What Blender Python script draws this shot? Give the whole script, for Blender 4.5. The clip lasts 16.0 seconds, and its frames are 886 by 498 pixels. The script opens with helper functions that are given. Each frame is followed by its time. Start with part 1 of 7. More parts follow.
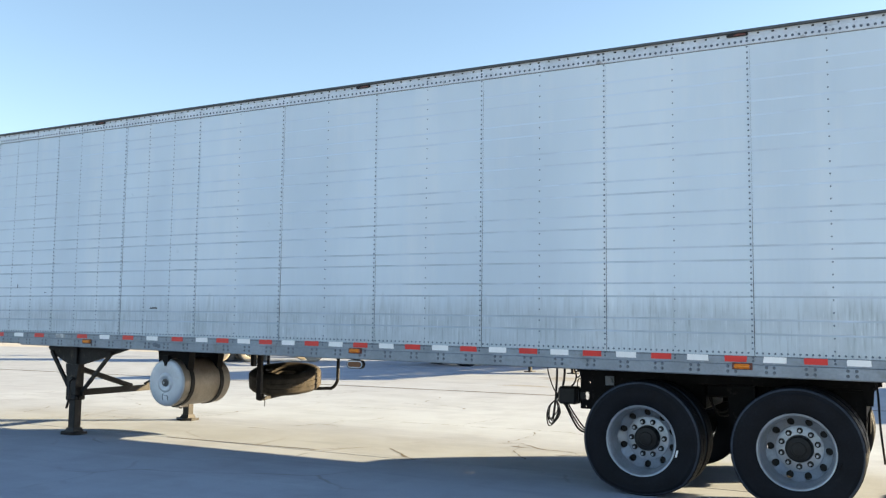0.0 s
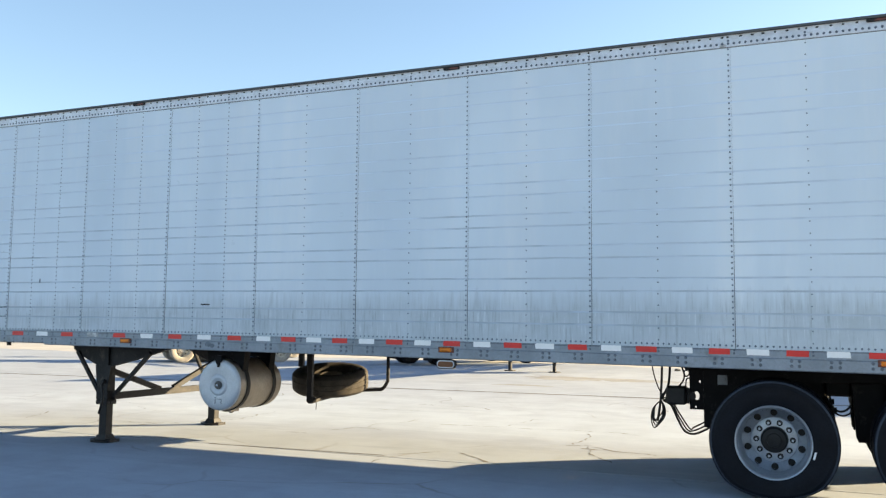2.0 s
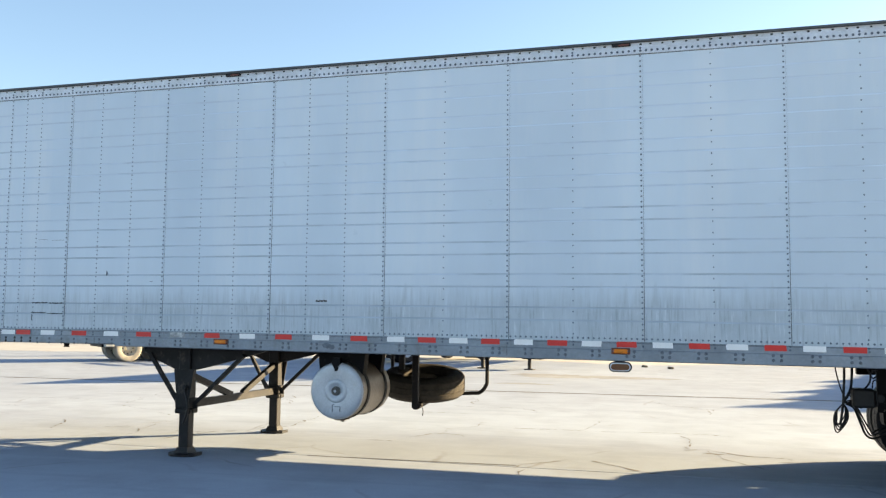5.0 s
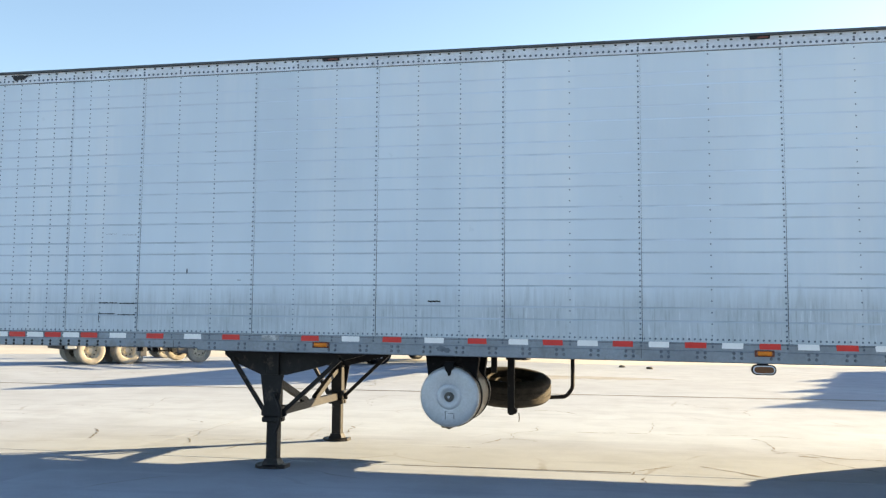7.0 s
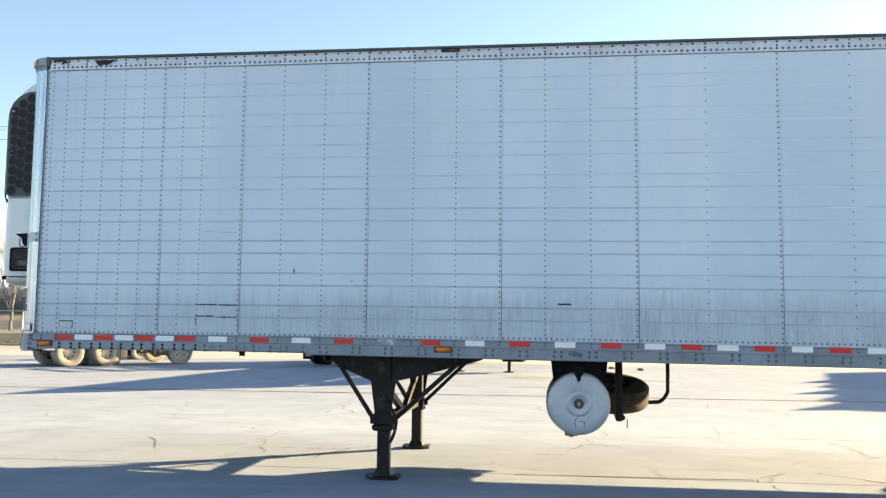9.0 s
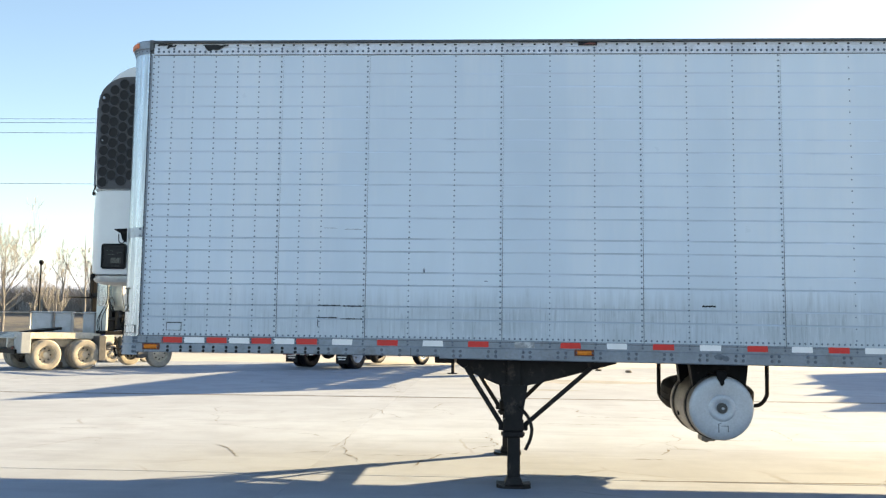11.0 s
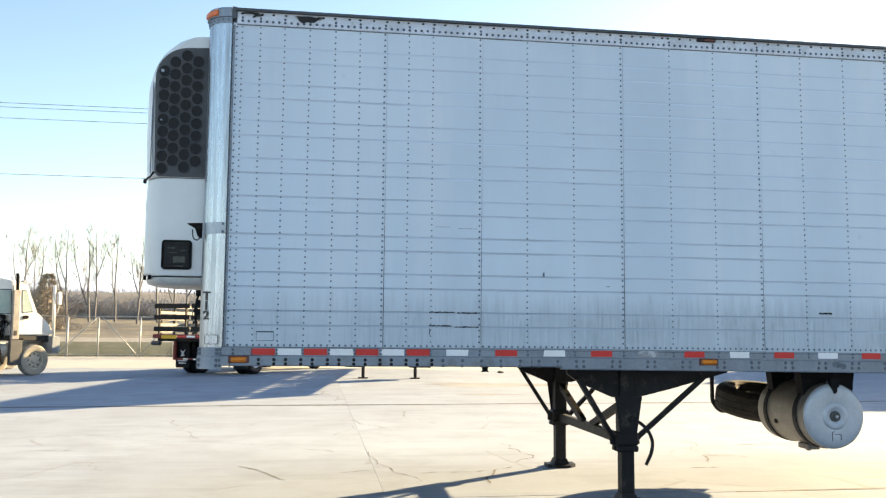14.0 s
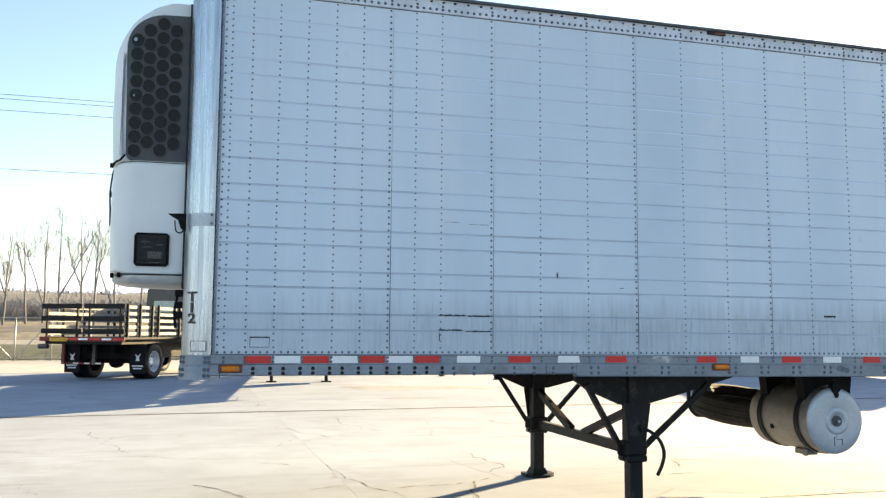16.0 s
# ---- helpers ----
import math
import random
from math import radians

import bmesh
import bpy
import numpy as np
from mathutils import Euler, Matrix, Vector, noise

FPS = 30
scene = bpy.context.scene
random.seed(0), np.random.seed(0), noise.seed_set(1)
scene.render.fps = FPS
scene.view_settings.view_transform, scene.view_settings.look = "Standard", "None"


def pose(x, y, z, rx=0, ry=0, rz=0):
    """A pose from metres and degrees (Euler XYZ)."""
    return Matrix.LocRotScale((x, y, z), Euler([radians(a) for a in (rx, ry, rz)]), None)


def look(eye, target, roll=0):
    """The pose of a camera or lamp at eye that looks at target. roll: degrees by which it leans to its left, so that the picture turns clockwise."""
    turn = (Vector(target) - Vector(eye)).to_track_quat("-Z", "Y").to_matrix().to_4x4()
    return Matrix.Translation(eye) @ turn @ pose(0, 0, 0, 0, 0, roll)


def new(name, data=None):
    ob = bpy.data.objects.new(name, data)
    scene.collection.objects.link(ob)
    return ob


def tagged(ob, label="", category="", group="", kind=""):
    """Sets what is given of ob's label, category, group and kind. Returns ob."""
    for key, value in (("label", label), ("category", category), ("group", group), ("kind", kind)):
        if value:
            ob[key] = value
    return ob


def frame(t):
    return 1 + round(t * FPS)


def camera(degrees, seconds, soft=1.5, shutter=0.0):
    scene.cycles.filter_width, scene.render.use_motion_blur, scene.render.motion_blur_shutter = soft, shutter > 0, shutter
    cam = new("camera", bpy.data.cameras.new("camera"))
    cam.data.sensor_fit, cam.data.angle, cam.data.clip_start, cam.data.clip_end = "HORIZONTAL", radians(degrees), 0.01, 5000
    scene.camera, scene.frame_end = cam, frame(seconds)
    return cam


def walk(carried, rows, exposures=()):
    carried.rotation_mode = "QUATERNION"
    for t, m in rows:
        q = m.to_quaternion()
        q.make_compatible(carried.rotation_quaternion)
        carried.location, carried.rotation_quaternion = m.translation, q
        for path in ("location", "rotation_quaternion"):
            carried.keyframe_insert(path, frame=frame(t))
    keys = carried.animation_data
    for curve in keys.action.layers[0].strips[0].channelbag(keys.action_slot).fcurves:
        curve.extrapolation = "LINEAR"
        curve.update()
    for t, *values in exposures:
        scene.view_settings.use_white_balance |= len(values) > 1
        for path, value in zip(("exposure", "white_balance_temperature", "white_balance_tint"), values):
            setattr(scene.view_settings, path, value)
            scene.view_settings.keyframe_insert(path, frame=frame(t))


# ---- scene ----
cam = camera(54.0, 16.0, soft=1.3)
PATH = [
    (0, (12.645, -7.499, 1.343), (11.717, -5.736, 1.52), 0.7),
    (0.5, (12.201, -7.555, 1.376), (11.336, -5.759, 1.544), 0.5),
    (1, (11.787, -7.624, 1.334), (10.952, -5.815, 1.508), 0.6),
    (1.5, (11.371, -7.673, 1.333), (10.567, -5.85, 1.505), 0.5),
    (2, (10.949, -7.712, 1.306), (10.168, -5.879, 1.483), 0.6),
    (2.5, (10.511, -7.811, 1.295), (9.751, -5.969, 1.474), 0.6),
    (3, (10.063, -7.86, 1.292), (9.351, -5.999, 1.468), 0.5),
    (3.5, (9.599, -7.861, 1.286), (8.929, -5.985, 1.463), 0.6),
    (4, (9.132, -7.923, 1.322), (8.496, -6.035, 1.496), 0.6),
    (4.2, (8.983, -7.897, 1.315), (8.353, -6.006, 1.487), 0.6),
    (6.3, (7.094, -7.786, 1.324), (6.7, -5.833, 1.495), 0.5),
    (6.5, (6.901, -7.797, 1.328), (6.513, -5.842, 1.499), 0.5),
    (7, (6.457, -7.804, 1.313), (6.076, -5.848, 1.484), 0.5),
    (7.5, (6.03, -7.766, 1.33), (5.663, -5.808, 1.501), 0.5),
    (8, (5.607, -7.801, 1.339), (5.264, -5.838, 1.509), 0.4),
    (10.3, (3.563, -7.611, 1.311), (3.43, -5.623, 1.488), 0.7),
    (10.5, (3.379, -7.612, 1.316), (3.252, -5.623, 1.492), 0.6),
    (11, (2.939, -7.568, 1.311), (2.842, -5.578, 1.49), 0.7),
    (11.5, (2.507, -7.481, 1.319), (2.456, -5.49, 1.499), 0.8),
    (12, (2.063, -7.474, 1.326), (2.069, -5.482, 1.507), 0.7),
    (12.5, (1.654, -7.367, 1.317), (1.726, -5.376, 1.498), 0.6),
    (13, (1.25, -7.206, 1.337), (1.379, -5.218, 1.519), 0.7),
    (13.5, (0.873, -7.075, 1.362), (1.079, -5.094, 1.545), 0.6),
    (14, (0.591, -6.835, 1.354), (0.877, -4.864, 1.538), 0.5),
    (14.5, (0.285, -6.592, 1.354), (0.66, -4.636, 1.54), 0.5),
    (15, (0.016, -6.37, 1.366), (0.495, -4.437, 1.555), 0.4),
    (15.5, (-0.127, -6.147, 1.369), (0.416, -4.231, 1.558), 0.4),
    (16, (-0.254, -6.075, 1.377), (0.3, -4.162, 1.564), 0.4),
]
walk(cam, [(t, look(eye, target, roll)) for t, eye, target, roll in PATH], exposures=[(0, 2.49, 6700, 9), (7, 2.52, 6860, 10), (11, 2.56, 6980, 10), (16, 2.52, 6920, 10)])

# ---- world and light: a low sun behind the trailer ----
G = -0.09                      # level of the yard
SUN_AZ, SUN_EL = 54.2, 15.2    # degrees clockwise from +y, and above the horizon
world = bpy.data.worlds.new("sky")
scene.world = world
world.use_nodes = True
wn = world.node_tree.nodes
sky = wn.new("ShaderNodeTexSky")
sky.sky_type = "NISHITA"
sky.sun_disc = False
sky.sun_elevation = radians(SUN_EL)
sky.sun_rotation = radians(SUN_AZ)
sky.air_density, sky.dust_density, sky.ozone_density = 1.0, 0.5, 1.6
wn["Background"].inputs["Strength"].default_value = 0.0555
# haze keeps the low sky white instead of yellow
wl = world.node_tree.links
sky_rgb, sky_out = wn.new("ShaderNodeSeparateColor"), wn.new("ShaderNodeCombineColor")
wl.new(sky.outputs[0], sky_rgb.inputs[0])
wl.new(sky_rgb.outputs[0], sky_out.inputs[0])
for channel, least in ((1, 1.03), (2, 1.12)):
    part_of, most = wn.new("ShaderNodeMath"), wn.new("ShaderNodeMath")
    part_of.operation, most.operation = "MULTIPLY", "MAXIMUM"
    part_of.inputs[1].default_value = least
    wl.new(sky_rgb.outputs[0], part_of.inputs[0])
    wl.new(part_of.outputs[0], most.inputs[0])
    wl.new(sky_rgb.outputs[channel], most.inputs[1])
    wl.new(most.outputs[0], sky_out.inputs[channel])
wl.new(sky_out.outputs[0], wn["Background"].inputs["Color"])
sun_data = bpy.data.lights.new("sun", "SUN")
sun_data.energy, sun_data.angle, sun_data.color = 5.0, radians(0.55), (1.0, 0.784, 0.465)
sun = new("sun", sun_data)
sun_way = Vector((math.sin(radians(SUN_AZ)) * math.cos(radians(SUN_EL)), math.cos(radians(SUN_AZ)) * math.cos(radians(SUN_EL)), math.sin(radians(SUN_EL))))
sun.matrix_world = look(sun_way * 60, (0, 0, 0))


# ---- materials ----
def nodes_of(name):
    m = bpy.data.materials.new(name)
    m.use_nodes = True
    return m, m.node_tree.nodes, m.node_tree.links, m.node_tree.nodes["Principled BSDF"]


def noise_node(n, l, coord, scale, detail=4, rough=0.6, stretch=(1, 1, 1)):
    mp = n.new("ShaderNodeMapping")
    mp.inputs["Scale"].default_value = stretch
    l.new(coord, mp.inputs["Vector"])
    t = n.new("ShaderNodeTexNoise")
    t.inputs["Scale"].default_value = scale
    t.inputs["Detail"].default_value = detail
    t.inputs["Roughness"].default_value = rough
    l.new(mp.outputs[0], t.inputs["Vector"])
    return t.outputs["Fac"]


def ramp(n, l, fac, lo, hi, a=0.0, b=1.0):
    r = n.new("ShaderNodeMapRange")
    r.inputs["From Min"].default_value, r.inputs["From Max"].default_value = lo, hi
    r.inputs["To Min"].default_value, r.inputs["To Max"].default_value = a, b
    l.new(fac, r.inputs["Value"])
    return r.outputs[0]


def mixc(n, l, fac, a, b, mode="MIX"):
    m = n.new("ShaderNodeMix")
    m.data_type, m.blend_type = "RGBA", mode
    for sock, v in ((m.inputs[0], fac), (m.inputs[6], a), (m.inputs[7], b)):
        if isinstance(v, (int, float)):
            sock.default_value = v
        elif isinstance(v, tuple):
            sock.default_value = (*v[:3], 1)
        else:
            l.new(v, sock)
    return m.outputs[2]


def math_node(n, l, op, a, b):
    m = n.new("ShaderNodeMath")
    m.operation = op
    for sock, v in zip(m.inputs, (a, b)):
        if isinstance(v, (int, float)):
            sock.default_value = v
        else:
            l.new(v, sock)
    return m.outputs[0]


def add_bump(n, l, p, height, strength, dist):
    b = n.new("ShaderNodeBump")
    b.inputs["Strength"].default_value, b.inputs["Distance"].default_value = strength, dist
    l.new(height, b.inputs["Height"])
    l.new(b.outputs[0], p.inputs["Normal"])


def surface(name, col, rough=0.5, metal=0.0, var=0.25, scale=2.5, fine=45.0, bump=0.15, dirt=None, dirt_at=(0.55, 0.75), spec=0.5, tint=0.0, speck=0.35):
    """A worn surface: broad and fine variation of colour, patches of dirt and a fine relief."""
    m, n, l, p = nodes_of(name)
    co = n.new("ShaderNodeTexCoord").outputs["Object"]
    broad = noise_node(n, l, co, scale)
    grain = noise_node(n, l, co, fine, 3)
    c = mixc(n, l, ramp(n, l, broad, 0.3, 0.7), tuple(v * (1 - var) for v in col), tuple(min(1, v * (1 + var * 0.6)) for v in col))
    c = mixc(n, l, ramp(n, l, grain, 0.3, 0.7, 0.0, speck), c, tuple(v * 0.6 for v in col))
    if dirt:
        c = mixc(n, l, ramp(n, l, noise_node(n, l, co, scale * 2.3, 6, 0.7), *dirt_at), c, dirt)
    if tint:
        c = mixc(n, l, tint, c, mixc(n, l, n.new("ShaderNodeObjectInfo").outputs["Random"], tuple(v * 0.6 for v in col), tuple(min(1, v * 1.25) for v in col)))
    l.new(c, p.inputs["Base Color"])
    l.new(ramp(n, l, grain, 0.2, 0.8, max(0.02, rough - 0.34 * speck), min(1, rough + 0.34 * speck)), p.inputs["Roughness"])
    p.inputs["Metallic"].default_value = metal
    p.inputs["Specular IOR Level"].default_value = spec
    if bump:
        add_bump(n, l, p, grain, bump, 0.01)
    return m


def panel_material():
    """White-painted aluminium sheet: chalky, with rain streaks and road film along its foot."""
    m, n, l, p = nodes_of("painted_sheet")
    co = n.new("ShaderNodeTexCoord").outputs["Object"]
    sep = n.new("ShaderNodeSeparateXYZ")
    l.new(co, sep.inputs[0])
    broad = noise_node(n, l, co, 0.8, 3, 0.5, (1.0, 1, 0.5))
    fine = noise_node(n, l, co, 90, 2)
    runs = noise_node(n, l, co, 1.0, 5, 0.65, (2.2, 1, 0.22))
    streak = noise_node(n, l, co, 1.0, 3, 0.6, (19, 1, 1.1))
    thread = noise_node(n, l, co, 1.0, 4, 0.65, (46, 1, 2.6))
    clump = noise_node(n, l, co, 1.0, 3, 0.6, (1.5, 1, 0.6))
    film = noise_node(n, l, co, 1.0, 5, 0.6, (3.0, 1, 4.0))
    c = mixc(n, l, ramp(n, l, broad, 0.35, 0.65), (0.535, 0.632, 0.728), (0.632, 0.728, 0.816))
    c = mixc(n, l, ramp(n, l, runs, 0.48, 0.72, 0, 0.35), c, (0.80, 0.81, 0.82))
    tone = n.new("ShaderNodeObjectInfo").outputs["Random"]
    c = mixc(n, l, 0.10, c, mixc(n, l, tone, (0.54, 0.60, 0.665), (0.78, 0.825, 0.87)))
    # road film: an uneven upper edge that hangs in tongues, grey below, with pale washed runs
    edge = math_node(n, l, "ADD", sep.outputs["Z"], ramp(n, l, streak, 0.25, 0.75, -0.11, 0.11))
    low = ramp(n, l, edge, 1.64, 1.46)
    low = math_node(n, l, "MULTIPLY", low, math_node(n, l, "MULTIPLY", ramp(n, l, clump, 0.30, 0.60, 0.55, 1.0), ramp(n, l, sep.outputs["X"], 0.6, 3.0, 0.55, 1.0)))
    haze = ramp(n, l, math_node(n, l, "ADD", sep.outputs["Z"], ramp(n, l, runs, 0.3, 0.7, -0.25, 0.25)), 1.95, 1.35, 0, 0.30)
    c = mixc(n, l, haze, c, (0.47, 0.53, 0.58))
    c = mixc(n, l, math_node(n, l, "MULTIPLY", low, ramp(n, l, film, 0.30, 0.70, 0.35, 0.78)), c, (0.345, 0.402, 0.440))
    c = mixc(n, l, math_node(n, l, "MULTIPLY", low, ramp(n, l, thread, 0.53, 0.66, 0, 0.50)), c, (0.220, 0.263, 0.295))
    c = mixc(n, l, math_node(n, l, "MULTIPLY", low, ramp(n, l, thread, 0.42, 0.34, 0, 0.55)), c, (0.67, 0.73, 0.78))
    l.new(c, p.inputs["Base Color"])
    l.new(ramp(n, l, film, 0.3, 0.7, 0.27, 0.44), p.inputs["Roughness"])
    p.inputs["Specular IOR Level"].default_value = 0.45
    b1 = n.new("ShaderNodeBump")
    b1.inputs["Strength"].default_value, b1.inputs["Distance"].default_value = 0.25, 0.02
    l.new(noise_node(n, l, co, 1.0, 2, 0.4, (2.4, 1, 3.2)), b1.inputs["Height"])
    b2 = n.new("ShaderNodeBump")
    b2.inputs["Strength"].default_value, b2.inputs["Distance"].default_value = 0.05, 0.004
    l.new(fine, b2.inputs["Height"])
    l.new(b1.outputs[0], b2.inputs["Normal"])
    l.new(b2.outputs[0], p.inputs["Normal"])
    return m


def concrete_material():
    """Pale, sun-bleached yard concrete with stains, tyre scuffs and fine pits."""
    m, n, l, p = nodes_of("yard_concrete")
    co = n.new("ShaderNodeTexCoord").outputs["Object"]
    big = noise_node(n, l, co, 0.22, 5, 0.6)
    mid = noise_node(n, l, co, 1.3, 6, 0.65)
    drag = noise_node(n, l, co, 1.0, 5, 0.6, (0.35, 2.6, 1))
    grit = noise_node(n, l, co, 55, 3)
    c = mixc(n, l, ramp(n, l, big, 0.35, 0.68), (0.257, 0.291, 0.354), (0.304, 0.345, 0.421))
    c = mixc(n, l, ramp(n, l, mid, 0.44, 0.68, 0, 0.85), c, (0.227, 0.254, 0.302))
    c = mixc(n, l, ramp(n, l, drag, 0.55, 0.70, 0, 0.55), c, (0.197, 0.222, 0.265))
    c = mixc(n, l, ramp(n, l, drag, 0.42, 0.30, 0, 0.4), c, (0.343, 0.392, 0.480))
    c = mixc(n, l, ramp(n, l, grit, 0.35, 0.7, 0, 0.3), c, (0.186, 0.211, 0.255))
    c = mixc(n, l, 0.10, c, mixc(n, l, n.new("ShaderNodeObjectInfo").outputs["Random"], (0.212, 0.241, 0.295), (0.340, 0.387, 0.475)))
    # hairline cracks that wander over each slab, open in some places only
    rand = n.new("ShaderNodeObjectInfo").outputs["Random"]
    shift = n.new("ShaderNodeVectorMath")
    shift.operation = "ADD"
    wide = n.new("ShaderNodeTexNoise")
    wide.inputs["Scale"].default_value, wide.inputs["Detail"].default_value = 1.1, 5
    l.new(co, wide.inputs["Vector"])
    bent = mixc(n, l, 0.28, co, wide.outputs["Color"])
    l.new(bent, shift.inputs[0])
    l.new(math_node(n, l, "MULTIPLY", rand, 40.0), shift.inputs[1])
    cell = n.new("ShaderNodeTexVoronoi")
    cell.feature = "DISTANCE_TO_EDGE"
    cell.inputs["Scale"].default_value = 0.62
    l.new(shift.outputs[0], cell.inputs["Vector"])
    hair = ramp(n, l, cell.outputs["Distance"], 0.012, 0.004)
    hair = math_node(n, l, "MULTIPLY", hair, ramp(n, l, noise_node(n, l, co, 0.55, 3), 0.52, 0.64, 0, 0.42))
    c = mixc(n, l, hair, c, (0.15, 0.135, 0.115))
    l.new(c, p.inputs["Base Color"])
    p.inputs["Roughness"].default_value = 0.9
    p.inputs["Specular IOR Level"].default_value = 0.10
    b1 = n.new("ShaderNodeBump")
    b1.inputs["Strength"].default_value, b1.inputs["Distance"].default_value = 0.25, 0.03
    l.new(mid, b1.inputs["Height"])
    b2 = n.new("ShaderNodeBump")
    b2.inputs["Strength"].default_value, b2.inputs["Distance"].default_value = 0.3, 0.006
    l.new(grit, b2.inputs["Height"])
    l.new(b1.outputs[0], b2.inputs["Normal"])
    l.new(b2.outputs[0], p.inputs["Normal"])
    return m


def land_material():
    """Winter land beyond the yard: straw-coloured grass, some green, bare soil."""
    m, n, l, p = nodes_of("winter_land")
    co = n.new("ShaderNodeTexCoord").outputs["Object"]
    a = noise_node(n, l, co, 0.12, 5, 0.6, (0.5, 1.6, 1))
    b = noise_node(n, l, co, 6.0, 4, 0.7)
    c = mixc(n, l, ramp(n, l, a, 0.4, 0.62), (0.30, 0.24, 0.13), (0.16, 0.15, 0.07))
    c = mixc(n, l, ramp(n, l, b, 0.35, 0.7, 0, 0.6), c, (0.36, 0.30, 0.18))
    l.new(c, p.inputs["Base Color"])
    p.inputs["Roughness"].default_value = 1.0
    p.inputs["Specular IOR Level"].default_value = 0.1
    add_bump(n, l, p, b, 0.6, 0.1)
    return m


M_PANEL = panel_material()
M_CONC = concrete_material()
M_LAND = land_material()
M_RAIL = surface("weathered_aluminium", (0.245, 0.285, 0.335), 0.46, 0.35, 0.26, 2.2, 40, 0.1, (0.17, 0.185, 0.20), (0.54, 0.70))
M_TRAY = surface("grey_tray_metal", (0.42, 0.42, 0.41), 0.45, 0.4, 0.2, 4.0, 40, 0.05)
M_TOPRAIL = surface("top_rail_aluminium", (0.65, 0.69, 0.755), 0.45, 0.25, 0.2, 4.0, 40, 0.1, (0.30, 0.29, 0.28), (0.60, 0.72))


def post_material():
    """Bare rolled aluminium with fine upright scratches and grey runs of dirt."""
    m, n, l, p = nodes_of("polished_aluminium")
    co = n.new("ShaderNodeTexCoord").outputs["Object"]
    run = noise_node(n, l, co, 1.0, 4, 0.6, (26, 26, 0.9))
    brush = noise_node(n, l, co, 1.0, 3, 0.6, (90, 90, 1.6))
    blot = noise_node(n, l, co, 2.2, 4)
    c = mixc(n, l, ramp(n, l, blot, 0.3, 0.7), (0.37, 0.405, 0.45), (0.46, 0.50, 0.545))
    c = mixc(n, l, ramp(n, l, run, 0.50, 0.70, 0, 0.72), c, (0.17, 0.180, 0.195))
    c = mixc(n, l, ramp(n, l, brush, 0.5, 0.7, 0, 0.3), c, (0.52, 0.55, 0.58))
    l.new(c, p.inputs["Base Color"])
    l.new(ramp(n, l, run, 0.3, 0.7, 0.20, 0.36), p.inputs["Roughness"])
    p.inputs["Metallic"].default_value = 0.85
    add_bump(n, l, p, brush, 0.06, 0.01)
    return m


M_POST = post_material()
M_BAND = surface("riveted_band", (0.40, 0.44, 0.485), 0.42, 0.55, 0.15, 6, 50, 0.06, (0.30, 0.32, 0.34), (0.56, 0.72))
M_WIRE = surface("dull_fence_wire", (0.15, 0.15, 0.145), 0.65, 0.3, 0.2, 6, 60, 0.0)
M_PLATE = surface("dark_grey_plate", (0.085, 0.083, 0.082), 0.55, 0.2, 0.25, 4, 40, 0.1, (0.20, 0.18, 0.15), (0.60, 0.75))
M_MUFFLER = surface("weathered_muffler", (0.34, 0.31, 0.28), 0.5, 0.3, 0.3, 5, 40, 0.1, (0.20, 0.14, 0.10), (0.58, 0.72))
M_DIRT = surface("sandy_dust", (0.345, 0.345, 0.345), 0.95, 0.0, 0.15, 0.35, 14, 0.15, (0.285, 0.275, 0.26), (0.50, 0.66))
M_CABGREY = surface("chalky_pale_cab", (0.50, 0.54, 0.53), 0.5, 0.0, 0.16, 2, 50, 0.06, (0.34, 0.35, 0.34), (0.56, 0.74))
M_DARKCAB = surface("cab_backlit_shade", (0.055, 0.052, 0.050), 0.45, 0.0, 0.3, 3, 40, 0.05)
M_RIVET = surface("dull_rivet_steel", (0.115, 0.145, 0.192), 0.6, 0.2, 0.3, 8, 60, 0.0)
M_RIVET_B = surface("painted_rivet", (0.150, 0.195, 0.262), 0.5, 0.1, 0.35, 8, 60, 0.0)
M_BOLT = surface("rail_bolt_steel", (0.15, 0.165, 0.19), 0.45, 0.4, 0.3, 8, 60, 0.0)
M_ROOF = surface("roof_edge", (0.085, 0.100, 0.112), 0.6, 0.1, 0.3, 3, 40, 0.1)
M_RED = surface("red_reflective_tape", (0.68, 0.018, 0.016), 0.35, 0.0, 0.15, 6, 80, 0.05, (0.36, 0.03, 0.03), (0.64, 0.9), speck=0.15)
M_WHITE_T = surface("white_reflective_tape", (0.86, 0.86, 0.86), 0.35, 0.0, 0.08, 6, 80, 0.05, (0.55, 0.55, 0.54), (0.66, 0.9), speck=0.12)
M_DIRTY_T = surface("worn_reflective_tape", (0.50, 0.51, 0.52), 0.5, 0.0, 0.3, 9, 60, 0.1, (0.25, 0.26, 0.27), (0.45, 0.55))
M_AMBER = surface("amber_lens", (0.80, 0.24, 0.012), 0.42, 0.0, 0.25, 25, 90, 0.05)
M_CAPLAMP = surface("orange_cap_lens", (0.72, 0.16, 0.03), 0.35, 0.0, 0.25, 25, 90, 0.05)


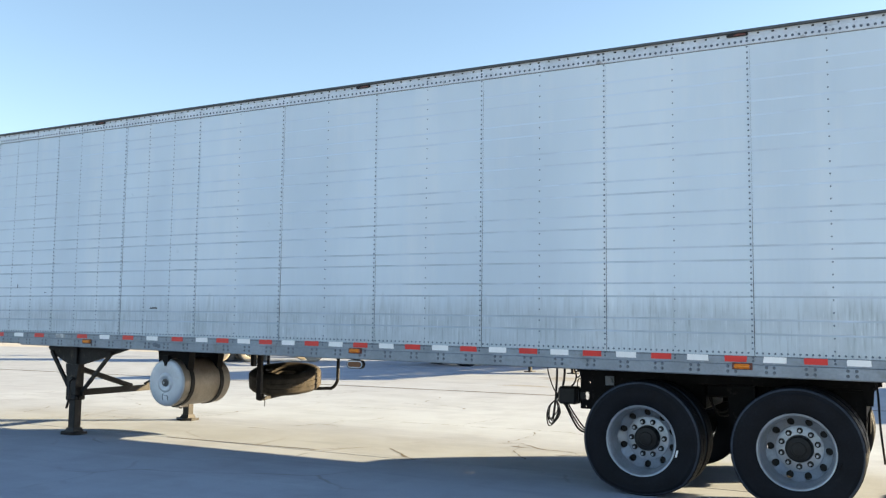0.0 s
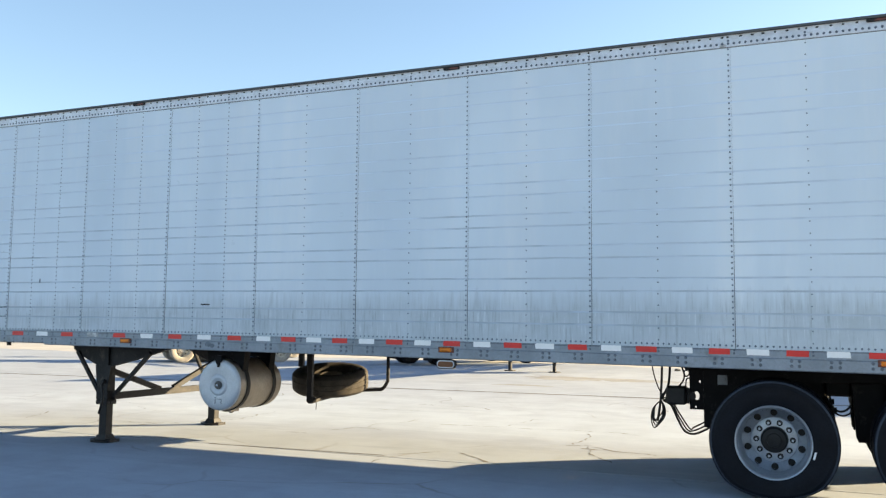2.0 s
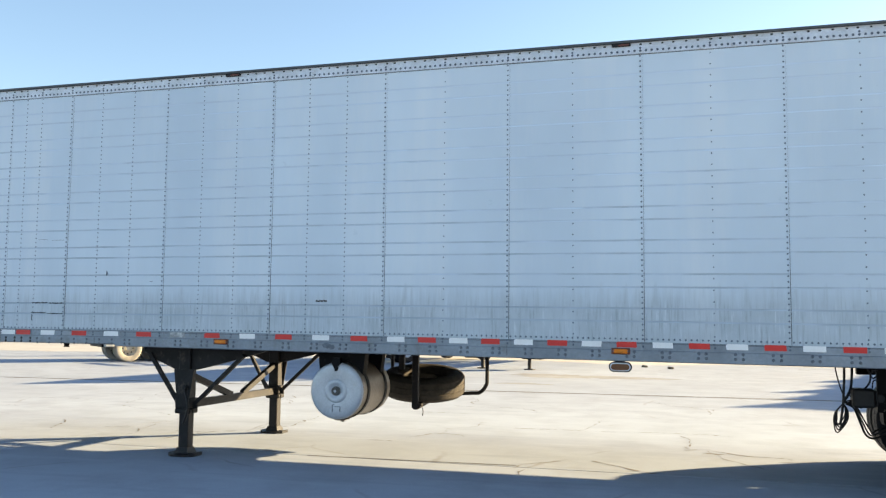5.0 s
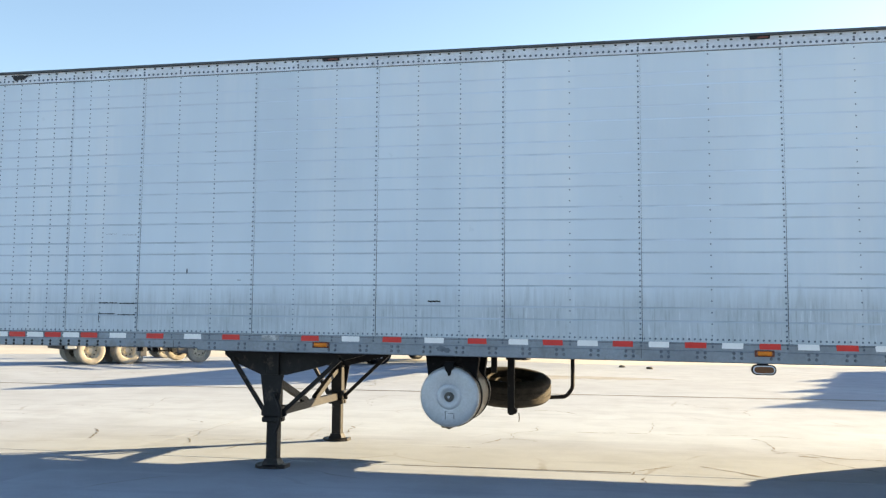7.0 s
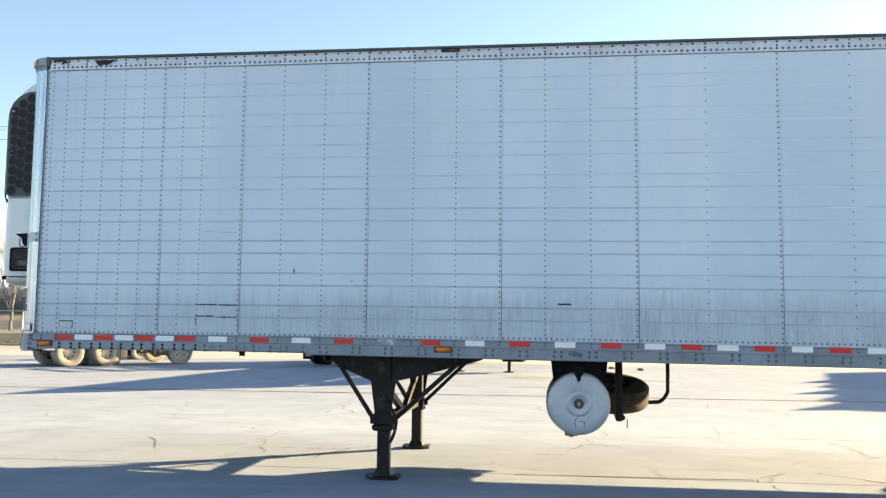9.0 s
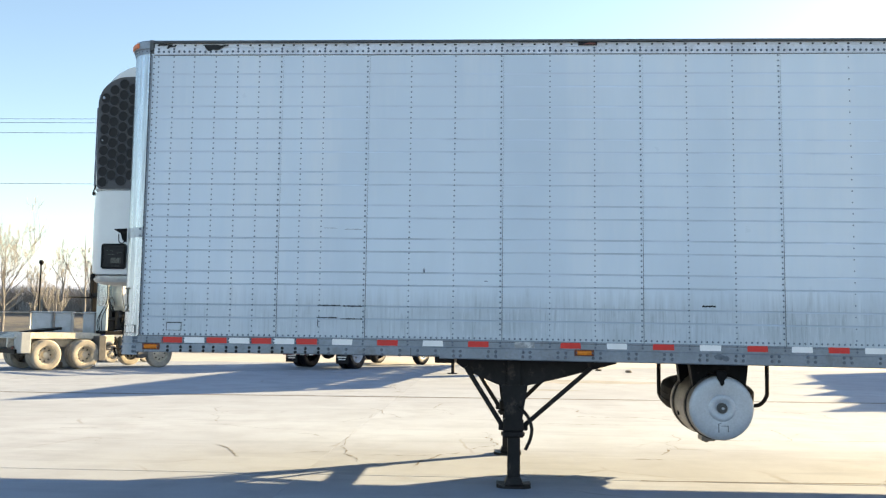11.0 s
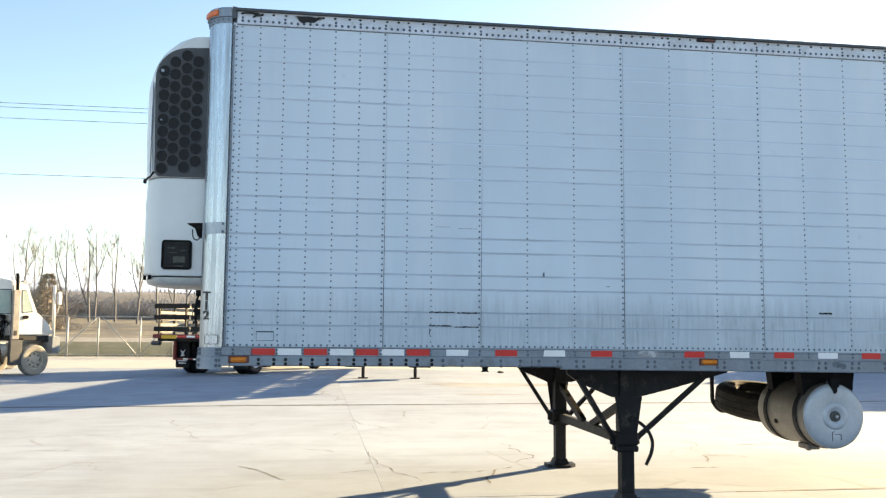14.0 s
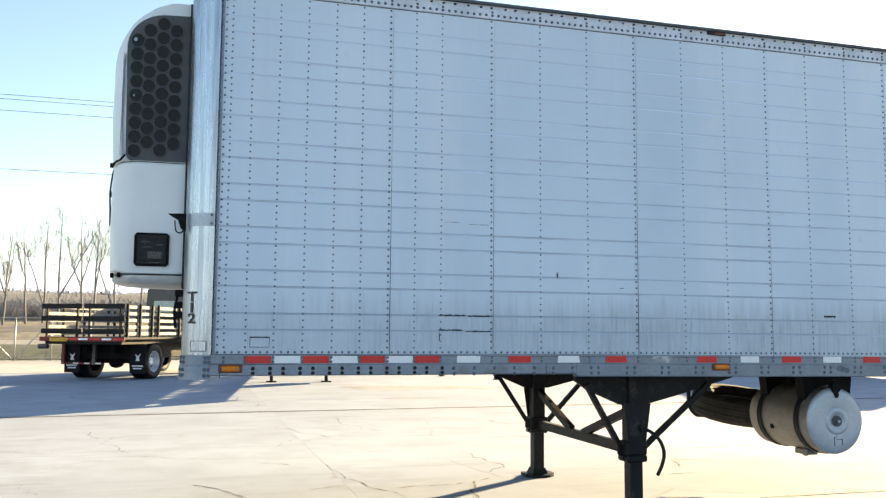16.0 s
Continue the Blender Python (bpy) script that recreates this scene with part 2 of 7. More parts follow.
def groove_material():
    """Road film in the pressed grooves, plus their shade as colour, heavier lower down."""
    m, n, l, p = nodes_of("groove_grime_and_shade")
    co = n.new("ShaderNodeTexCoord").outputs["Object"]
    sep = n.new("ShaderNodeSeparateXYZ")
    l.new(co, sep.inputs[0])
    patch = noise_node(n, l, co, 1.0, 4, 0.6, (1.6, 1, 3.0))
    high = ramp(n, l, math_node(n, l, "ADD", sep.outputs["Z"], ramp(n, l, patch, 0.3, 0.7, -0.9, 0.9)), 1.1, 2.9)
    worn = noise_node(n, l, co, 1.0, 3, 0.6, (0.9, 1, 5.0))
    rear = ramp(n, l, sep.outputs["X"], 2.0, 8.0, 0.0, 0.55)
    clean = ramp(n, l, math_node(n, l, "ADD", worn, math_node(n, l, "MULTIPLY", rear, 0.35)), 0.40, 0.72, 0.0, 0.8)
    c = mixc(n, l, clean, (0.525, 0.600, 0.690), (0.640, 0.750, 0.870))
    c = mixc(n, l, high, (0.385, 0.455, 0.530), c)
    l.new(c, p.inputs["Base Color"])
    p.inputs["Roughness"].default_value = 0.55
    p.inputs["Specular IOR Level"].default_value = 0.3
    return m


M_GROOVE = groove_material()
M_AMBER_D = surface("faded_red_lens", (0.15, 0.045, 0.03), 0.5, 0.0, 0.4, 25, 90, 0.05)
M_BLACK = surface("chassis_black", (0.008, 0.008, 0.009), 0.55, 0.1, 0.5, 4, 50, 0.2, (0.030, 0.027, 0.025), (0.58, 0.72), spec=0.08)
M_LEG = surface("landing_gear_paint", (0.015, 0.0145, 0.0155), 0.55, 0.15, 0.5, 4, 50, 0.25, (0.060, 0.048, 0.040), (0.58, 0.72), spec=0.25)
M_RUBBER = surface("tyre_rubber", (0.0045, 0.0062, 0.0105), 0.55, 0.0, 0.4, 5, 60, 0.2, (0.010, 0.011, 0.014), (0.60, 0.78), spec=0.14)
M_SHOULDER = surface("tyre_shoulder_highlight", (0.030, 0.040, 0.058), 0.6, 0.0, 0.4, 9, 60, 0.2, spec=0.3)
M_SPARE = surface("weathered_spare_rubber", (0.052, 0.045, 0.038), 0.8, 0.0, 0.35, 5, 50, 0.2, (0.028, 0.025, 0.022), (0.48, 0.66), spec=0.15)
M_DUSTY = surface("dusty_tyre_rubber", (0.33, 0.30, 0.255), 0.9, 0.0, 0.35, 4, 50, 0.2)
M_DUSTY_RIM = surface("dusty_rim", (0.55, 0.50, 0.41), 0.75, 0.0, 0.3, 5, 50, 0.1)
M_RIM = surface("aluminium_rim", (0.40, 0.445, 0.51), 0.42, 0.65, 0.2, 7, 60, 0.06, (0.35, 0.34, 0.33), (0.58, 0.75))
M_HUB = surface("oily_hub", (0.014, 0.015, 0.017), 0.45, 0.2, 0.4, 10, 60, 0.1, spec=0.25)
M_TANK = surface("tank_shell", (0.30, 0.26, 0.215), 0.45, 0.45, 0.3, 5, 50, 0.15, (0.22, 0.18, 0.14), (0.55, 0.75))
M_TANKEND = surface("tank_head", (0.50, 0.53, 0.57), 0.42, 0.3, 0.12, 6, 60, 0.08, (0.40, 0.40, 0.39), (0.62, 0.8))
M_HOSE = surface("hose_rubber", (0.016, 0.016, 0.017), 0.5, 0.0, 0.3, 10, 60, 0.1, spec=0.25)
M_REEF = surface("unit_white_plastic", (0.74, 0.75, 0.74), 0.36, 0.0, 0.06, 2, 60, 0.0, (0.56, 0.56, 0.53), (0.64, 0.9), speck=0.03)
M_GRILLE = surface("grille_plastic", (0.078, 0.080, 0.086), 0.6, 0.0, 0.3, 6, 60, 0.1)
M_GREENBOX = surface("dim_display", (0.030, 0.036, 0.034), 0.3, 0.0, 0.3, 9, 60, 0.0)
# near-black for trim, and for the shade of holes and gaps as colour
M_BLACK_AND_SHADE = surface("black_parts_and_gap_shade", (0.006, 0.006, 0.007), 0.7, 0.0, 0.3, 8, 60, 0.0)
M_SPILL = surface("dried_fuel_smear", (0.125, 0.150, 0.185), 0.6, 0.2, 0.5, 14, 60, 0.05)
M_RUB = surface("dark_rubbed_paint", (0.030, 0.042, 0.056), 0.7, 0.0, 0.4, 20, 90, 0.1)
M_SCUFF = surface("black_scuff", (0.010, 0.0105, 0.012), 0.7, 0.0, 0.4, 20, 90, 0.1)
M_WHITEP = surface("chalky_white_paint", (0.74, 0.72, 0.68), 0.5, 0.0, 0.14, 2, 50, 0.06, (0.42, 0.38, 0.32), (0.60, 0.78))
M_FRAME_D = surface("dusty_frame", (0.56, 0.52, 0.45), 0.8, 0.0, 0.3, 3, 40, 0.1, (0.20, 0.18, 0.15), (0.55, 0.7))
M_GREYBOX = surface("grey_sheet_metal", (0.32, 0.34, 0.36), 0.5, 0.3, 0.2, 3, 40, 0.1)
M_BIN = surface("pale_bin_sheet", (0.46, 0.49, 0.53), 0.55, 0.1, 0.25, 2.5, 40, 0.1, (0.36, 0.37, 0.38), (0.50, 0.68))
M_STAKE = surface("dark_stake_timber", (0.011, 0.009, 0.008), 0.85, 0.0, 0.4, 6, 60, 0.2)
M_STAKE_W = surface("pale_stake_board", (0.25, 0.235, 0.21), 0.7, 0.0, 0.2, 6, 60, 0.15)
M_TAILRED = surface("dull_red_tail", (0.16, 0.018, 0.018), 0.6, 0.0, 0.3, 4, 50, 0.1)
M_YELLOW = surface("yellow_paint", (0.66, 0.38, 0.02), 0.5, 0.0, 0.2, 6, 60, 0.1)
M_ORANGE = surface("orange_beacon", (0.75, 0.20, 0.03), 0.3, 0.0, 0.2, 6, 60, 0.0)
M_GALV = surface("galvanised_steel", (0.40, 0.40, 0.39), 0.5, 0.5, 0.2, 6, 60, 0.1)
M_BARK = surface("winter_bark", (0.190, 0.184, 0.184), 0.95, 0.0, 0.35, 1.5, 20, 0.3)
M_TWIG = surface("winter_twigs", (0.185, 0.180, 0.180), 0.95, 0.0, 0.35, 1.0, 20, 0.0)
M_BRUSH = surface("tangled_brush", (0.345, 0.330, 0.325), 0.95, 0.0, 0.4, 0.5, 20, 0.0)
M_PINE = surface("dry_evergreen", (0.34, 0.285, 0.215), 0.95, 0.0, 0.4, 2, 20, 0.2)
M_HILL = surface("leafless_woods", (0.138, 0.135, 0.140), 1.0, 0.0, 0.35, 0.12, 1.5, 0.0)
M_FIELD = surface("straw_field", (0.098, 0.092, 0.088), 1.0, 0.0, 0.25, 0.10, 3.0, 0.0, (0.19, 0.165, 0.11), (0.48, 0.60))
M_BANK = surface("rough_verge_grass", (0.022, 0.036, 0.017), 1.0, 0.0, 0.5, 0.5, 6.0, 0.0, (0.072, 0.062, 0.042), (0.52, 0.66))
M_ROAD = surface("road_asphalt", (0.20, 0.197, 0.195), 0.9, 0.0, 0.2, 0.4, 20, 0.1)
M_WEED = surface("dry_weeds", (0.105, 0.110, 0.055), 0.95, 0.0, 0.5, 1.5, 12, 0.0)
M_CRACK = surface("crack_dirt", (0.10, 0.09, 0.076), 1.0, 0.0, 0.4, 5, 40, 0.0)
M_BLUE = surface("blue_hose", (0.03, 0.07, 0.30), 0.4, 0.0, 0.2, 5, 40, 0.0)
M_STAIN = surface("soaked_in_stain", (0.195, 0.205, 0.225), 0.85, 0.0, 0.3, 1.2, 30, 0.1)
M_TAR = surface("joint_tar", (0.035, 0.033, 0.032), 0.8, 0.0, 0.4, 3, 30, 0.1, (0.12, 0.11, 0.10), (0.60, 0.70))
# opaque panes: the light seen through the glass is in their colour
M_PANE = surface("dusty_opaque_glass", (0.40, 0.48, 0.44), 0.15, 0.0, 0.2, 2, 30, 0.0, (0.55, 0.55, 0.48), (0.55, 0.75))
M_AMBER_K = surface("dark_amber_lens", (0.17, 0.060, 0.014), 0.5, 0.0, 0.3, 25, 90, 0.05)
M_PRINT = surface("black_lettering", (0.012, 0.012, 0.013), 0.45, 0.0, 0.3, 10, 60, 0.0)


def glass_material():
    m, n, l, p = nodes_of("cab_glass")
    p.inputs["Base Color"].default_value = (0.62, 0.72, 0.70, 1)
    p.inputs["Roughness"].default_value = 0.05
    p.inputs["Transmission Weight"].default_value = 0.85
    p.inputs["IOR"].default_value = 1.45
    return m


M_GLASS = glass_material()


# ---- mesh helpers ----
def box(bm, x0, x1, y0, y1, z0, z1, bevel=0.0, m=None):
    r = bmesh.ops.create_cube(bm, size=1.0, matrix=Matrix.Translation(((x0 + x1) / 2, (y0 + y1) / 2, (z0 + z1) / 2)) @ Matrix.Diagonal((abs(x1 - x0), abs(y1 - y0), abs(z1 - z0), 1)))
    verts = r["verts"]
    if bevel:
        edges = list({e for v in verts for e in v.link_edges})
        made = bmesh.ops.bevel(bm, geom=edges, offset=bevel, segments=1, affect="EDGES", profile=0.5)
        verts = list({v for f in made["faces"] for v in f.verts} | {v for v in verts if v.is_valid})
    if m is not None:
        bmesh.ops.transform(bm, matrix=m, verts=verts)
    return verts


def rings(bm, circles, close_a=True, close_b=True, smooth=True, loop=True):
    """Skins rows of points, each row as long as the next."""
    rows = [[bm.verts.new(p) for p in c] for c in circles]
    n = len(rows[0])
    for a, b in zip(rows, rows[1:]):
        for i in range(n if loop else n - 1):
            f = bm.faces.new((a[i], a[(i + 1) % n], b[(i + 1) % n], b[i]))
            f.smooth = smooth
    if close_a:
        bm.faces.new(rows[0][::-1])
    if close_b:
        bm.faces.new(rows[-1])
    return rows


def frame_along(way):
    way = Vector(way).normalized()
    side = way.orthogonal().normalized()
    return side, way.cross(side)


def cyl(bm, a, b, r, n=12, r2=None, smooth=True):
    a, b = Vector(a), Vector(b)
    u, v = frame_along(b - a)
    r2 = r if r2 is None else r2
    ring = lambda c, q: [c + q * (math.cos(2 * math.pi * i / n) * u + math.sin(2 * math.pi * i / n) * v) for i in range(n)]
    rings(bm, [ring(a, r), ring(b, r2)], smooth=smooth)


def beam(bm, a, b, w, h, up=(0, 0, 1)):
    """A square bar from a to b, w across and h along up."""
    a, b, up = Vector(a), Vector(b), Vector(up)
    way = (b - a).normalized()
    u = way.cross(up).normalized()
    v = u.cross(way)
    ring = lambda c: [c + u * w / 2 * i + v * h / 2 * j for i, j in ((-1, -1), (1, -1), (1, 1), (-1, 1))]
    rings(bm, [ring(a), ring(b)], smooth=False)


def tube(bm, pts, r, n=8):
    pts = [Vector(p) for p in pts]
    side = None
    rows = []
    for i, p in enumerate(pts):
        way = (pts[min(i + 1, len(pts) - 1)] - pts[max(i - 1, 0)]).normalized()
        side = way.orthogonal().normalized() if side is None else (side - way * side.dot(way)).normalized()
        v = way.cross(side)
        q = r[i] if isinstance(r, (list, tuple)) else r
        rows.append([p + q * (math.cos(2 * math.pi * k / n) * side + math.sin(2 * math.pi * k / n) * v) for k in range(n)])
    rings(bm, rows)


def bend(pts, steps=8):
    """A smooth line through the points."""
    pts = [Vector(p) for p in pts]
    out = []
    for i in range(len(pts) - 1):
        p0, p1, p2, p3 = pts[max(i - 1, 0)], pts[i], pts[i + 1], pts[min(i + 2, len(pts) - 1)]
        for k in range(steps):
            t = k / steps
            out.append(0.5 * ((2 * p1) + (p2 - p0) * t + (2 * p0 - 5 * p1 + 4 * p2 - p3) * t * t + (3 * p1 - p0 - 3 * p2 + p3) * t ** 3))
    return out + [pts[-1]]


def prism(bm, outline, axis, a, b, smooth=False):
    """Pushes an outline through from a to b along an axis. Outline points are the two other coordinates in order."""
    def at(p, q):
        return (q, p[0], p[1]) if axis == "x" else (p[0], q, p[1]) if axis == "y" else (p[0], p[1], q)
    rings(bm, [[at(p, a) for p in outline], [at(p, b) for p in outline]], smooth=smooth)


def lathe(bm, profile, centre, n=40, axis="y", closed=False):
    """Turns (radius, along) pairs round an axis through centre."""
    c = Vector(centre)
    rows = []
    for r, s in profile:
        row = []
        for i in range(n):
            w = 2 * math.pi * i / n
            a, b = r * math.cos(w), r * math.sin(w)
            row.append(c + Vector({"y": (a, s, b), "x": (s, a, b), "z": (a, b, s)}[axis]))
        rows.append(row)
    rings(bm, rows + ([rows[0]] if closed else []), close_a=not closed, close_b=not closed)


def dome(bm, c, r, h, way="y", n=6):
    """A low rivet head that stands towards -y (or up)."""
    c = Vector(c)
    base = [c + Vector((r * math.cos(2 * math.pi * i / n), 0, r * math.sin(2 * math.pi * i / n))) for i in range(n)]
    top = [c + Vector((0.6 * r * math.cos(2 * math.pi * i / n), -h, 0.6 * r * math.sin(2 * math.pi * i / n))) for i in range(n)]
    rings(bm, [base, top], close_a=False)


def mesh_of(name, bm, material):
    bmesh.ops.recalc_face_normals(bm, faces=bm.faces)
    for e in bm.edges:
        if len(e.link_faces) == 2 and e.calc_face_angle(0.0) > 0.55:
            e.smooth = False
    me = bpy.data.meshes.new(name)
    bm.to_mesh(me)
    bm.free()
    me.materials.append(material)
    return me


def part(name, bm, material, parent, label=""):
    top = parent
    while top.parent:
        top = top.parent
    if top.get("sag"):
        for v in bm.verts:
            if v.co.x > 0:
                v.co.z -= top["sag"] * v.co.x ** 2 * min(1.0, max(0.0, (3.78 - v.co.z) / 2.56))
    ob = new(name, mesh_of(name, bm, material))
    ob.parent = parent
    if label:
        ob["label"] = label
    return ob


def thing(name, label, category, group="", kind=""):
    ob = new(name)
    ob.empty_display_size = 0.3
    return tagged(ob, label, category, group, kind)


def solid(name, bm, material, label, category, group="", kind=""):
    return tagged(new(name, mesh_of(name, bm, material)), label, category, group, kind)


def B():
    return bmesh.new()

# ---- ground and far land (the slabs and cracks come last) ----
bm = B()
box(bm, -900, 900, -900, 1500, G - 0.4, G - 0.02)
ground = solid("ground", bm, M_LAND, "flat winter land with straw-coloured grass round the yard", "ground", kind="structure")

# ---- the refrigerated trailer ----
SEAMS = [-0.10, 1.10, 1.881, 3.075, 4.292, 5.490, 6.700, 7.908, 9.106, 10.327, 11.568, 12.79, 14.01]
COLUMNS = [-0.030, 0.111, 0.300, 0.498, 0.700, 0.897, 1.293, 1.49, 2.272, 2.664, 3.50, 3.89, 4.69, 5.09, 6.09, 7.30, 8.505, 9.705, 10.94, 12.18, 13.40]
FRONT, REAR, WIDTH = -0.30, 14.15, 2.60
Z_FOOT, Z_RAIL, Z_LOW, Z_PANEL_TOP, Z_TOP = 1.205, 1.137, 1.043, 3.750, 3.855
RIBS = [(1.374 + 0.2957 * k, 1.486 + 0.2963 * k) for k in range(8)]

trailer = thing("refrigerated_trailer", "long white riveted refrigerated trailer, dirt-streaked, parked on its landing gear", "trailer")
trailer["sag"] = 0.0005    # the loaded body bows slightly down towards its bogie


def sheet_profile():
    """(y, z) of the outer face: flat sheet with pairs of pressed grooves."""
    pts = [(0.0, Z_FOOT - 0.01)]
    for pair in RIBS:
        for z in pair:
            deep = 0.0026 - 0.0006 * (z - 1.37)    # pressed less deep higher up
            pts += [(0.0, z - 0.0085), (deep, z - 0.0045), (deep, z + 0.0030), (0.0, z + 0.0075)]
    return pts + [(0.0, Z_PANEL_TOP)]


for k, (a, b) in enumerate(zip(SEAMS, SEAMS[1:])):
    bm = B()
    out = 0.0016 * (k % 2)
    prof = sheet_profile()
    inner = [a + 0.03 + (b - a - 0.04) * i / 10 for i in range(11)]
    cols = [a + 0.0160 if k else a - 0.001] + inner + [b + 0.0152]
    bow = [0.0016] + [-0.0015 * math.sin(math.pi * i / 10) for i in range(11)] + [0.0016]
    # sheets lie tight above and gape a little lower down
    slack = lambda z: 0.0042 * min(1.0, max(0.0, (2.7 - z) / 1.1))
    wave = lambda x, z: noise.noise(Vector((x * 2.6, 7.0, z * 2.2))) * min(1.0, max(0.0, (x - a - 0.02) * 8)) * min(1.0, max(0.0, (b - x) * 8))
    rows = [[(x - (slack(z) if i == len(cols) - 1 else 0.0), y - out + w + 0.0009 * wave(x, z), z + 0.0035 * wave(x + 9, z)) for y, z in prof] for i, (x, w) in enumerate(zip(cols, bow))]
    rings(bm, rows, False, False, smooth=False, loop=False)
    bm.faces.ensure_lookup_table()
    for f in bm.faces:
        mid = f.calc_center_median().z
        f.material_index = 1 if any(-0.0105 < mid - z < 0.0075 for pair in RIBS for z in pair) else 0
    panel = part("side_panel", bm, M_PANEL, trailer, "white-painted ribbed aluminium sheet with grey dirt streaks at its foot")
    panel.data.materials.append(M_GROOVE)
    # rivets: close-set down the seam, wider down the posts
    bm = B()
    z = Z_FOOT + 0.05
    while z < Z_PANEL_TOP - 0.02:
        dome(bm, (a - 0.003, -0.0035, z), 0.0086, 0.0055)
        z += 0.0465
    for c in COLUMNS:
        if a < c < b:
            z = Z_FOOT + 0.05
            step = 0.0465 if c < 5.3 else 0.098
            while z < Z_PANEL_TOP - 0.02:
                dome(bm, (c + random.uniform(-0.001, 0.001), -0.002, z), 0.0075, 0.0055)
                z += step
    x = a + 0.03
    while x < b:
        dome(bm, (x, -0.003, Z_FOOT + 0.017), 0.0092, 0.006)
        x += 0.047
    tagged(part("rivets", bm, M_RIVET_B, panel, "dull grey rivet heads"), kind="stuff")

# body behind the sheets: far side, front wall, roof, floor, doors
bm = B()
box(bm, -0.130, REAR, 0.012, 0.05, Z_LOW + 0.03, Z_TOP - 0.02)
part("inner_wall", bm, M_ROOF, trailer)
bm = B()
box(bm, FRONT + 0.22, REAR, WIDTH - 0.04, WIDTH, Z_FOOT, Z_TOP - 0.01)
part("far_wall", bm, M_PANEL, trailer)
bm = B()
box(bm, FRONT, FRONT + 0.05, 0.20, WIDTH - 0.2, Z_LOW, Z_TOP - 0.01, 0.006)
part("front_wall", bm, M_PANEL, trailer, "plain white front bulkhead")
bm = B()
box(bm, FRONT + 0.05, REAR, 0.02, WIDTH - 0.02, Z_TOP - 0.012, Z_TOP + 0.012, 0.004)
part("roof", bm, M_TOPRAIL, trailer, "thin aluminium roof sheet")
bm = B()
box(bm, FRONT + 0.06, REAR, 0.055, WIDTH - 0.045, Z_LOW + 0.13, Z_LOW + 0.19)
part("floor", bm, M_BLACK, trailer)
for k in range(44):
    bm = B()
    x = 0.3 + k * 0.31
    box(bm, x, x + 0.05, 0.06, WIDTH - 0.06, Z_LOW + 0.02, Z_LOW + 0.128)
    part("crossmember", bm, M_BLACK, trailer)
for y0, y1 in ((0.02, 1.298), (1.302, WIDTH - 0.02)):
    bm = B()
    box(bm, REAR, REAR + 0.045, y0, y1, Z_LOW + 0.06, Z_TOP - 0.06, 0.006)
    part("rear_door", bm, M_PANEL, trailer, "white swing door")
bm = B()
box(bm, REAR + 0.05, REAR + 0.13, 0.1, WIDTH - 0.1, 0.50, 0.60, 0.006)
for y in (0.5, 2.1):
    box(bm, REAR + 0.06, REAR + 0.12, y - 0.05, y + 0.05, 0.601, 1.02)
part("rear_bumper", bm, M_BLACK, trailer)

# top rail
bm = B()
prism(bm, [(-0.004, 3.736), (-0.012, 3.740), (-0.012, 3.800), (-0.004, 3.804), (-0.004, 3.842), (0.0, 3.842), (0.0, 3.736)], "x", -0.072, REAR)
top_rail = part("top_rail", bm, M_TOPRAIL, trailer, "pale aluminium top rail with two rows of rivets")
bm = B()
prism(bm, [(-0.0065, 3.8045), (-0.0065, 3.8415), (-0.0042, 3.8415), (-0.0042, 3.8045)], "x", -0.070, REAR)
part("rail_flange", bm, M_TOPRAIL, top_rail, "weathered grey upper flange")
bm = B()
prism(bm, [(-0.0058, 3.7325), (-0.0058, 3.7355), (-0.002, 3.7355), (-0.002, 3.7325)], "x", -0.072, REAR)
part("sealant_line", bm, M_ROOF, top_rail, "dark sealant line under the rail")
bm = B()
prism(bm, [(-0.030, 3.840), (-0.034, 3.852), (-0.026, 3.864), (0.03, 3.868), (0.03, 3.848), (-0.0215, 3.8445)], "x", FRONT + 0.20, REAR)
part("roof_edge", bm, M_ROOF, trailer, "dark rolled roof edge")
bm = B()
slots = B()
stations = sorted(c for c in COLUMNS + SEAMS if -0.05 < c < REAR)
for a, b in zip(stations, stations[1:]):
    # one rivet on every post, the rest evenly between
    n = max(1, round((b - a) / 0.049))
    dome(bm, (a, -0.012, 3.790), 0.0105, 0.006, n=8)
    for k in range(n):
        x = a + (b - a) * k / n
        dome(bm, (x, -0.012, 3.765 + random.uniform(-0.001, 0.001)), 0.0118, 0.007, n=8)
        if k % 2 == 0:
            q, w = x + random.uniform(-0.012, 0.012), random.uniform(0.010, 0.016)
            rings(slots, [[(q + w * e * math.cos(t), -0.0066 - d, 3.824 + 0.0085 * e * math.sin(t)) for t in (0.2, 1.2, 2.1, 3.3, 4.2, 5.3)] for e, d in ((1.0, 0.0), (0.75, 0.006))], False, True, smooth=False)
tagged(part("rivets", bm, M_RIVET, top_rail, "dark rivet heads"), kind="stuff")
tagged(part("flange_bolts", slots, M_SCUFF, top_rail, "black flange bolts under the roof edge"), kind="stuff")
for c in (3.83, 7.74, 11.49):
    bm = B()
    box(bm, c - 0.085, c + 0.085, -0.026, -0.004, 3.812, 3.839, 0.006)
    lamp = part("marker_lamp", bm, M_SCUFF, trailer, "broken black marker lamp housing")
    bm = B()
    prism(bm, [(c - 0.03, 3.815), (c + 0.065, 3.815), (c + 0.07, 3.829), (c + 0.01, 3.834), (c - 0.02, 3.826)], "y", -0.0285, -0.0265)
    part("lens", bm, M_AMBER_D, lamp, "shard of red-brown lens")
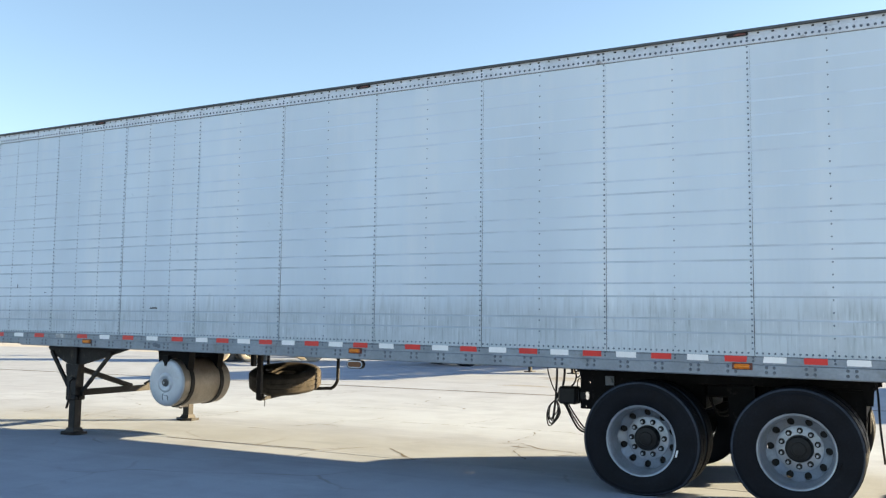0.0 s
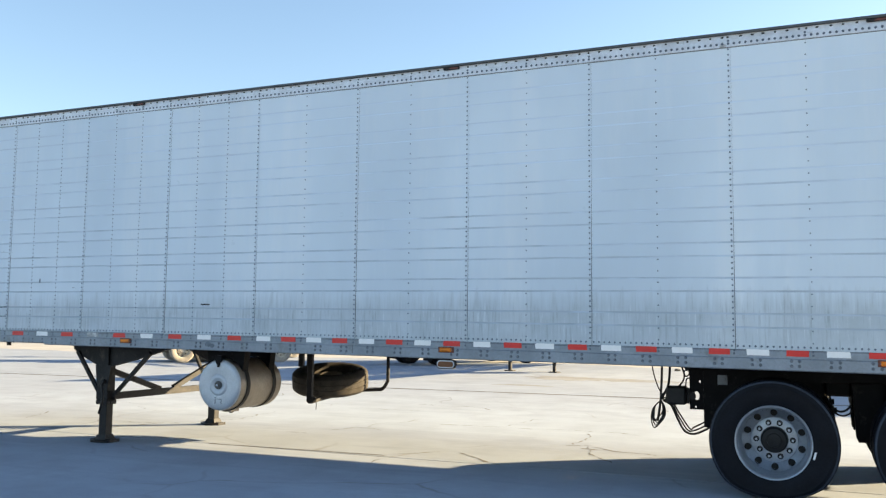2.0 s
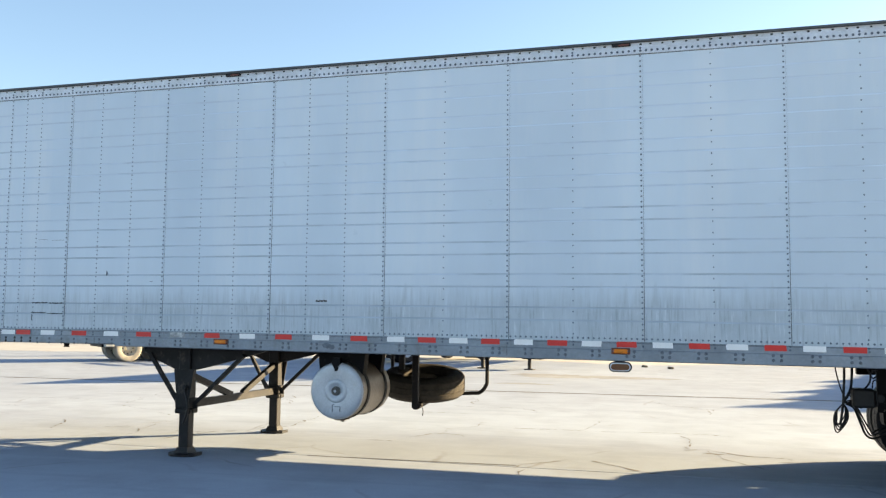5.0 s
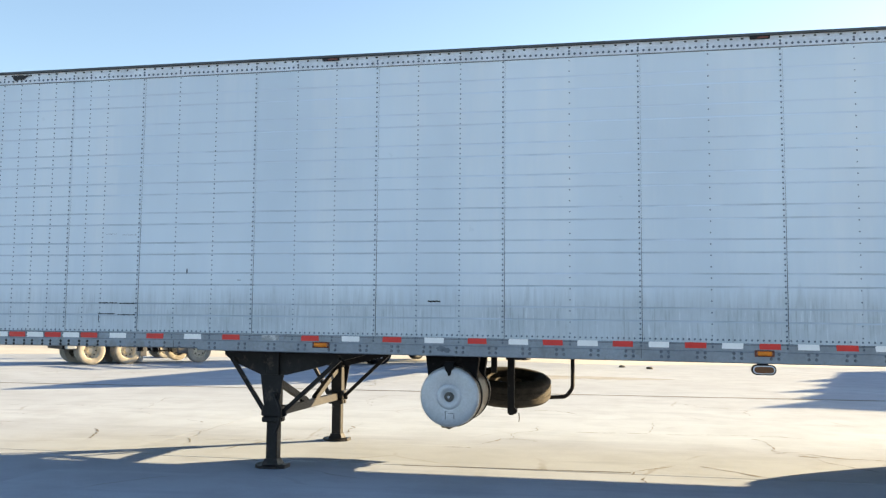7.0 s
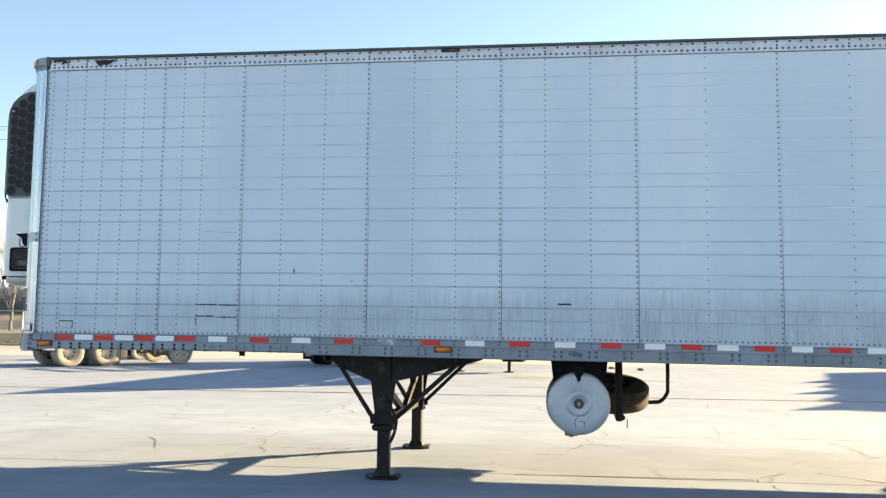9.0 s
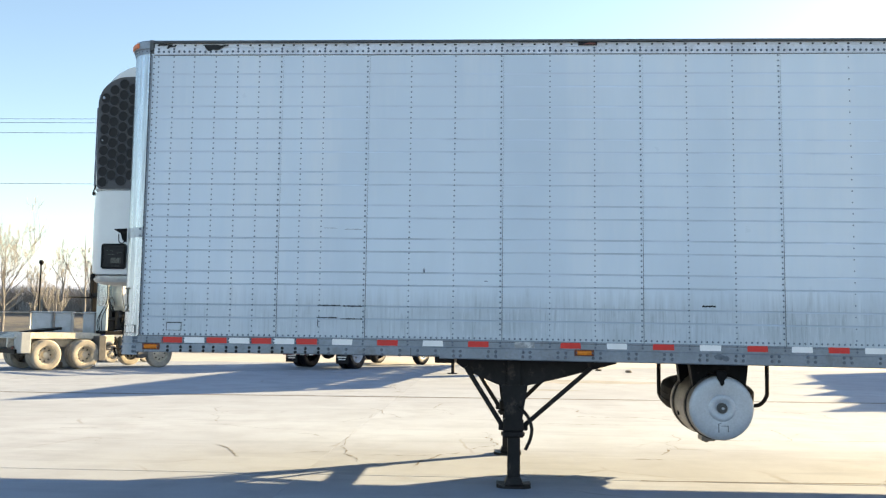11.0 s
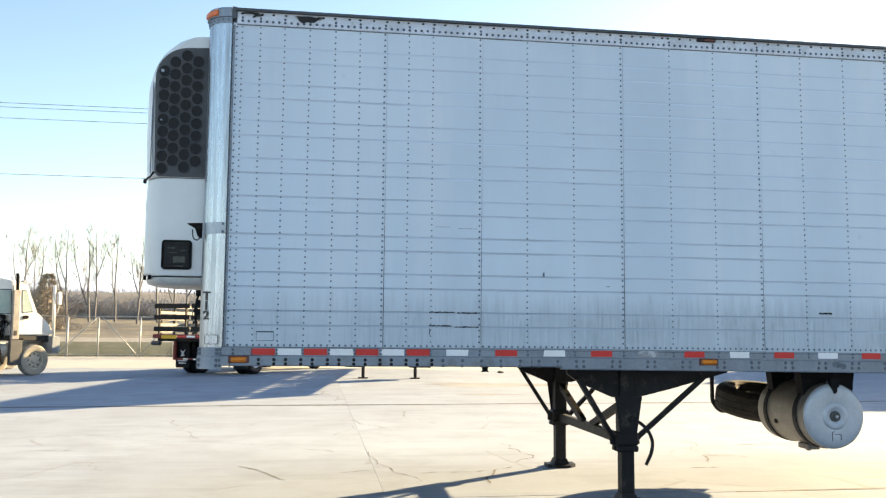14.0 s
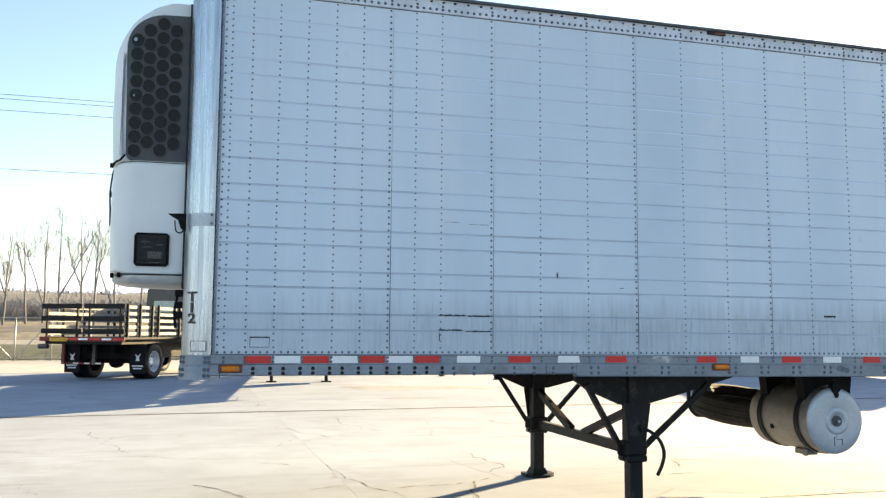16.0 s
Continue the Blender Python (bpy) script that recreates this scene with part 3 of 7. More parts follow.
for outline in (
        [(0.375, 3.823), (0.398, 3.808), (0.405, 3.790), (0.432, 3.768), (0.448, 3.771), (0.470, 3.781), (0.495, 3.776), (0.528, 3.779), (0.548, 3.793), (0.572, 3.809), (0.604, 3.822), (0.560, 3.826), (0.545, 3.820), (0.480, 3.827), (0.430, 3.824)],
        [(0.045, 3.792), (0.060, 3.790), (0.072, 3.803), (0.110, 3.806), (0.128, 3.812), (0.105, 3.820), (0.072, 3.823), (0.055, 3.812)],
        [(-0.03, 3.822), (0.02, 3.820), (0.09, 3.823), (0.10, 3.830), (0.03, 3.833), (-0.03, 3.832)]):
    bm = B()
    prism(bm, outline, "y", -0.0215, -0.0175)
    part("torn_black_tape", bm, M_SCUFF, top_rail, "torn scrap of black tape")

# bottom rail
bm = B()
for low, x0, x1 in ((Z_LOW + 0.02, -0.117, 2.549), (Z_LOW, 2.551, REAR)):    # the rail is deeper behind the landing gear
    prism(bm, [(-0.004, Z_FOOT + 0.006), (-0.010, Z_FOOT), (-0.010, Z_RAIL + 0.006), (-0.026, Z_RAIL), (-0.026, low + 0.008), (-0.018, low), (0.04, low), (0.04, low + 0.012), (0.006, low + 0.02), (0.006, Z_FOOT + 0.006)], "x", x0, x1)
rail = part("bottom_rail", bm, M_RAIL, trailer, "grey weathered aluminium bottom rail")
bm = B()
prism(bm, [(WIDTH + 0.01, Z_FOOT), (WIDTH + 0.02, Z_RAIL), (WIDTH + 0.02, Z_LOW), (WIDTH - 0.03, Z_LOW), (WIDTH - 0.03, Z_FOOT)], "x", FRONT + 0.2, REAR)
part("bottom_rail", bm, M_RAIL, trailer)
bm = B()
holes = B()
plugs = B()
x = 0.165
k = 0
# black domes carry the shade of the rail's paired holes
while x < 1.52:
    for z in (1.112, 1.080):
        dome(plugs, (x, -0.0262, z), 0.0138, 0.003, n=10)
    x += (0.115, 0.088)[k % 2]
    k += 1
while x < REAR - 0.2:
    gap = 0.155 if x < 2.6 else 0.30
    for dx in ((0.0,) if x < 2.6 else (0.0, 0.062)):
        for z in (1.110, 1.070):
            q = x + dx + random.uniform(-0.003, 0.003)
            dome(holes, (q, -0.0262, z), 0.0140, 0.002, n=8)
            dome(bm, (q, -0.0275, z), 0.0090, 0.008)
    x += gap
tagged(part("rail_bolts", bm, M_BOLT, rail, "grey steel bolt heads in groups"), kind="stuff")
tagged(part("rail_hole_shade", plugs, M_BLACK_AND_SHADE, rail, "black domes for the shade in paired rail holes"), kind="stuff")
tagged(part("rail_washer", holes, M_RIVET, rail, "dark round washers in pairs"), kind="stuff")
for x0, x1 in ((-0.055, -0.047), (2.30, 2.306), (6.70, 6.705)):
    bm = B()
    box(bm, x0, x1, -0.0275, -0.026, Z_LOW + 0.01, Z_RAIL - 0.004)
    part("rail_joint", bm, M_ROOF, rail)

# dark strips stand in for the shade in the rail's two seams
bm = B()
for z, y in ((Z_FOOT + 0.0030, -0.0112), (Z_RAIL + 0.0078, -0.0118)):
    box(bm, -0.117, REAR, y, -0.0100, z - 0.0022, z + 0.0022)
part("rail_seam_shade", bm, M_ROOF, rail, "dark strips for the seam shade above and below the taped band")
bm = B()
for c in COLUMNS + SEAMS[1:]:
    for z in (1.158, 1.186):
        dome(bm, (c + random.uniform(-0.002, 0.002), -0.0128, z), 0.0095, 0.005)
tagged(part("rail_rivets", bm, M_RIVET, rail, "dark rivets between the tapes"), kind="stuff")
bm = B()
prism(bm, [(1.905, 1.062), (1.955, 1.062), (1.950, 1.035), (1.960, 1.022), (1.900, 1.022), (1.912, 1.035)], "y", 0.0, 0.03)
part("rail_clip", bm, M_BLACK, rail, "small black clip under the rail")
bm = B()
rnd = random.Random(31)
for k, (cx, cz, hx, hz) in enumerate(((4.935, 1.098, 0.055, 0.027), (4.985, 1.085, 0.035, 0.022))):
    prism(bm, [(cx + hx * math.cos(w) * rnd.uniform(0.7, 1.1), cz + hz * math.sin(w) * rnd.uniform(0.7, 1.1)) for w in [2 * math.pi * i / 14 for i in range(14)]], "y", -0.0272 - 0.0006 * k, -0.0262)
part("spill_stain", bm, M_SPILL, rail, "dark dried fuel spill")
# reflective tape, each piece for itself
TAPE = [(0.104 + 0.1985 * k, "RWRWRWR"[k]) for k in range(7)]
TAPE += [(1.615 + 0.3952 * k, "WR"[k % 2]) for k in range(10)]
TAPE += [(5.545 + 0.3052 * k, "WR"[k % 2]) for k in range(27)]
for k, (x, hue) in enumerate(TAPE):
    bm = B()
    x1 = x + 0.184 - 0.01 * (x > 1.6)
    a, b, c, d = [random.uniform(-0.004, 0.004) for _ in range(4)]
    nick = random.choice((0.0, 0.0, 0.005, 0.010))
    prism(bm, [(x + a, 1.1475), (x1 + b, 1.1475), (x1 + c, 1.1965), (x + nick, 1.1970), (x + d, 1.1970 - nick)], "y", -0.0125, -0.0102)
    worn = k == 11
    part("reflective_tape", bm, M_RED if hue == "R" else M_DIRTY_T if worn else M_WHITE_T, rail, "red reflective tape" if hue == "R" else "worn dirty white reflective tape" if worn else "white reflective tape")

# amber side lamps
for x, w in ((-0.055, 0.145), (3.715, 0.155), (7.643, 0.15), (11.41, 0.15)):
    bm = B()
    box(bm, x - 0.006, x + w + 0.006, -0.034, -0.026, 1.085, 1.141, 0.004)
    lamp = part("side_lamp", bm, M_AMBER_D, trailer, "amber side marker lamp")
    bm = B()
    box(bm, x + 0.010, x + w - 0.010, -0.050, -0.034, 1.095, 1.131, 0.012)
    part("lens", bm, M_AMBER, lamp, "amber plastic lens")
    for dx in (0.012, w - 0.012):
        bm = B()
        dome(bm, (x + dx, -0.052, 1.113), 0.006, 0.002)
        part("screw", bm, M_RIVET, lamp)
bm = B()
pill = lambda cx, cz, hw, hh: [(cx + s * (hw - hh) + hh * math.cos(w), cz + hh * math.sin(w)) for s, w0 in ((1, -90), (-1, 90)) for w in [radians(w0 + 18 * i) for i in range(11)]]
prism(bm, pill(7.712, 0.976, 0.100, 0.044), "y", -0.020, 0.02)
lamp = part("turn_lamp", bm, M_HOSE, trailer, "oblong amber lamp in a rubber ring under the rail")
bm = B()
prism(bm, pill(7.712, 0.976, 0.089, 0.035), "y", -0.026, -0.0205)
part("bezel", bm, M_TOPRAIL, lamp, "bright metal bezel")
bm = B()
prism(bm, pill(7.712, 0.976, 0.079, 0.0265), "y", -0.034, -0.0265)
part("lens", bm, M_AMBER_K, lamp, "dark amber lens")
bm = B()
box(bm, 7.66, 7.75, -0.005, 0.015, 1.01, Z_LOW - 0.001)
part("bracket", bm, M_BLACK, lamp)

# rounded front corner with cap, band and lettering
def corner_ring(z, r, cx=-0.112, cy=0.192, n=12):
    arc = [(cx + 0 - r * math.sin(w), cy - r * math.cos(w), z) for w in [radians(90 * i / n) for i in range(n + 1)]]
    return arc + [(cx - r + 0.03, cy, z), (cx, cy - r + 0.03, z)]
bm = B()
rings(bm, [corner_ring(Z_LOW + 0.005, 0.192), corner_ring(3.755, 0.192)])
post = part("corner_post", bm, M_POST, trailer, "rounded bright aluminium front corner post")
bm = B()
rings(bm, [corner_ring(Z_LOW - 0.004, 0.200), corner_ring(1.202, 0.200)])
boot = part("corner_boot", bm, M_RAIL, post, "grey bolted rail corner")
bm = B()
rings(bm, [corner_ring(Z_LOW - 0.006, 0.2065), corner_ring(1.128, 0.2065), corner_ring(1.137, 0.2005)])
part("boot_lip", bm, M_RAIL, boot, "thicker lower band of the corner")
bm = B()
for w in (3, 11, 60, 72):
    for z in (1.066, 1.105, 1.155, 1.185):
        r = 0.2062 if z < 1.137 else 0.1998
        q = Vector((-0.112 - r * math.sin(radians(w)), 0.192 - r * math.cos(radians(w)), z))
        out = Vector((-math.sin(radians(w)), -math.cos(radians(w)), 0))
        cyl(bm, q, q + out * 0.004, 0.0135, 10)
        cyl(bm, q + out * 0.004, q + out * 0.009, 0.008, 8)
tagged(part("boot_bolt", bm, M_RIVET, boot, "dark bolt heads"), kind="stuff")
bm = B()
rings(bm, [corner_ring(2.075, 0.1955), corner_ring(2.165, 0.1955)])
part("post_band", bm, M_BAND, post, "riveted aluminium band")
bm = B()
rings(bm, [corner_ring(3.748, 0.198), corner_ring(3.790, 0.198), corner_ring(3.794, 0.212), corner_ring(3.855, 0.212), corner_ring(3.870, 0.200)])
cap = part("corner_cap", bm, M_RAIL, post, "grey cast corner cap")
bm = B()
for i in range(7):
    w = radians(8 + 12.5 * i)
    q = Vector((-0.112 - 0.1975 * math.sin(w), 0.192 - 0.1975 * math.cos(w), 3.772))
    cyl(bm, q, q + Vector((-math.sin(w), -math.cos(w), 0)) * 0.006, 0.008, 6)
for z in (1.06, 1.10, 2.09, 2.15):
    w = radians(6)
    q = Vector((-0.112 - 0.1975 * math.sin(w), 0.192 - 0.1975 * math.cos(w), z))
    cyl(bm, q, q + Vector((-math.sin(w), -math.cos(w), 0)) * 0.006, 0.010, 6)
tagged(part("post_rivets", bm, M_RIVET, post), kind="stuff")
bm = B()
rings(bm, [[(-0.112 - r * math.sin(w), 0.192 - r * math.cos(w), z) for w in [radians(30 + 9 * i) for i in range(6)]] + [(-0.112 - 0.20 * math.sin(w), 0.192 - 0.20 * math.cos(w), z) for w in (radians(75), radians(30))] for r, z in ((0.217, 3.803), (0.224, 3.810), (0.224, 3.843), (0.217, 3.851))], smooth=False)
part("corner_lamp", bm, M_CAPLAMP, post, "small amber corner lamp")
bm = B()
box(bm, -0.11, -0.075, -0.024, 0.0, 3.775, 3.872, 0.004)
part("cap_bracket", bm, M_ROOF, post)
bm = B()
for i, z in enumerate(np.arange(1.22, 3.72, 0.052)):
    dome(bm, (-0.072, -0.004, float(z)), 0.0075, 0.005)
tagged(part("edge_rivets", bm, M_RIVET, post), kind="stuff")
bm = B()
box(bm, -0.1065, -0.1015, -0.004, 0.004, 1.21, 3.748)
part("edge_seam", bm, M_ROOF, post, "dark sealed joint")
bm = B()
box(bm, -0.0985, -0.0855, -0.0060, 0.004, 1.21, 3.735, 0.002)
part("edge_bead", bm, M_RAIL, post, "grey rolled edge bead")
# small dark hook plate beside the band
bm = B()
prism(bm, [(-0.30, 2.165), (-0.42, 2.16), (-0.40, 2.145), (-0.355, 2.12), (-0.335, 2.06), (-0.30, 2.04)], "y", 0.10, 0.115)
part("hook_plate", bm, M_BLACK, post, "black folded hook plate")
bm = B()
tube(bm, bend([(-0.375, 0.108, 2.115), (-0.365, 0.10, 2.045), (-0.335, 0.10, 2.03), (-0.315, 0.105, 2.05)], 5), 0.005, 6)
part("hook_wire", bm, M_HOSE, post)
# lettering, stacked, on the turned face of the post
def letter(ch, z, size, parent, w):
    cu = bpy.data.curves.new("letter", "FONT")
    cu.body, cu.size, cu.extrude, cu.align_x = ch, size, 0.0012, "CENTER"
    cu.offset = 0.0024
    tmp = bpy.data.objects.new("letter_tmp", cu)
    scene.collection.objects.link(tmp)
    dg = bpy.context.evaluated_depsgraph_get()
    me = bpy.data.meshes.new_from_object(tmp.evaluated_get(dg))
    bpy.data.objects.remove(tmp)
    spot = Vector((-0.112 - 0.1960 * math.sin(w), 0.192 - 0.1960 * math.cos(w), z))
    me.transform(Matrix.Translation(spot) @ Matrix.Rotation(-w, 4, "Z") @ Matrix.Rotation(radians(90), 4, "X") @ Matrix.Diagonal((1.42, 1.0, 1.0, 1.0)))
    me.materials.clear()
    me.materials.append(M_PRINT)
    ob = new("letter", me)
    ob.parent = parent
    ob["label"] = "black stick-on character"
for ch, z in (("T", 1.562), ("1", 1.489), ("2", 1.416)):
    letter(ch, z, 0.094, post, radians(43))
bm = B()
box(bm, -0.052, 0.052, -0.0015, 0.0015, -0.031, 0.031)
LABEL_AT = Matrix.Translation((-0.112 - 0.196 * math.sin(radians(25)), 0.192 - 0.196 * math.cos(radians(25)), 1.262)) @ Matrix.Rotation(-radians(25), 4, "Z")
bmesh.ops.transform(bm, matrix=LABEL_AT, verts=bm.verts)
data_plate = part("data_plate", bm, M_POST, post, "thin framed metal plate")
bm = B()
for e in (-1, 1):
    box(bm, e * 0.055 - 0.002, e * 0.055 + 0.002, -0.003, 0.0, -0.034, 0.034)
    box(bm, -0.057, 0.057, -0.003, 0.0, e * 0.034 - 0.002, e * 0.034 + 0.002)
bmesh.ops.transform(bm, matrix=LABEL_AT, verts=bm.verts)
part("plate_frame", bm, M_ROOF, data_plate, "dark worn frame")
bm = B()
box(bm, 0.143, 0.271, -0.0075, -0.004, 1.257, 1.322)
plate = part("notice_plate", bm, M_PANEL, trailer, "small painted plate with a dark frame")
bm = B()
for a, b, c, d in ((0.140, 0.274, 1.319, 1.328), (0.140, 0.274, 1.255, 1.258), (0.141, 0.144, 1.2582, 1.3188), (0.270, 0.273, 1.2582, 1.3188)):
    box(bm, a, b, -0.0095, -0.0040, c, d)
part("plate_frame", bm, M_RUB, plate)
# scuffs on the sheet
def scuff(x0, x1, z, h, seed, material=None):
    rnd = random.Random(seed)
    bm = B()
    n = 16
    up = [(x0 + (x1 - x0) * i / n, z + h * rnd.uniform(0.2, 0.8) * (0.3 if i in (0, n) else 1)) for i in range(n + 1)]
    lo = [(x0 + (x1 - x0) * i / n, z - h * rnd.uniform(0.1, 0.6) * (0.3 if i in (0, n) else 1)) for i in range(n + 1)]
    prism(bm, up + lo[::-1], "y", -0.0052, -0.0030)
    part("scuff_mark", bm, material or M_SCUFF, trailer, "rubbed scuff on the sheet")
scuff(1.475, 1.68, 1.488, 0.013, 1, M_RUB)
scuff(1.70, 1.865, 1.484, 0.013, 2, M_RUB)
scuff(1.470, 1.66, 1.382, 0.011, 3, M_RUB)
scuff(1.68, 1.875, 1.374, 0.010, 4, M_RUB)
scuff(1.478, 1.484, 1.33, 0.05, 5, M_RUB)
scuff(4.800, 4.918, 1.524, 0.016, 6)
scuff(2.400, 2.414, 1.80, 0.045, 7, M_RIVET)
scuff(2.93, 2.965, 1.715, 0.006, 8, M_RIVET)
for x, z, w in ((1.52, 2.17, 0.12), (1.70, 2.16, 0.16)):
    scuff(x, x + w, z, 0.003, int(z * 100), M_RIVET)

# refrigeration unit on the front wall
unit = thing("refrigeration_unit", "white refrigeration unit with dark honeycomb grille on the trailer front", "refrigeration unit")
SIDE = 0.39


def unit_ring(z, xf, tuck=0.0, lift=0.0):
    """Plan of the unit at a height: flat sides that round off into the front."""
    d = xf + 0.306
    left = [(-0.306, SIDE + tuck), (-0.306 + d * 0.66, SIDE + tuck), (-0.306 + d * 0.80, SIDE + 0.04 + tuck), (-0.306 + d * 0.91, SIDE + 0.12 + tuck), (-0.306 + d * 0.975, SIDE + 0.25 + tuck), (xf, SIDE + 0.45 + tuck)]
    right = [(x, 2.60 - y) for x, y in left[::-1]]
    return [(x, y, z + lift * (y - SIDE) / 1.8) for x, y in left + right]


bm = B()
rings(bm, [unit_ring(z, x, t) for z, x, t in ((1.762, -0.78, 0.02), (1.766, -0.815, 0.005), (1.79, -0.838, 0.0), (2.10, -0.846, 0.0), (2.40, -0.845, 0.0), (2.548, -0.838, 0.0), (2.560, -0.825, 0.008))])
part("lower_housing", bm, M_REEF, unit, "white moulded door panel")
bm = B()
brow = [(3.30 + 0.455 * math.sin(w), -0.36 - 0.494 * math.cos(w) ** 0.75) for w in [radians(8 * i) for i in range(1, 11)]]
rings(bm, [unit_ring(z, x, t) for z, x, t in ((2.566, -0.832, 0.012), (2.58, -0.848, 0.003), (2.9, -0.860, 0.0), (3.30, -0.856, 0.0))] + [unit_ring(z, x, 0.01 * k / 10) for k, (z, x) in enumerate(brow)] + [unit_ring(3.758, -0.37, 0.03)])
part("upper_housing", bm, M_REEF, unit, "white moulded upper cowl with a rounded brow")
garc = [(-0.480 - 0.268 * math.cos(w), 3.385 + 0.262 * math.sin(w)) for w in [radians(5 + 80 * i / 8) for i in range(9)]]
bm = B()
prism(bm, [(-0.312, 2.572), (-0.705, 2.572), (-0.730, 2.60), (-0.747, 3.39)] + garc + [(-0.312, 3.655)], "y", SIDE - 0.006, SIDE + 0.03)
grille = part("grille", bm, M_GRILLE, unit, "dark grey-brown honeycomb grille")
col_x = [-0.675, -0.591, -0.5005, -0.4105]
for j, cx in enumerate(col_x):
    for i in range((9, 9, 10, 9)[j]):
        cz = (2.635, 2.702, 2.649, 2.702)[j] + (0.1009, 0.1024, 0.1031, 0.1039)[j] * i
        bm = B()
        ring = lambda r, y: [(cx + r * 0.97 * math.cos(2 * math.pi * q / 16), y, cz + r * 1.03 * math.sin(2 * math.pi * q / 16)) for q in range(16)]
        rings(bm, [ring(0.0520, SIDE - 0.0065), ring(0.0495, SIDE - 0.0125), ring(0.0475, SIDE - 0.0125), ring(0.0430, SIDE - 0.0068)], False, False)
        cell = part("grille_cell", bm, M_GRILLE, grille)
        # flat black disc: the shade inside the opening, put in as colour
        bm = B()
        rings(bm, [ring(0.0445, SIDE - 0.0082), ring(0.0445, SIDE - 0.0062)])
        part("grille_opening_shade", bm, M_BLACK_AND_SHADE, grille)
for cx, cz in ((-0.692, 3.445), (-0.690, 3.035)):
    bm = B()
    cyl(bm, (cx, SIDE - 0.007, cz), (cx, SIDE - 0.018, cz), 0.013 if cz > 3.2 else 0.007, 10)
    part("bright_plug", bm, M_RIM, grille, "small bright metal plug")
bm = B()
box(bm, -0.648, -0.412, SIDE - 0.012, SIDE + 0.001, 1.815, 2.052, 0.018)
win = part("control_window", bm, M_HOSE, unit, "dark framed control window")
bm = B()
box(bm, -0.628, -0.434, SIDE - 0.0155, SIDE - 0.0122, 1.850, 2.018, 0.004)
part("window_pane", bm, M_BLACK_AND_SHADE, win, "black glossy pane")
bm = B()
box(bm, -0.556, -0.462, SIDE - 0.0175, SIDE - 0.0156, 1.870, 1.920)
part("display", bm, M_GREENBOX, win, "dim grey-green display")
bm = B()
for z, x0, x1 in ((1.984, -0.60, -0.54), (1.966, -0.50, -0.45), (1.948, -0.585, -0.53), (1.838, -0.545, -0.475)):
    box(bm, x0, x1, SIDE - 0.0172, SIDE - 0.0156, z, z + 0.007)
part("print_bar", bm, M_GREENBOX, win, "worn print")
bm = B()
rings(bm, [unit_ring(z, x, t, h) for z, x, t, h in ((1.650, -0.46, 0.16, 0.10), (1.654, -0.60, 0.09, 0.10), (1.668, -0.73, 0.035, 0.08), (1.692, -0.800, 0.008, 0.05), (1.715, -0.818, 0.002, 0.03), (1.752, -0.818, 0.004, 0.0))])
part("base_tray", bm, M_TRAY, unit, "grey rounded base tray")
bm = B()
box(bm, -0.868, -0.84, 0.82, 0.86, 2.36, 2.40, 0.004)
part("latch", bm, M_BLACK, unit)
bm = B()
rings(bm, [unit_ring(2.5595, -0.81, 0.012), unit_ring(2.5665, -0.81, 0.012)])
part("gasket", bm, M_BLACK, unit, "black gasket line")
bm = B()
box(bm, -0.7735, -0.7705, 0.417, 0.46, 2.60, 3.36)
part("cover_joint", bm, M_TOPRAIL, unit, "thin grey joint of the front cover")
bm = B()
tube(bm, bend([(-0.838, 0.80, 2.56), (-0.850, 0.80, 2.48), (-0.858, 0.80, 2.38), (-0.853, 0.80, 2.26), (-0.850, 0.80, 2.14)], 5), 0.007, 6)
part("strap", bm, M_HOSE, unit, "black strap hanging on the front")
bm = B()
for z in (1.45, 1.52, 1.60):
    box(bm, -0.36, -0.306, 0.30, 0.36, z, z + 0.05, 0.006)
tube(bm, bend([(-0.34, 0.33, 1.62), (-0.36, 0.31, 1.50), (-0.35, 0.32, 1.38)], 5), 0.010, 6)
part("line_connector", bm, M_BLACK, unit, "black hose connectors")
# black strip added for the shade in the gap behind the unit
bm = B()
box(bm, -0.3195, -0.3010, SIDE - 0.045, SIDE + 0.05, 1.66, 3.735)
part("gap_shade_strip", bm, M_BLACK_AND_SHADE, unit, "dark strip for the shade in the gap along the front wall")
bm = B()
tube(bm, bend([(-0.825, SIDE + 0.16, 2.545), (-0.800, SIDE + 0.095, 2.567), (-0.770, SIDE + 0.045, 2.572), (-0.735, SIDE - 0.008, 2.60)], 5), 0.008, 6)
box(bm, -0.845, -0.822, SIDE + 0.16, SIDE + 0.19, 2.535, 2.57, 0.004)
part("cover_latch", bm, M_BLACK, unit, "black cover latch and its cable")
bm = B()
for x, y in ((-0.812, SIDE + 0.135), (-0.760, SIDE + 0.045)):
    box(bm, x, x + 0.024, y, y + 0.03, 1.735, 1.772, 0.004)
part("tray_clip", bm, M_BLACK, unit, "small black tray clips")
unit.parent = None

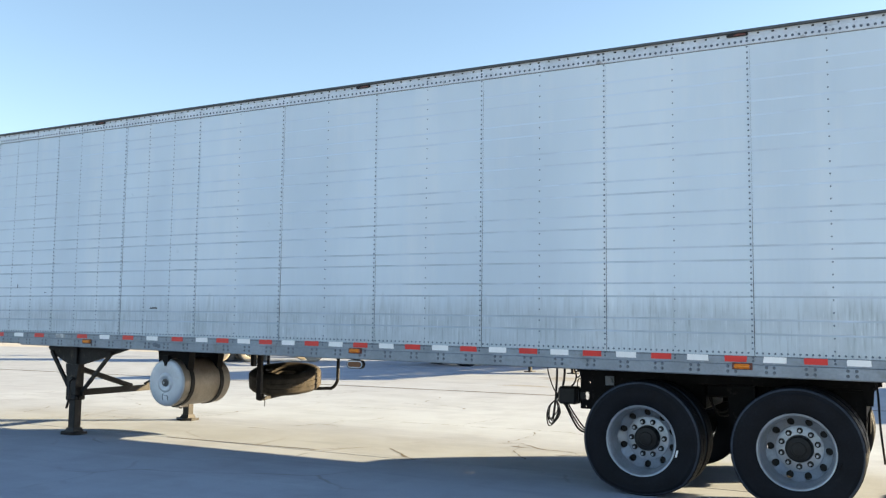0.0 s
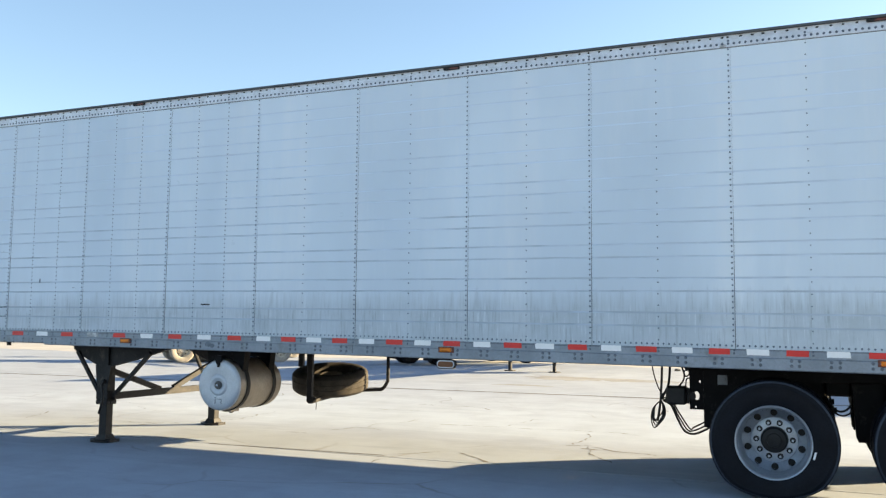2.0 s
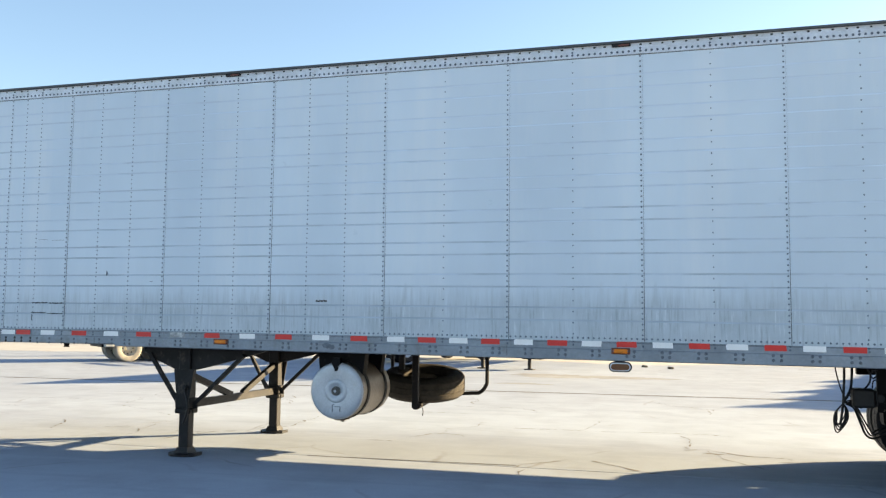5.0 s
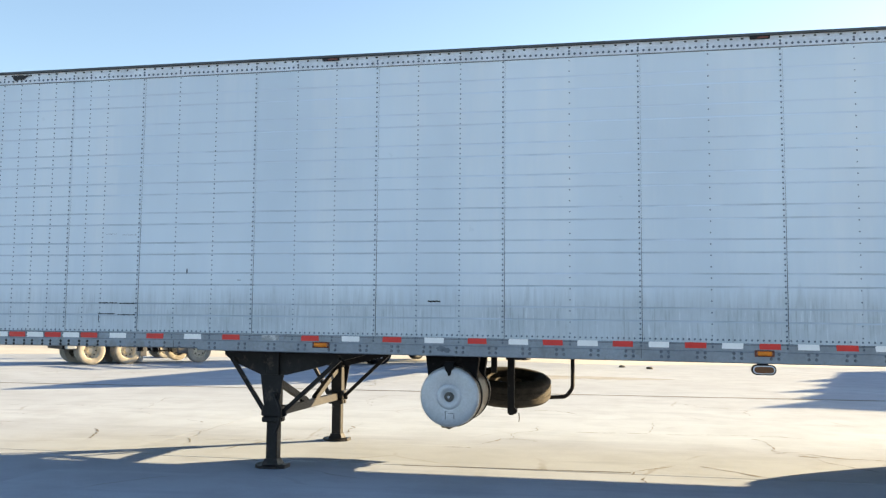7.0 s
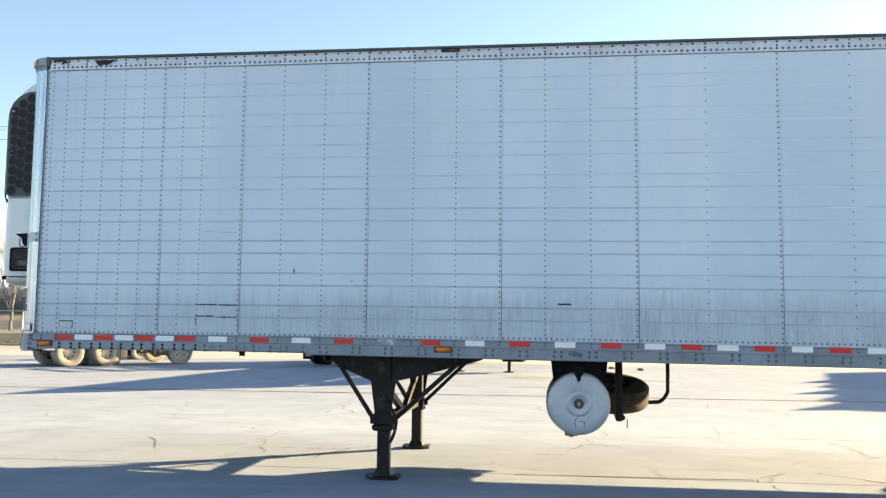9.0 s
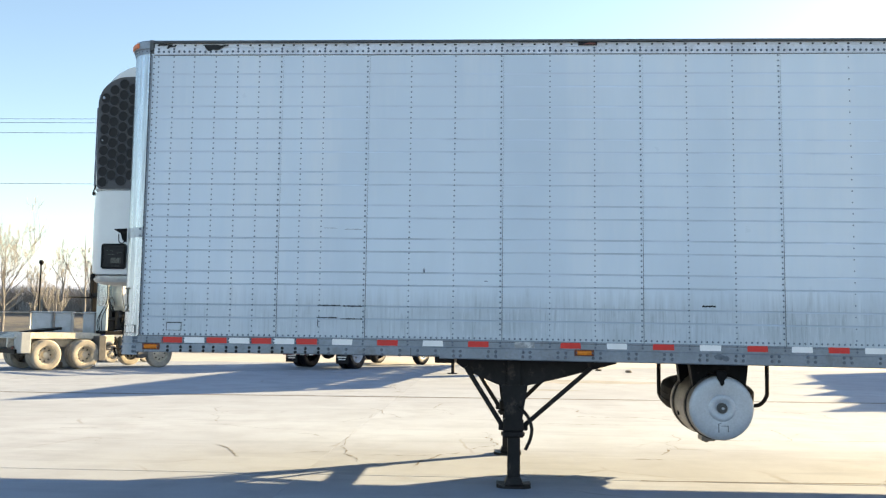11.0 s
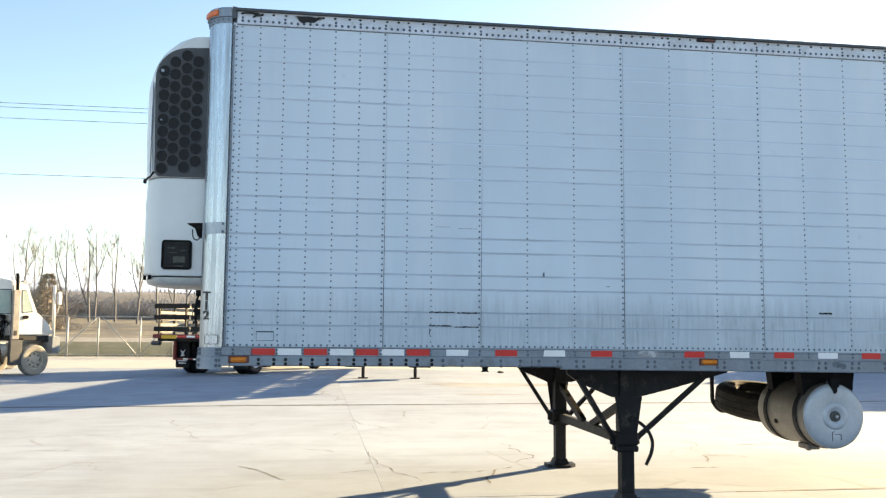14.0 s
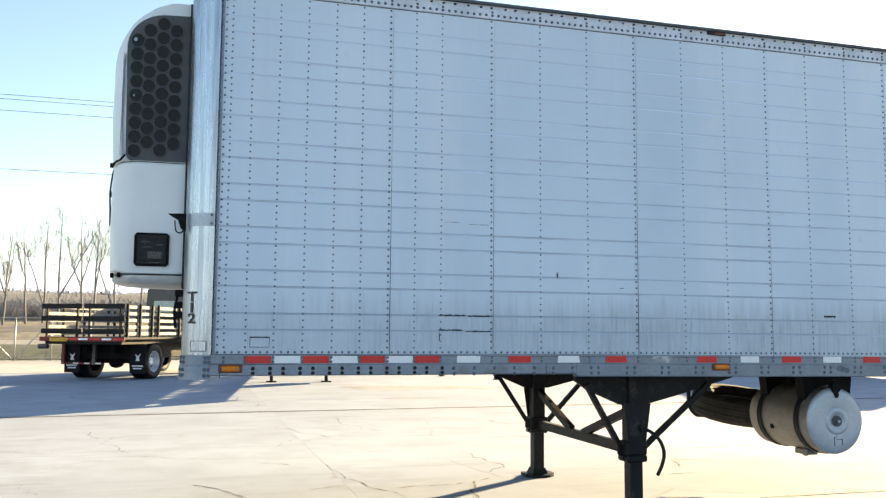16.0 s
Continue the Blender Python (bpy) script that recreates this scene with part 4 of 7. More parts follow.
# ---- under the trailer ----
gear = thing("landing_gear", "pair of dark rusty landing legs with braces and sand shoes", "landing gear")
for y, far in ((0.33, False), (2.35, True)):
    s = -1 if far else 1
    face = y - 0.075 * s
    bm = B()
    box(bm, 3.140, 3.268, y - 0.065, y + 0.065, 0.405, 1.03, 0.006)
    leg = part("leg_tube", bm, M_LEG, gear, "dark worn outer leg tube")
    bm = B()
    prism(bm, [(3.088, 0.805), (3.325, 0.805), (3.278, 0.50), (3.130, 0.50)], "y", face - 0.004 * s, face + 0.008 * s)
    part("gusset", bm, M_LEG, leg, "tapered gusset plate on the leg")
    bm = B()
    box(bm, 3.112, 3.290, y - 0.080, y + 0.080, 0.402, 0.505, 0.008)
    box(bm, 3.108, 3.292, y - 0.082, y + 0.082, 0.345, 0.401, 0.012)
    for dx in (3.094, 3.290):
        box(bm, dx, dx + 0.012, y - 0.03, y + 0.03, 0.355, 0.388)
    part("collar", bm, M_LEG, leg, "bolted collar at the leg's lower end")
    bm = B()
    box(bm, 3.150, 3.262, y - 0.056, y + 0.056, G + 0.05, 0.40, 0.008)
    part("inner_leg", bm, M_LEG, leg)
    bm = B()
    rings(bm, [[(3.205 + a * 0.15, y + b * 0.13, z + lift * (abs(a) > 0.9)) for a, b in ((-1, -0.6), (-0.6, -1), (0.6, -1), (1, -0.6), (1, 0.6), (0.6, 1), (-0.6, 1), (-1, 0.6))] for z, lift in ((G, 0.0), (G + 0.022, 0.014))], smooth=False)
    rings(bm, [[(3.205 + a * q, y + b * q, z) for a, b in ((-1, -1), (1, -1), (1, 1), (-1, 1))] for q, z in ((0.085, G + 0.023), (0.062, G + 0.085))], smooth=False)
    part("sand_shoe", bm, M_LEG, leg, "flat rusty foot plate")
    bm = B()
    prism(bm, [(2.690, 1.039), (2.690, 0.990), (2.795, 0.917), (3.085, 0.795), (3.325, 0.800), (3.60, 0.865), (3.875, 0.940), (4.115, 1.005), (4.115, 1.039)], "y", y - 0.035 * s, y + 0.02 * s)
    box(bm, 2.66, 4.14, y - 0.09, y + 0.12, Z_LOW - 0.003, Z_LOW + 0.017)
    part("wing_plate", bm, M_LEG, gear, "dark triangular mounting plate")
    for a, b in (((2.775, y - 0.05 * s, 0.960), (3.100, y + 0.01 * s, 0.445)), ((3.885, y - 0.05 * s, 0.962), (3.300, y + 0.01 * s, 0.445))):
        bm = B()
        if a[0] > 3.2 and far:
            a = (3.83, y - 0.05 * s, 0.955)
        beam(bm, a, b, 0.036, 0.040)
        tab = Vector(b)
        box(bm, tab.x - 0.03, tab.x + 0.03, tab.y - 0.012, tab.y + 0.012, tab.z - 0.045, tab.z + 0.02, 0.006)
        part("brace", bm, M_LEG, gear)
bm = B()
beam(bm, (3.205, 0.40, 0.435), (3.205, 2.28, 0.435), 0.06, 0.080)
part("cross_tube", bm, M_LEG, gear, "lower cross tube between the legs")
for a, b in (((3.205, 0.40, 0.735), (3.205, 1.24, 0.470)), ((3.205, 2.28, 0.760), (3.205, 1.50, 0.470))):
    bm = B()
    beam(bm, a, b, 0.05, 0.062)
    part("diagonal_brace", bm, M_LEG, gear)
bm = B()
tube(bm, bend([(3.24, 0.25, 0.62), (3.285, 0.17, 0.585), (3.330, 0.125, 0.525), (3.355, 0.11, 0.44), (3.340, 0.11, 0.35), (3.300, 0.12, 0.26)], 6), 0.015, 8)
cyl(bm, (3.24, 0.262, 0.62), (3.24, 0.22, 0.62), 0.026, 10)
part("crank_handle", bm, M_LEG, gear, "bent crank handle")

# fuel tank slung under the floor
tank = thing("fuel_tank", "round steel fuel tank with pale dished end under the trailer", "fuel tank")
TC = (4.985, 0.0, 0.645)
bm = B()
lathe(bm, [(0.262, 0.125), (0.277, 0.14), (0.277, 0.90), (0.262, 0.925)], TC, 56)
part("shell", bm, M_TANK, tank, "dull tan-grey tank shell")
bm = B()
lathe(bm, [(0.012, 0.108), (0.052, 0.108), (0.060, 0.104), (0.074, 0.096), (0.092, 0.094), (0.106, 0.098), (0.116, 0.106), (0.126, 0.1045), (0.19, 0.103), (0.24, 0.106), (0.262, 0.114), (0.272, 0.124), (0.2755, 0.137)], TC, 64)
head = part("tank_end", bm, M_TANKEND, tank, "pale dished tank end with a centre boss")
bm = B()
lathe(bm, [(0.046, 0.110), (0.044, 0.096), (0.040, 0.092), (0.028, 0.091), (0.026, 0.084)], TC, 24)
part("boss", bm, M_PLATE, head, "dark steel gauge boss")
bm = B()
cyl(bm, (TC[0], 0.0835, TC[2]), (TC[0], 0.074, TC[2]), 0.013, 6, smooth=False)
part("gauge_nut", bm, M_RIM, head, "bright gauge nut")
bm = B()
for dx, lo, hi in ((-0.033, -0.205, -0.135), (0.047, -0.200, -0.150)):
    beam(bm, (TC[0] + dx, 0.1018, TC[2] + lo), (TC[0] + dx, 0.1008, TC[2] + hi), 0.007, 0.004, (0, 1, 0))
beam(bm, (TC[0] - 0.040, 0.1012, TC[2] - 0.138), (TC[0] - 0.012, 0.1010, TC[2] - 0.126), 0.006, 0.004, (0, 1, 0))
beam(bm, (TC[0] - 0.010, 0.1012, TC[2] - 0.150), (TC[0] + 0.047, 0.1012, TC[2] - 0.150), 0.006, 0.004, (0, 1, 0))
part("stamped_mark", bm, M_BOLT, head, "dark worn stamp on the tank end")
for y in (0.235, 0.73):
    bm = B()
    lathe(bm, [(0.280, y), (0.287, y + 0.002), (0.287, y + 0.058), (0.280, y + 0.06)], TC, 56, closed=True)
    part("strap", bm, M_LEG, tank, "dark steel strap")
    bm = B()
    prism(bm, [(4.735, Z_LOW + 0.02), (4.770, 0.78), (4.80, 0.86), (4.90, 0.935), (5.07, 0.935), (5.17, 0.86), (5.215, 0.78), (5.250, Z_LOW + 0.02)], "y", y - 0.02, y + 0.08)
    part("hanger", bm, M_BLACK, tank, "black hanger plate")
bm = B()
prism(bm, [(TC[0] - 0.040, 0.965), (TC[0] + 0.042, 0.965), (TC[0] + 0.040, 0.905), (TC[0] + 0.016, 0.880), (TC[0] + 0.020, 0.862), (TC[0] + 0.008, 0.838), (TC[0] - 0.010, 0.838), (TC[0] - 0.018, 0.866), (TC[0] - 0.040, 0.900)], "y", 0.090, 0.145)
part("filler_neck", bm, M_BLACK, tank, "black filler elbow")
bm = B()
box(bm, TC[0] - 0.12, TC[0] + 0.0, 0.34, 0.50, 0.335, 0.385, 0.008)
cyl(bm, (TC[0] - 0.06, 0.43, 0.318), (TC[0] - 0.06, 0.43, 0.345), 0.022, 8)
part("drain_fitting", bm, M_TANK, tank, "drain fitting under the tank")
# black disc stands in for a small shaded hole in the shell
bm = B()
spot = Vector((TC[0] - 0.279 * math.cos(radians(18)), 0.60, TC[2] - 0.279 * math.sin(radians(18))))
cyl(bm, spot + Vector((0.01, 0, 0)), spot - Vector((0.006, 0, 0)), 0.022, 10)
part("shell_hole_disc", bm, M_BLACK, tank, "black disc for the shade in a small round hole")


def tyre_mesh(r=0.512, w=0.265, hub=0.292, n=56):
    """A tyre about the y axis, centred; its tread has grooves."""
    bm = B()
    h = w / 2
    prof = [(hub, -h * 0.72), (hub + 0.015, -h * 0.86), (hub + 0.07, -h * 0.99), (r - 0.090, -h), (r - 0.060, -h * 0.985), (r - 0.052, -h * 1.0), (r - 0.044, -h * 0.975), (r - 0.030, -h * 0.95), (r - 0.020, -h * 0.955), (r - 0.010, -h * 0.88), (r, -h * 0.78),
            (r, -h * 0.50), (r - 0.010, -h * 0.485), (r - 0.010, -h * 0.435), (r, -h * 0.42), (r, -h * 0.08), (r - 0.010, -h * 0.065), (r - 0.010, h * 0.065), (r, h * 0.08),
            (r, h * 0.42), (r - 0.010, h * 0.435), (r - 0.010, h * 0.485), (r, h * 0.50), (r, h * 0.78), (r - 0.012, h * 0.88), (r - 0.035, h * 0.955), (r - 0.075, h), (hub + 0.07, h * 0.99), (hub + 0.015, h * 0.86), (hub, h * 0.72)]
    lathe(bm, prof, (0, 0, 0), n, closed=True)
    return bm


def rim_outer(n=60):
    """A ten-hole disc wheel seen from outside (its face towards -y): deep barrel, set-back disc, hand holes left open."""
    bm = B()
    lathe(bm, [(0.294, -0.113), (0.303, -0.116), (0.307, -0.110), (0.306, -0.098), (0.288, -0.106), (0.280, -0.094), (0.272, -0.060), (0.267, 0.0), (0.264, 0.070), (0.260, 0.092)], (0, 0, 0), n)
    # open the two caps that the turning left
    for f in [f for f in bm.faces if len(f.verts) > 4]:
        bm.faces.remove(f)
    # disc between the barrel and the hub with ten openings
    for k in range(10):
        w0 = 2 * math.pi * k / 10
        ring = []
        for q in range(12):
            v = 2 * math.pi * q / 12
            ring.append((0.226 + 0.0305 * math.cos(v), w0 + 0.0305 * math.sin(v) / 0.226))
        inner = [bm.verts.new((rr * math.cos(a), 0.124 - 0.75 * (rr - 0.226), rr * math.sin(a))) for rr, a in ring]
        deep = [bm.verts.new((rr * math.cos(a), 0.150 - 0.75 * (rr - 0.226), rr * math.sin(a))) for rr, a in ring]
        half = math.pi / 10
        edge = [(0.260, 0), (0.260, half * 0.5), (0.260, half), (0.226, half), (0.190, half), (0.190, half * 0.5), (0.190, 0), (0.190, -half * 0.5), (0.190, -half), (0.226, -half), (0.260, -half), (0.260, -half * 0.5)]
        yy = {0.260: 0.092, 0.226: 0.124, 0.190: 0.150}
        outer = [bm.verts.new((rr * math.cos(w0 + a), yy[rr], rr * math.sin(w0 + a))) for rr, a in edge]
        for q in range(12):
            bm.faces.new((outer[q], outer[(q + 1) % 12], inner[(q + 1) % 12], inner[q])).smooth = True
            bm.faces.new((inner[q], inner[(q + 1) % 12], deep[(q + 1) % 12], deep[q]))
    lathe(bm, [(0.190, 0.150), (0.187, 0.142), (0.181, 0.139), (0.100, 0.139), (0.098, 0.143)], (0, 0, 0), n)
    bmesh.ops.remove_doubles(bm, verts=bm.verts, dist=0.0004)
    return bm


def squash(z, r):
    """Presses the lowest part of a tyre of radius r, its hub r - 0.047 above the yard, up to the ground."""
    base = G + 0.12
    return z if z > base else base - (base - z) * 0.119 / (0.12 + 0.047)


def wheel_set(x, y, parent, side=1, r=0.512, spin=0.0):
    """A dual wheel at (x, y of the outer tyre's middle); side 1 faces -y, -1 faces +y."""
    turn = Matrix.Translation((x, y, G + r - 0.047)) @ Matrix.Rotation(0 if side == 1 else math.pi, 4, "Z") @ Matrix.Rotation(radians(spin), 4, "Y")
    out = None
    for dy in (0.0, 0.32):
        bm = tyre_mesh(r)
        bmesh.ops.transform(bm, matrix=turn @ Matrix.Translation((0, dy, 0)), verts=bm.verts)
        for v in bm.verts:    # the loaded tyre gives where it stands
            v.co.z = squash(v.co.z, r)
        t = part("tyre", bm, M_RUBBER, parent, "black truck tyre")
        out = out or t
        # paler ring: the bluish highlight on the shoulder, put into the colour
        bm = B()
        h = 0.265 / 2
        lathe(bm, [(r - 0.024, -h * 0.958 - 0.001), (r - 0.015, -h * 0.925 - 0.0025), (r - 0.008, -h * 0.865 - 0.0025), (r - 0.0135, -h * 0.84)], (0, 0, 0), 56, closed=True)
        bmesh.ops.transform(bm, matrix=turn @ Matrix.Translation((0, dy, 0)), verts=bm.verts)
        for v in bm.verts:
            v.co.z = squash(v.co.z, r) + 0.001
        part("shoulder_rib", bm, M_SHOULDER, t, "tread shoulder ring, paler for its highlight")
    bm = rim_outer()
    bmesh.ops.transform(bm, matrix=turn, verts=bm.verts)
    part("rim", bm, M_RIM, out, "bright aluminium rim with ten hand holes")
    bm = B()
    lathe(bm, [(0.252, 0.166), (0.252, 0.180)], (0, 0, 0), 32)
    bmesh.ops.transform(bm, matrix=turn, verts=bm.verts)
    part("brake_drum", bm, M_BLACK_AND_SHADE, out)
    bm = B()
    lathe(bm, [(0.112, 0.141), (0.110, 0.100), (0.104, 0.074), (0.094, 0.064), (0.060, 0.060), (0.055, 0.052), (0.02, 0.050)], (0, 0, 0), 32)
    bmesh.ops.transform(bm, matrix=turn, verts=bm.verts)
    part("hub_cap", bm, M_HUB, out, "dark oily hub cap")
    for k in range(10):
        bm = B()
        w = 2 * math.pi * (k + 0.5) / 10
        q = Vector((0.146 * math.cos(w), 0, 0.146 * math.sin(w)))
        cyl(bm, q + Vector((0, 0.139, 0)), q + Vector((0, 0.134, 0)), 0.0250, 12)
        cyl(bm, q + Vector((0, 0.134, 0)), q + Vector((0, 0.112, 0)), 0.0205, 6, smooth=False)
        cyl(bm, q + Vector((0, 0.112, 0)), q + Vector((0, 0.098, 0)), 0.0110, 6)
        bmesh.ops.transform(bm, matrix=turn, verts=bm.verts)
        nut = part("wheel_nut", bm, M_HUB, out)
        # worn bright end of the stud
        nut.data.materials.append(M_RIM)
        for f in nut.data.polygons[-8:]:
            f.material_index = 1
    bm = B()
    box(bm, 0.318, 0.334, -0.142, -0.128, -0.032, 0.032, 0.004)
    bmesh.ops.transform(bm, matrix=turn @ Matrix.Rotation(radians(15 - spin), 4, "Y"), verts=bm.verts)
    part("valve_stem", bm, M_WHITE_T if spin > 10 else M_RUBBER, out, "white valve marker" if spin > 10 else "")
    return out


# rear bogie
bogie = thing("tandem_bogie", "black sliding tandem bogie with dual wheels under the trailer", "wheel bogie")
AX = (10.615, 11.872)
for x in AX:
    wheel_set(x, 0.185, bogie, 1, spin=18 if x < 11 else 2)
    wheel_set(x, WIDTH - 0.175, bogie, -1)
    bm = B()
    cyl(bm, (x, 0.35, G + 0.465), (x, WIDTH - 0.35, G + 0.465), 0.065, 14)
    part("axle", bm, M_BLACK, bogie)
for y in (0.73, WIDTH - 0.81):
    bm = B()
    box(bm, 9.90, 12.44, y, y + 0.08, 0.84, Z_LOW - 0.002, 0.008)
    part("slider_rail", bm, M_BLACK, bogie, "black slider rail")
    for x in (10.05, 11.19, 12.08):
        bm = B()
        prism(bm, [(x + 0.05, 0.845), (x + 0.29, 0.845), (x + 0.28, 0.38), (x + 0.26, 0.345), (x + 0.09, 0.345), (x + 0.075, 0.38)], "y", y - 0.05, y + 0.13)
        part("suspension_hanger", bm, M_BLACK, bogie)
    for x in AX:
        bm = B()
        prism(bm, [(x - 0.55, 0.58), (x - 0.2, 0.50), (x + 0.2, 0.50), (x + 0.5, 0.58), (x + 0.5, 0.63), (x + 0.2, 0.56), (x - 0.2, 0.56), (x - 0.55, 0.64)], "y", y, y + 0.08)
        part("leaf_spring", bm, M_BLACK, bogie)
def pierced(bm, x0, x1, z0, z1, cx, cz, rx, rz, y0, y1, n=16):
    """A flat plate with a round hole through it."""
    loops = []
    for y in (y0, y1):
        rim, edge = [], []
        for i in range(n):
            a = 2 * math.pi * i / n
            c, q = math.cos(a), math.sin(a)
            k = 1 / max(abs(c), abs(q))
            rim.append((cx + rx * c, y, cz + rz * q))
            edge.append(((x0 + x1) / 2 + (x1 - x0) / 2 * c * k, y, (z0 + z1) / 2 + (z1 - z0) / 2 * q * k))
        loops += [rim, edge] if y == y0 else [edge, rim]
    rings(bm, loops + [loops[0]], False, False, smooth=False)
    bmesh.ops.remove_doubles(bm, verts=bm.verts, dist=0.0003)


bm = B()
prism(bm, [(10.000, Z_LOW - 0.004), (10.000, 0.41), (10.12, 0.41), (10.17, 0.32), (10.30, 0.30), (10.34, 0.62), (10.75, 0.84), (11.45, 0.86), (12.34, 0.85), (12.37, 0.72), (12.42, 0.72), (12.43, 0.87), (12.49, 0.885), (12.49, Z_LOW - 0.004)], "y", 0.66, 0.72)
frame_side = part("side_frame", bm, M_BLACK, bogie, "black slotted side frame")
for z0, z1, cx, cz, rx, rz in ((0.568, 0.632, 9.928, 0.590, 0.010, 0.010), (0.632, 0.760, 9.937, 0.692, 0.026, 0.042), (0.760, Z_LOW - 0.004, 9.967, 0.822, 0.011, 0.011)):
    bm = B()
    pierced(bm, 9.876, 9.9995, z0, z1, cx, cz, rx, rz, 0.66, 0.70)
    part("end_plate", bm, M_BLACK, frame_side, "pierced black end plate")
bm = B()
prism(bm, [(9.80, 0.985), (9.876, 0.985), (9.876, 0.92), (9.845, 0.915), (9.84, 0.945), (9.80, 0.95)], "y", 0.66, 0.70)
part("hook_bracket", bm, M_BLACK, frame_side)
bm = B()
box(bm, 10.35, 11.02, 0.84, 1.76, 0.60, 0.98, 0.02)
box(bm, 11.02, 11.24, 0.84, 1.76, 0.72, 0.98, 0.02)
box(bm, 11.24, 12.36, 0.84, 1.76, 0.60, 0.98, 0.02)
box(bm, 11.30, 11.46, 0.80, 1.80, 0.40, 0.60, 0.02)
part("subframe", bm, M_BLACK, bogie, "black inner subframe")
bm = B()
cyl(bm, (10.17, 0.645, 0.845), (10.17, 0.62, 0.845), 0.028, 10)
box(bm, 10.125, 10.215, 0.646, 0.659, 0.80, 0.89, 0.004)
part("locking_pin", bm, M_BOLT, bogie, "grey locking pin plate")
bm = B()
box(bm, 9.668, 9.855, 0.585, 0.76, 0.608, 0.775, 0.02)
box(bm, 9.857, 9.874, 0.62, 0.70, 0.62, 0.76, 0.004)
valve = part("valve_box", bm, M_HOSE, bogie, "black air valve box")
bm = B()
cyl(bm, (9.74, 0.66, 0.60), (9.74, 0.66, 0.63), 0.010, 6)
cyl(bm, (9.90, 0.655, 0.69), (9.90, 0.640, 0.69), 0.035, 10)
part("valve_port", bm, M_HUB, valve)
KX, KY, KZ = 9.605, 0.70, 0.635    # where the coiled lines are tied together
hoses = [(0.0115, [(9.622, KY, 1.01), (9.618, KY, 0.85), (9.610, KY, 0.72), (KX, KY, KZ), (9.590, KY, 0.53), (9.575, KY, 0.44)]),
         (0.0115, [(9.690, KY + 0.03, 1.01), (9.686, KY + 0.03, 0.88), (9.672, KY + 0.02, 0.77), (9.640, KY, 0.70), (KX, KY, KZ)]),
         (0.0060, [(9.535, KY - 0.05, 1.01), (9.548, KY - 0.05, 0.90), (9.580, KY - 0.03, 0.78), (9.612, KY, 0.70)]),
         (0.0060, [(9.668, KY, 0.70), (9.640, KY - 0.01, 0.71), (9.622, KY - 0.01, 0.685), (KX, KY, KZ)]),
         (0.0060, [(9.668, KY, 0.66), (9.645, KY - 0.02, 0.665), (9.625, KY - 0.02, 0.65), (KX, KY, KZ)])]
for k in range(4):    # the hanging coil
    a, d, e = 0.066 - 0.012 * k, 0.255 - 0.022 * k, 0.012 * (k % 3 - 1)
    hoses.append((0.0060, [(KX, KY, KZ), (KX - 0.035 - a * 0.5, KY - 0.02 - e, KZ - d * 0.30), (KX - 0.035 - a * 0.75, KY - 0.02, KZ - d * 0.65), (KX - 0.045 + e, KY + e, KZ - d), (KX - 0.01 + a * 0.6, KY + 0.02, KZ - d * 0.62), (KX + a * 0.55, KY + 0.02 + e, KZ - d * 0.25), (KX, KY, KZ)]))
for k in range(3):    # lines that sag across to the axle
    e = 0.024 * k
    hoses.append((0.0075 if k else 0.0105, [(KX + 0.02, KY, KZ), (KX + 0.09, KY + 0.02, KZ - 0.04 + e), (KX + 0.145 + e * 0.4, KY + 0.06, KZ - 0.17 + e), (KX + 0.20 + e, KY + 0.12, KZ - 0.285 + e * 0.5), (KX + 0.28, KY + 0.18, KZ - 0.315 + e * 1.3), (KX + 0.38, KY + 0.22, KZ - 0.275 + e * 1.6), (KX + 0.46, KY + 0.24, KZ - 0.22 + e * 1.8)]))
hoses.append((0.0085, [(9.795, 0.67, 1.01), (9.812, 0.67, 0.94), (9.828, 0.67, 0.88), (9.815, 0.67, 0.82), (9.775, 0.67, 0.77)]))
hoses.append((0.0060, [(9.815, 0.66, 1.01), (9.83, 0.66, 0.95), (9.865, 0.66, 0.93), (9.874, 0.66, 0.89), (9.845, 0.66, 0.865), (9.828, 0.66, 0.90), (9.85, 0.66, 0.935), (9.885, 0.655, 0.94)]))
hoses.append((0.0060, [(9.84, 0.67, 0.775), (9.845, 0.67, 0.83), (9.86, 0.66, 0.85), (9.885, 0.655, 0.85)]))
hoses.append((0.010, [(11.06, 0.90, 0.74), (11.08, 0.90, 0.64), (11.13, 0.92, 0.585), (11.20, 0.94, 0.60), (11.26, 0.95, 0.68)]))
hoses.append((0.008, [(11.03, 0.95, 0.72), (11.08, 0.95, 0.60), (11.15, 0.96, 0.545), (11.23, 0.97, 0.57), (11.27, 0.98, 0.66)]))
for thick, pts in hoses:
    bm = B()
    tube(bm, bend(pts, 8), thick, 7)
    part("air_hose", bm, M_HOSE, bogie, "black coiled air hose")
bm = B()
box(bm, 13.46, 13.50, 0.03, 0.62, 0.93, 0.97)
hanger = part("mudflap_hanger", bm, M_BLACK, bogie)
bm = B()
box(bm, 13.475, 13.485, 0.05, 0.60, 0.12, 0.93)
part("mudflap", bm, M_RUBBER, hanger, "black rubber mudflap")
bm = B()
for y in (0.04, 0.10):
    tube(bm, bend([(12.45, y, 1.01), (12.47, y, 0.85), (12.48, y + 0.02, 0.60), (12.505, y + 0.03, 0.33)], 5), 0.008, 6)
part("chain_strand", bm, M_BLACK, bogie)

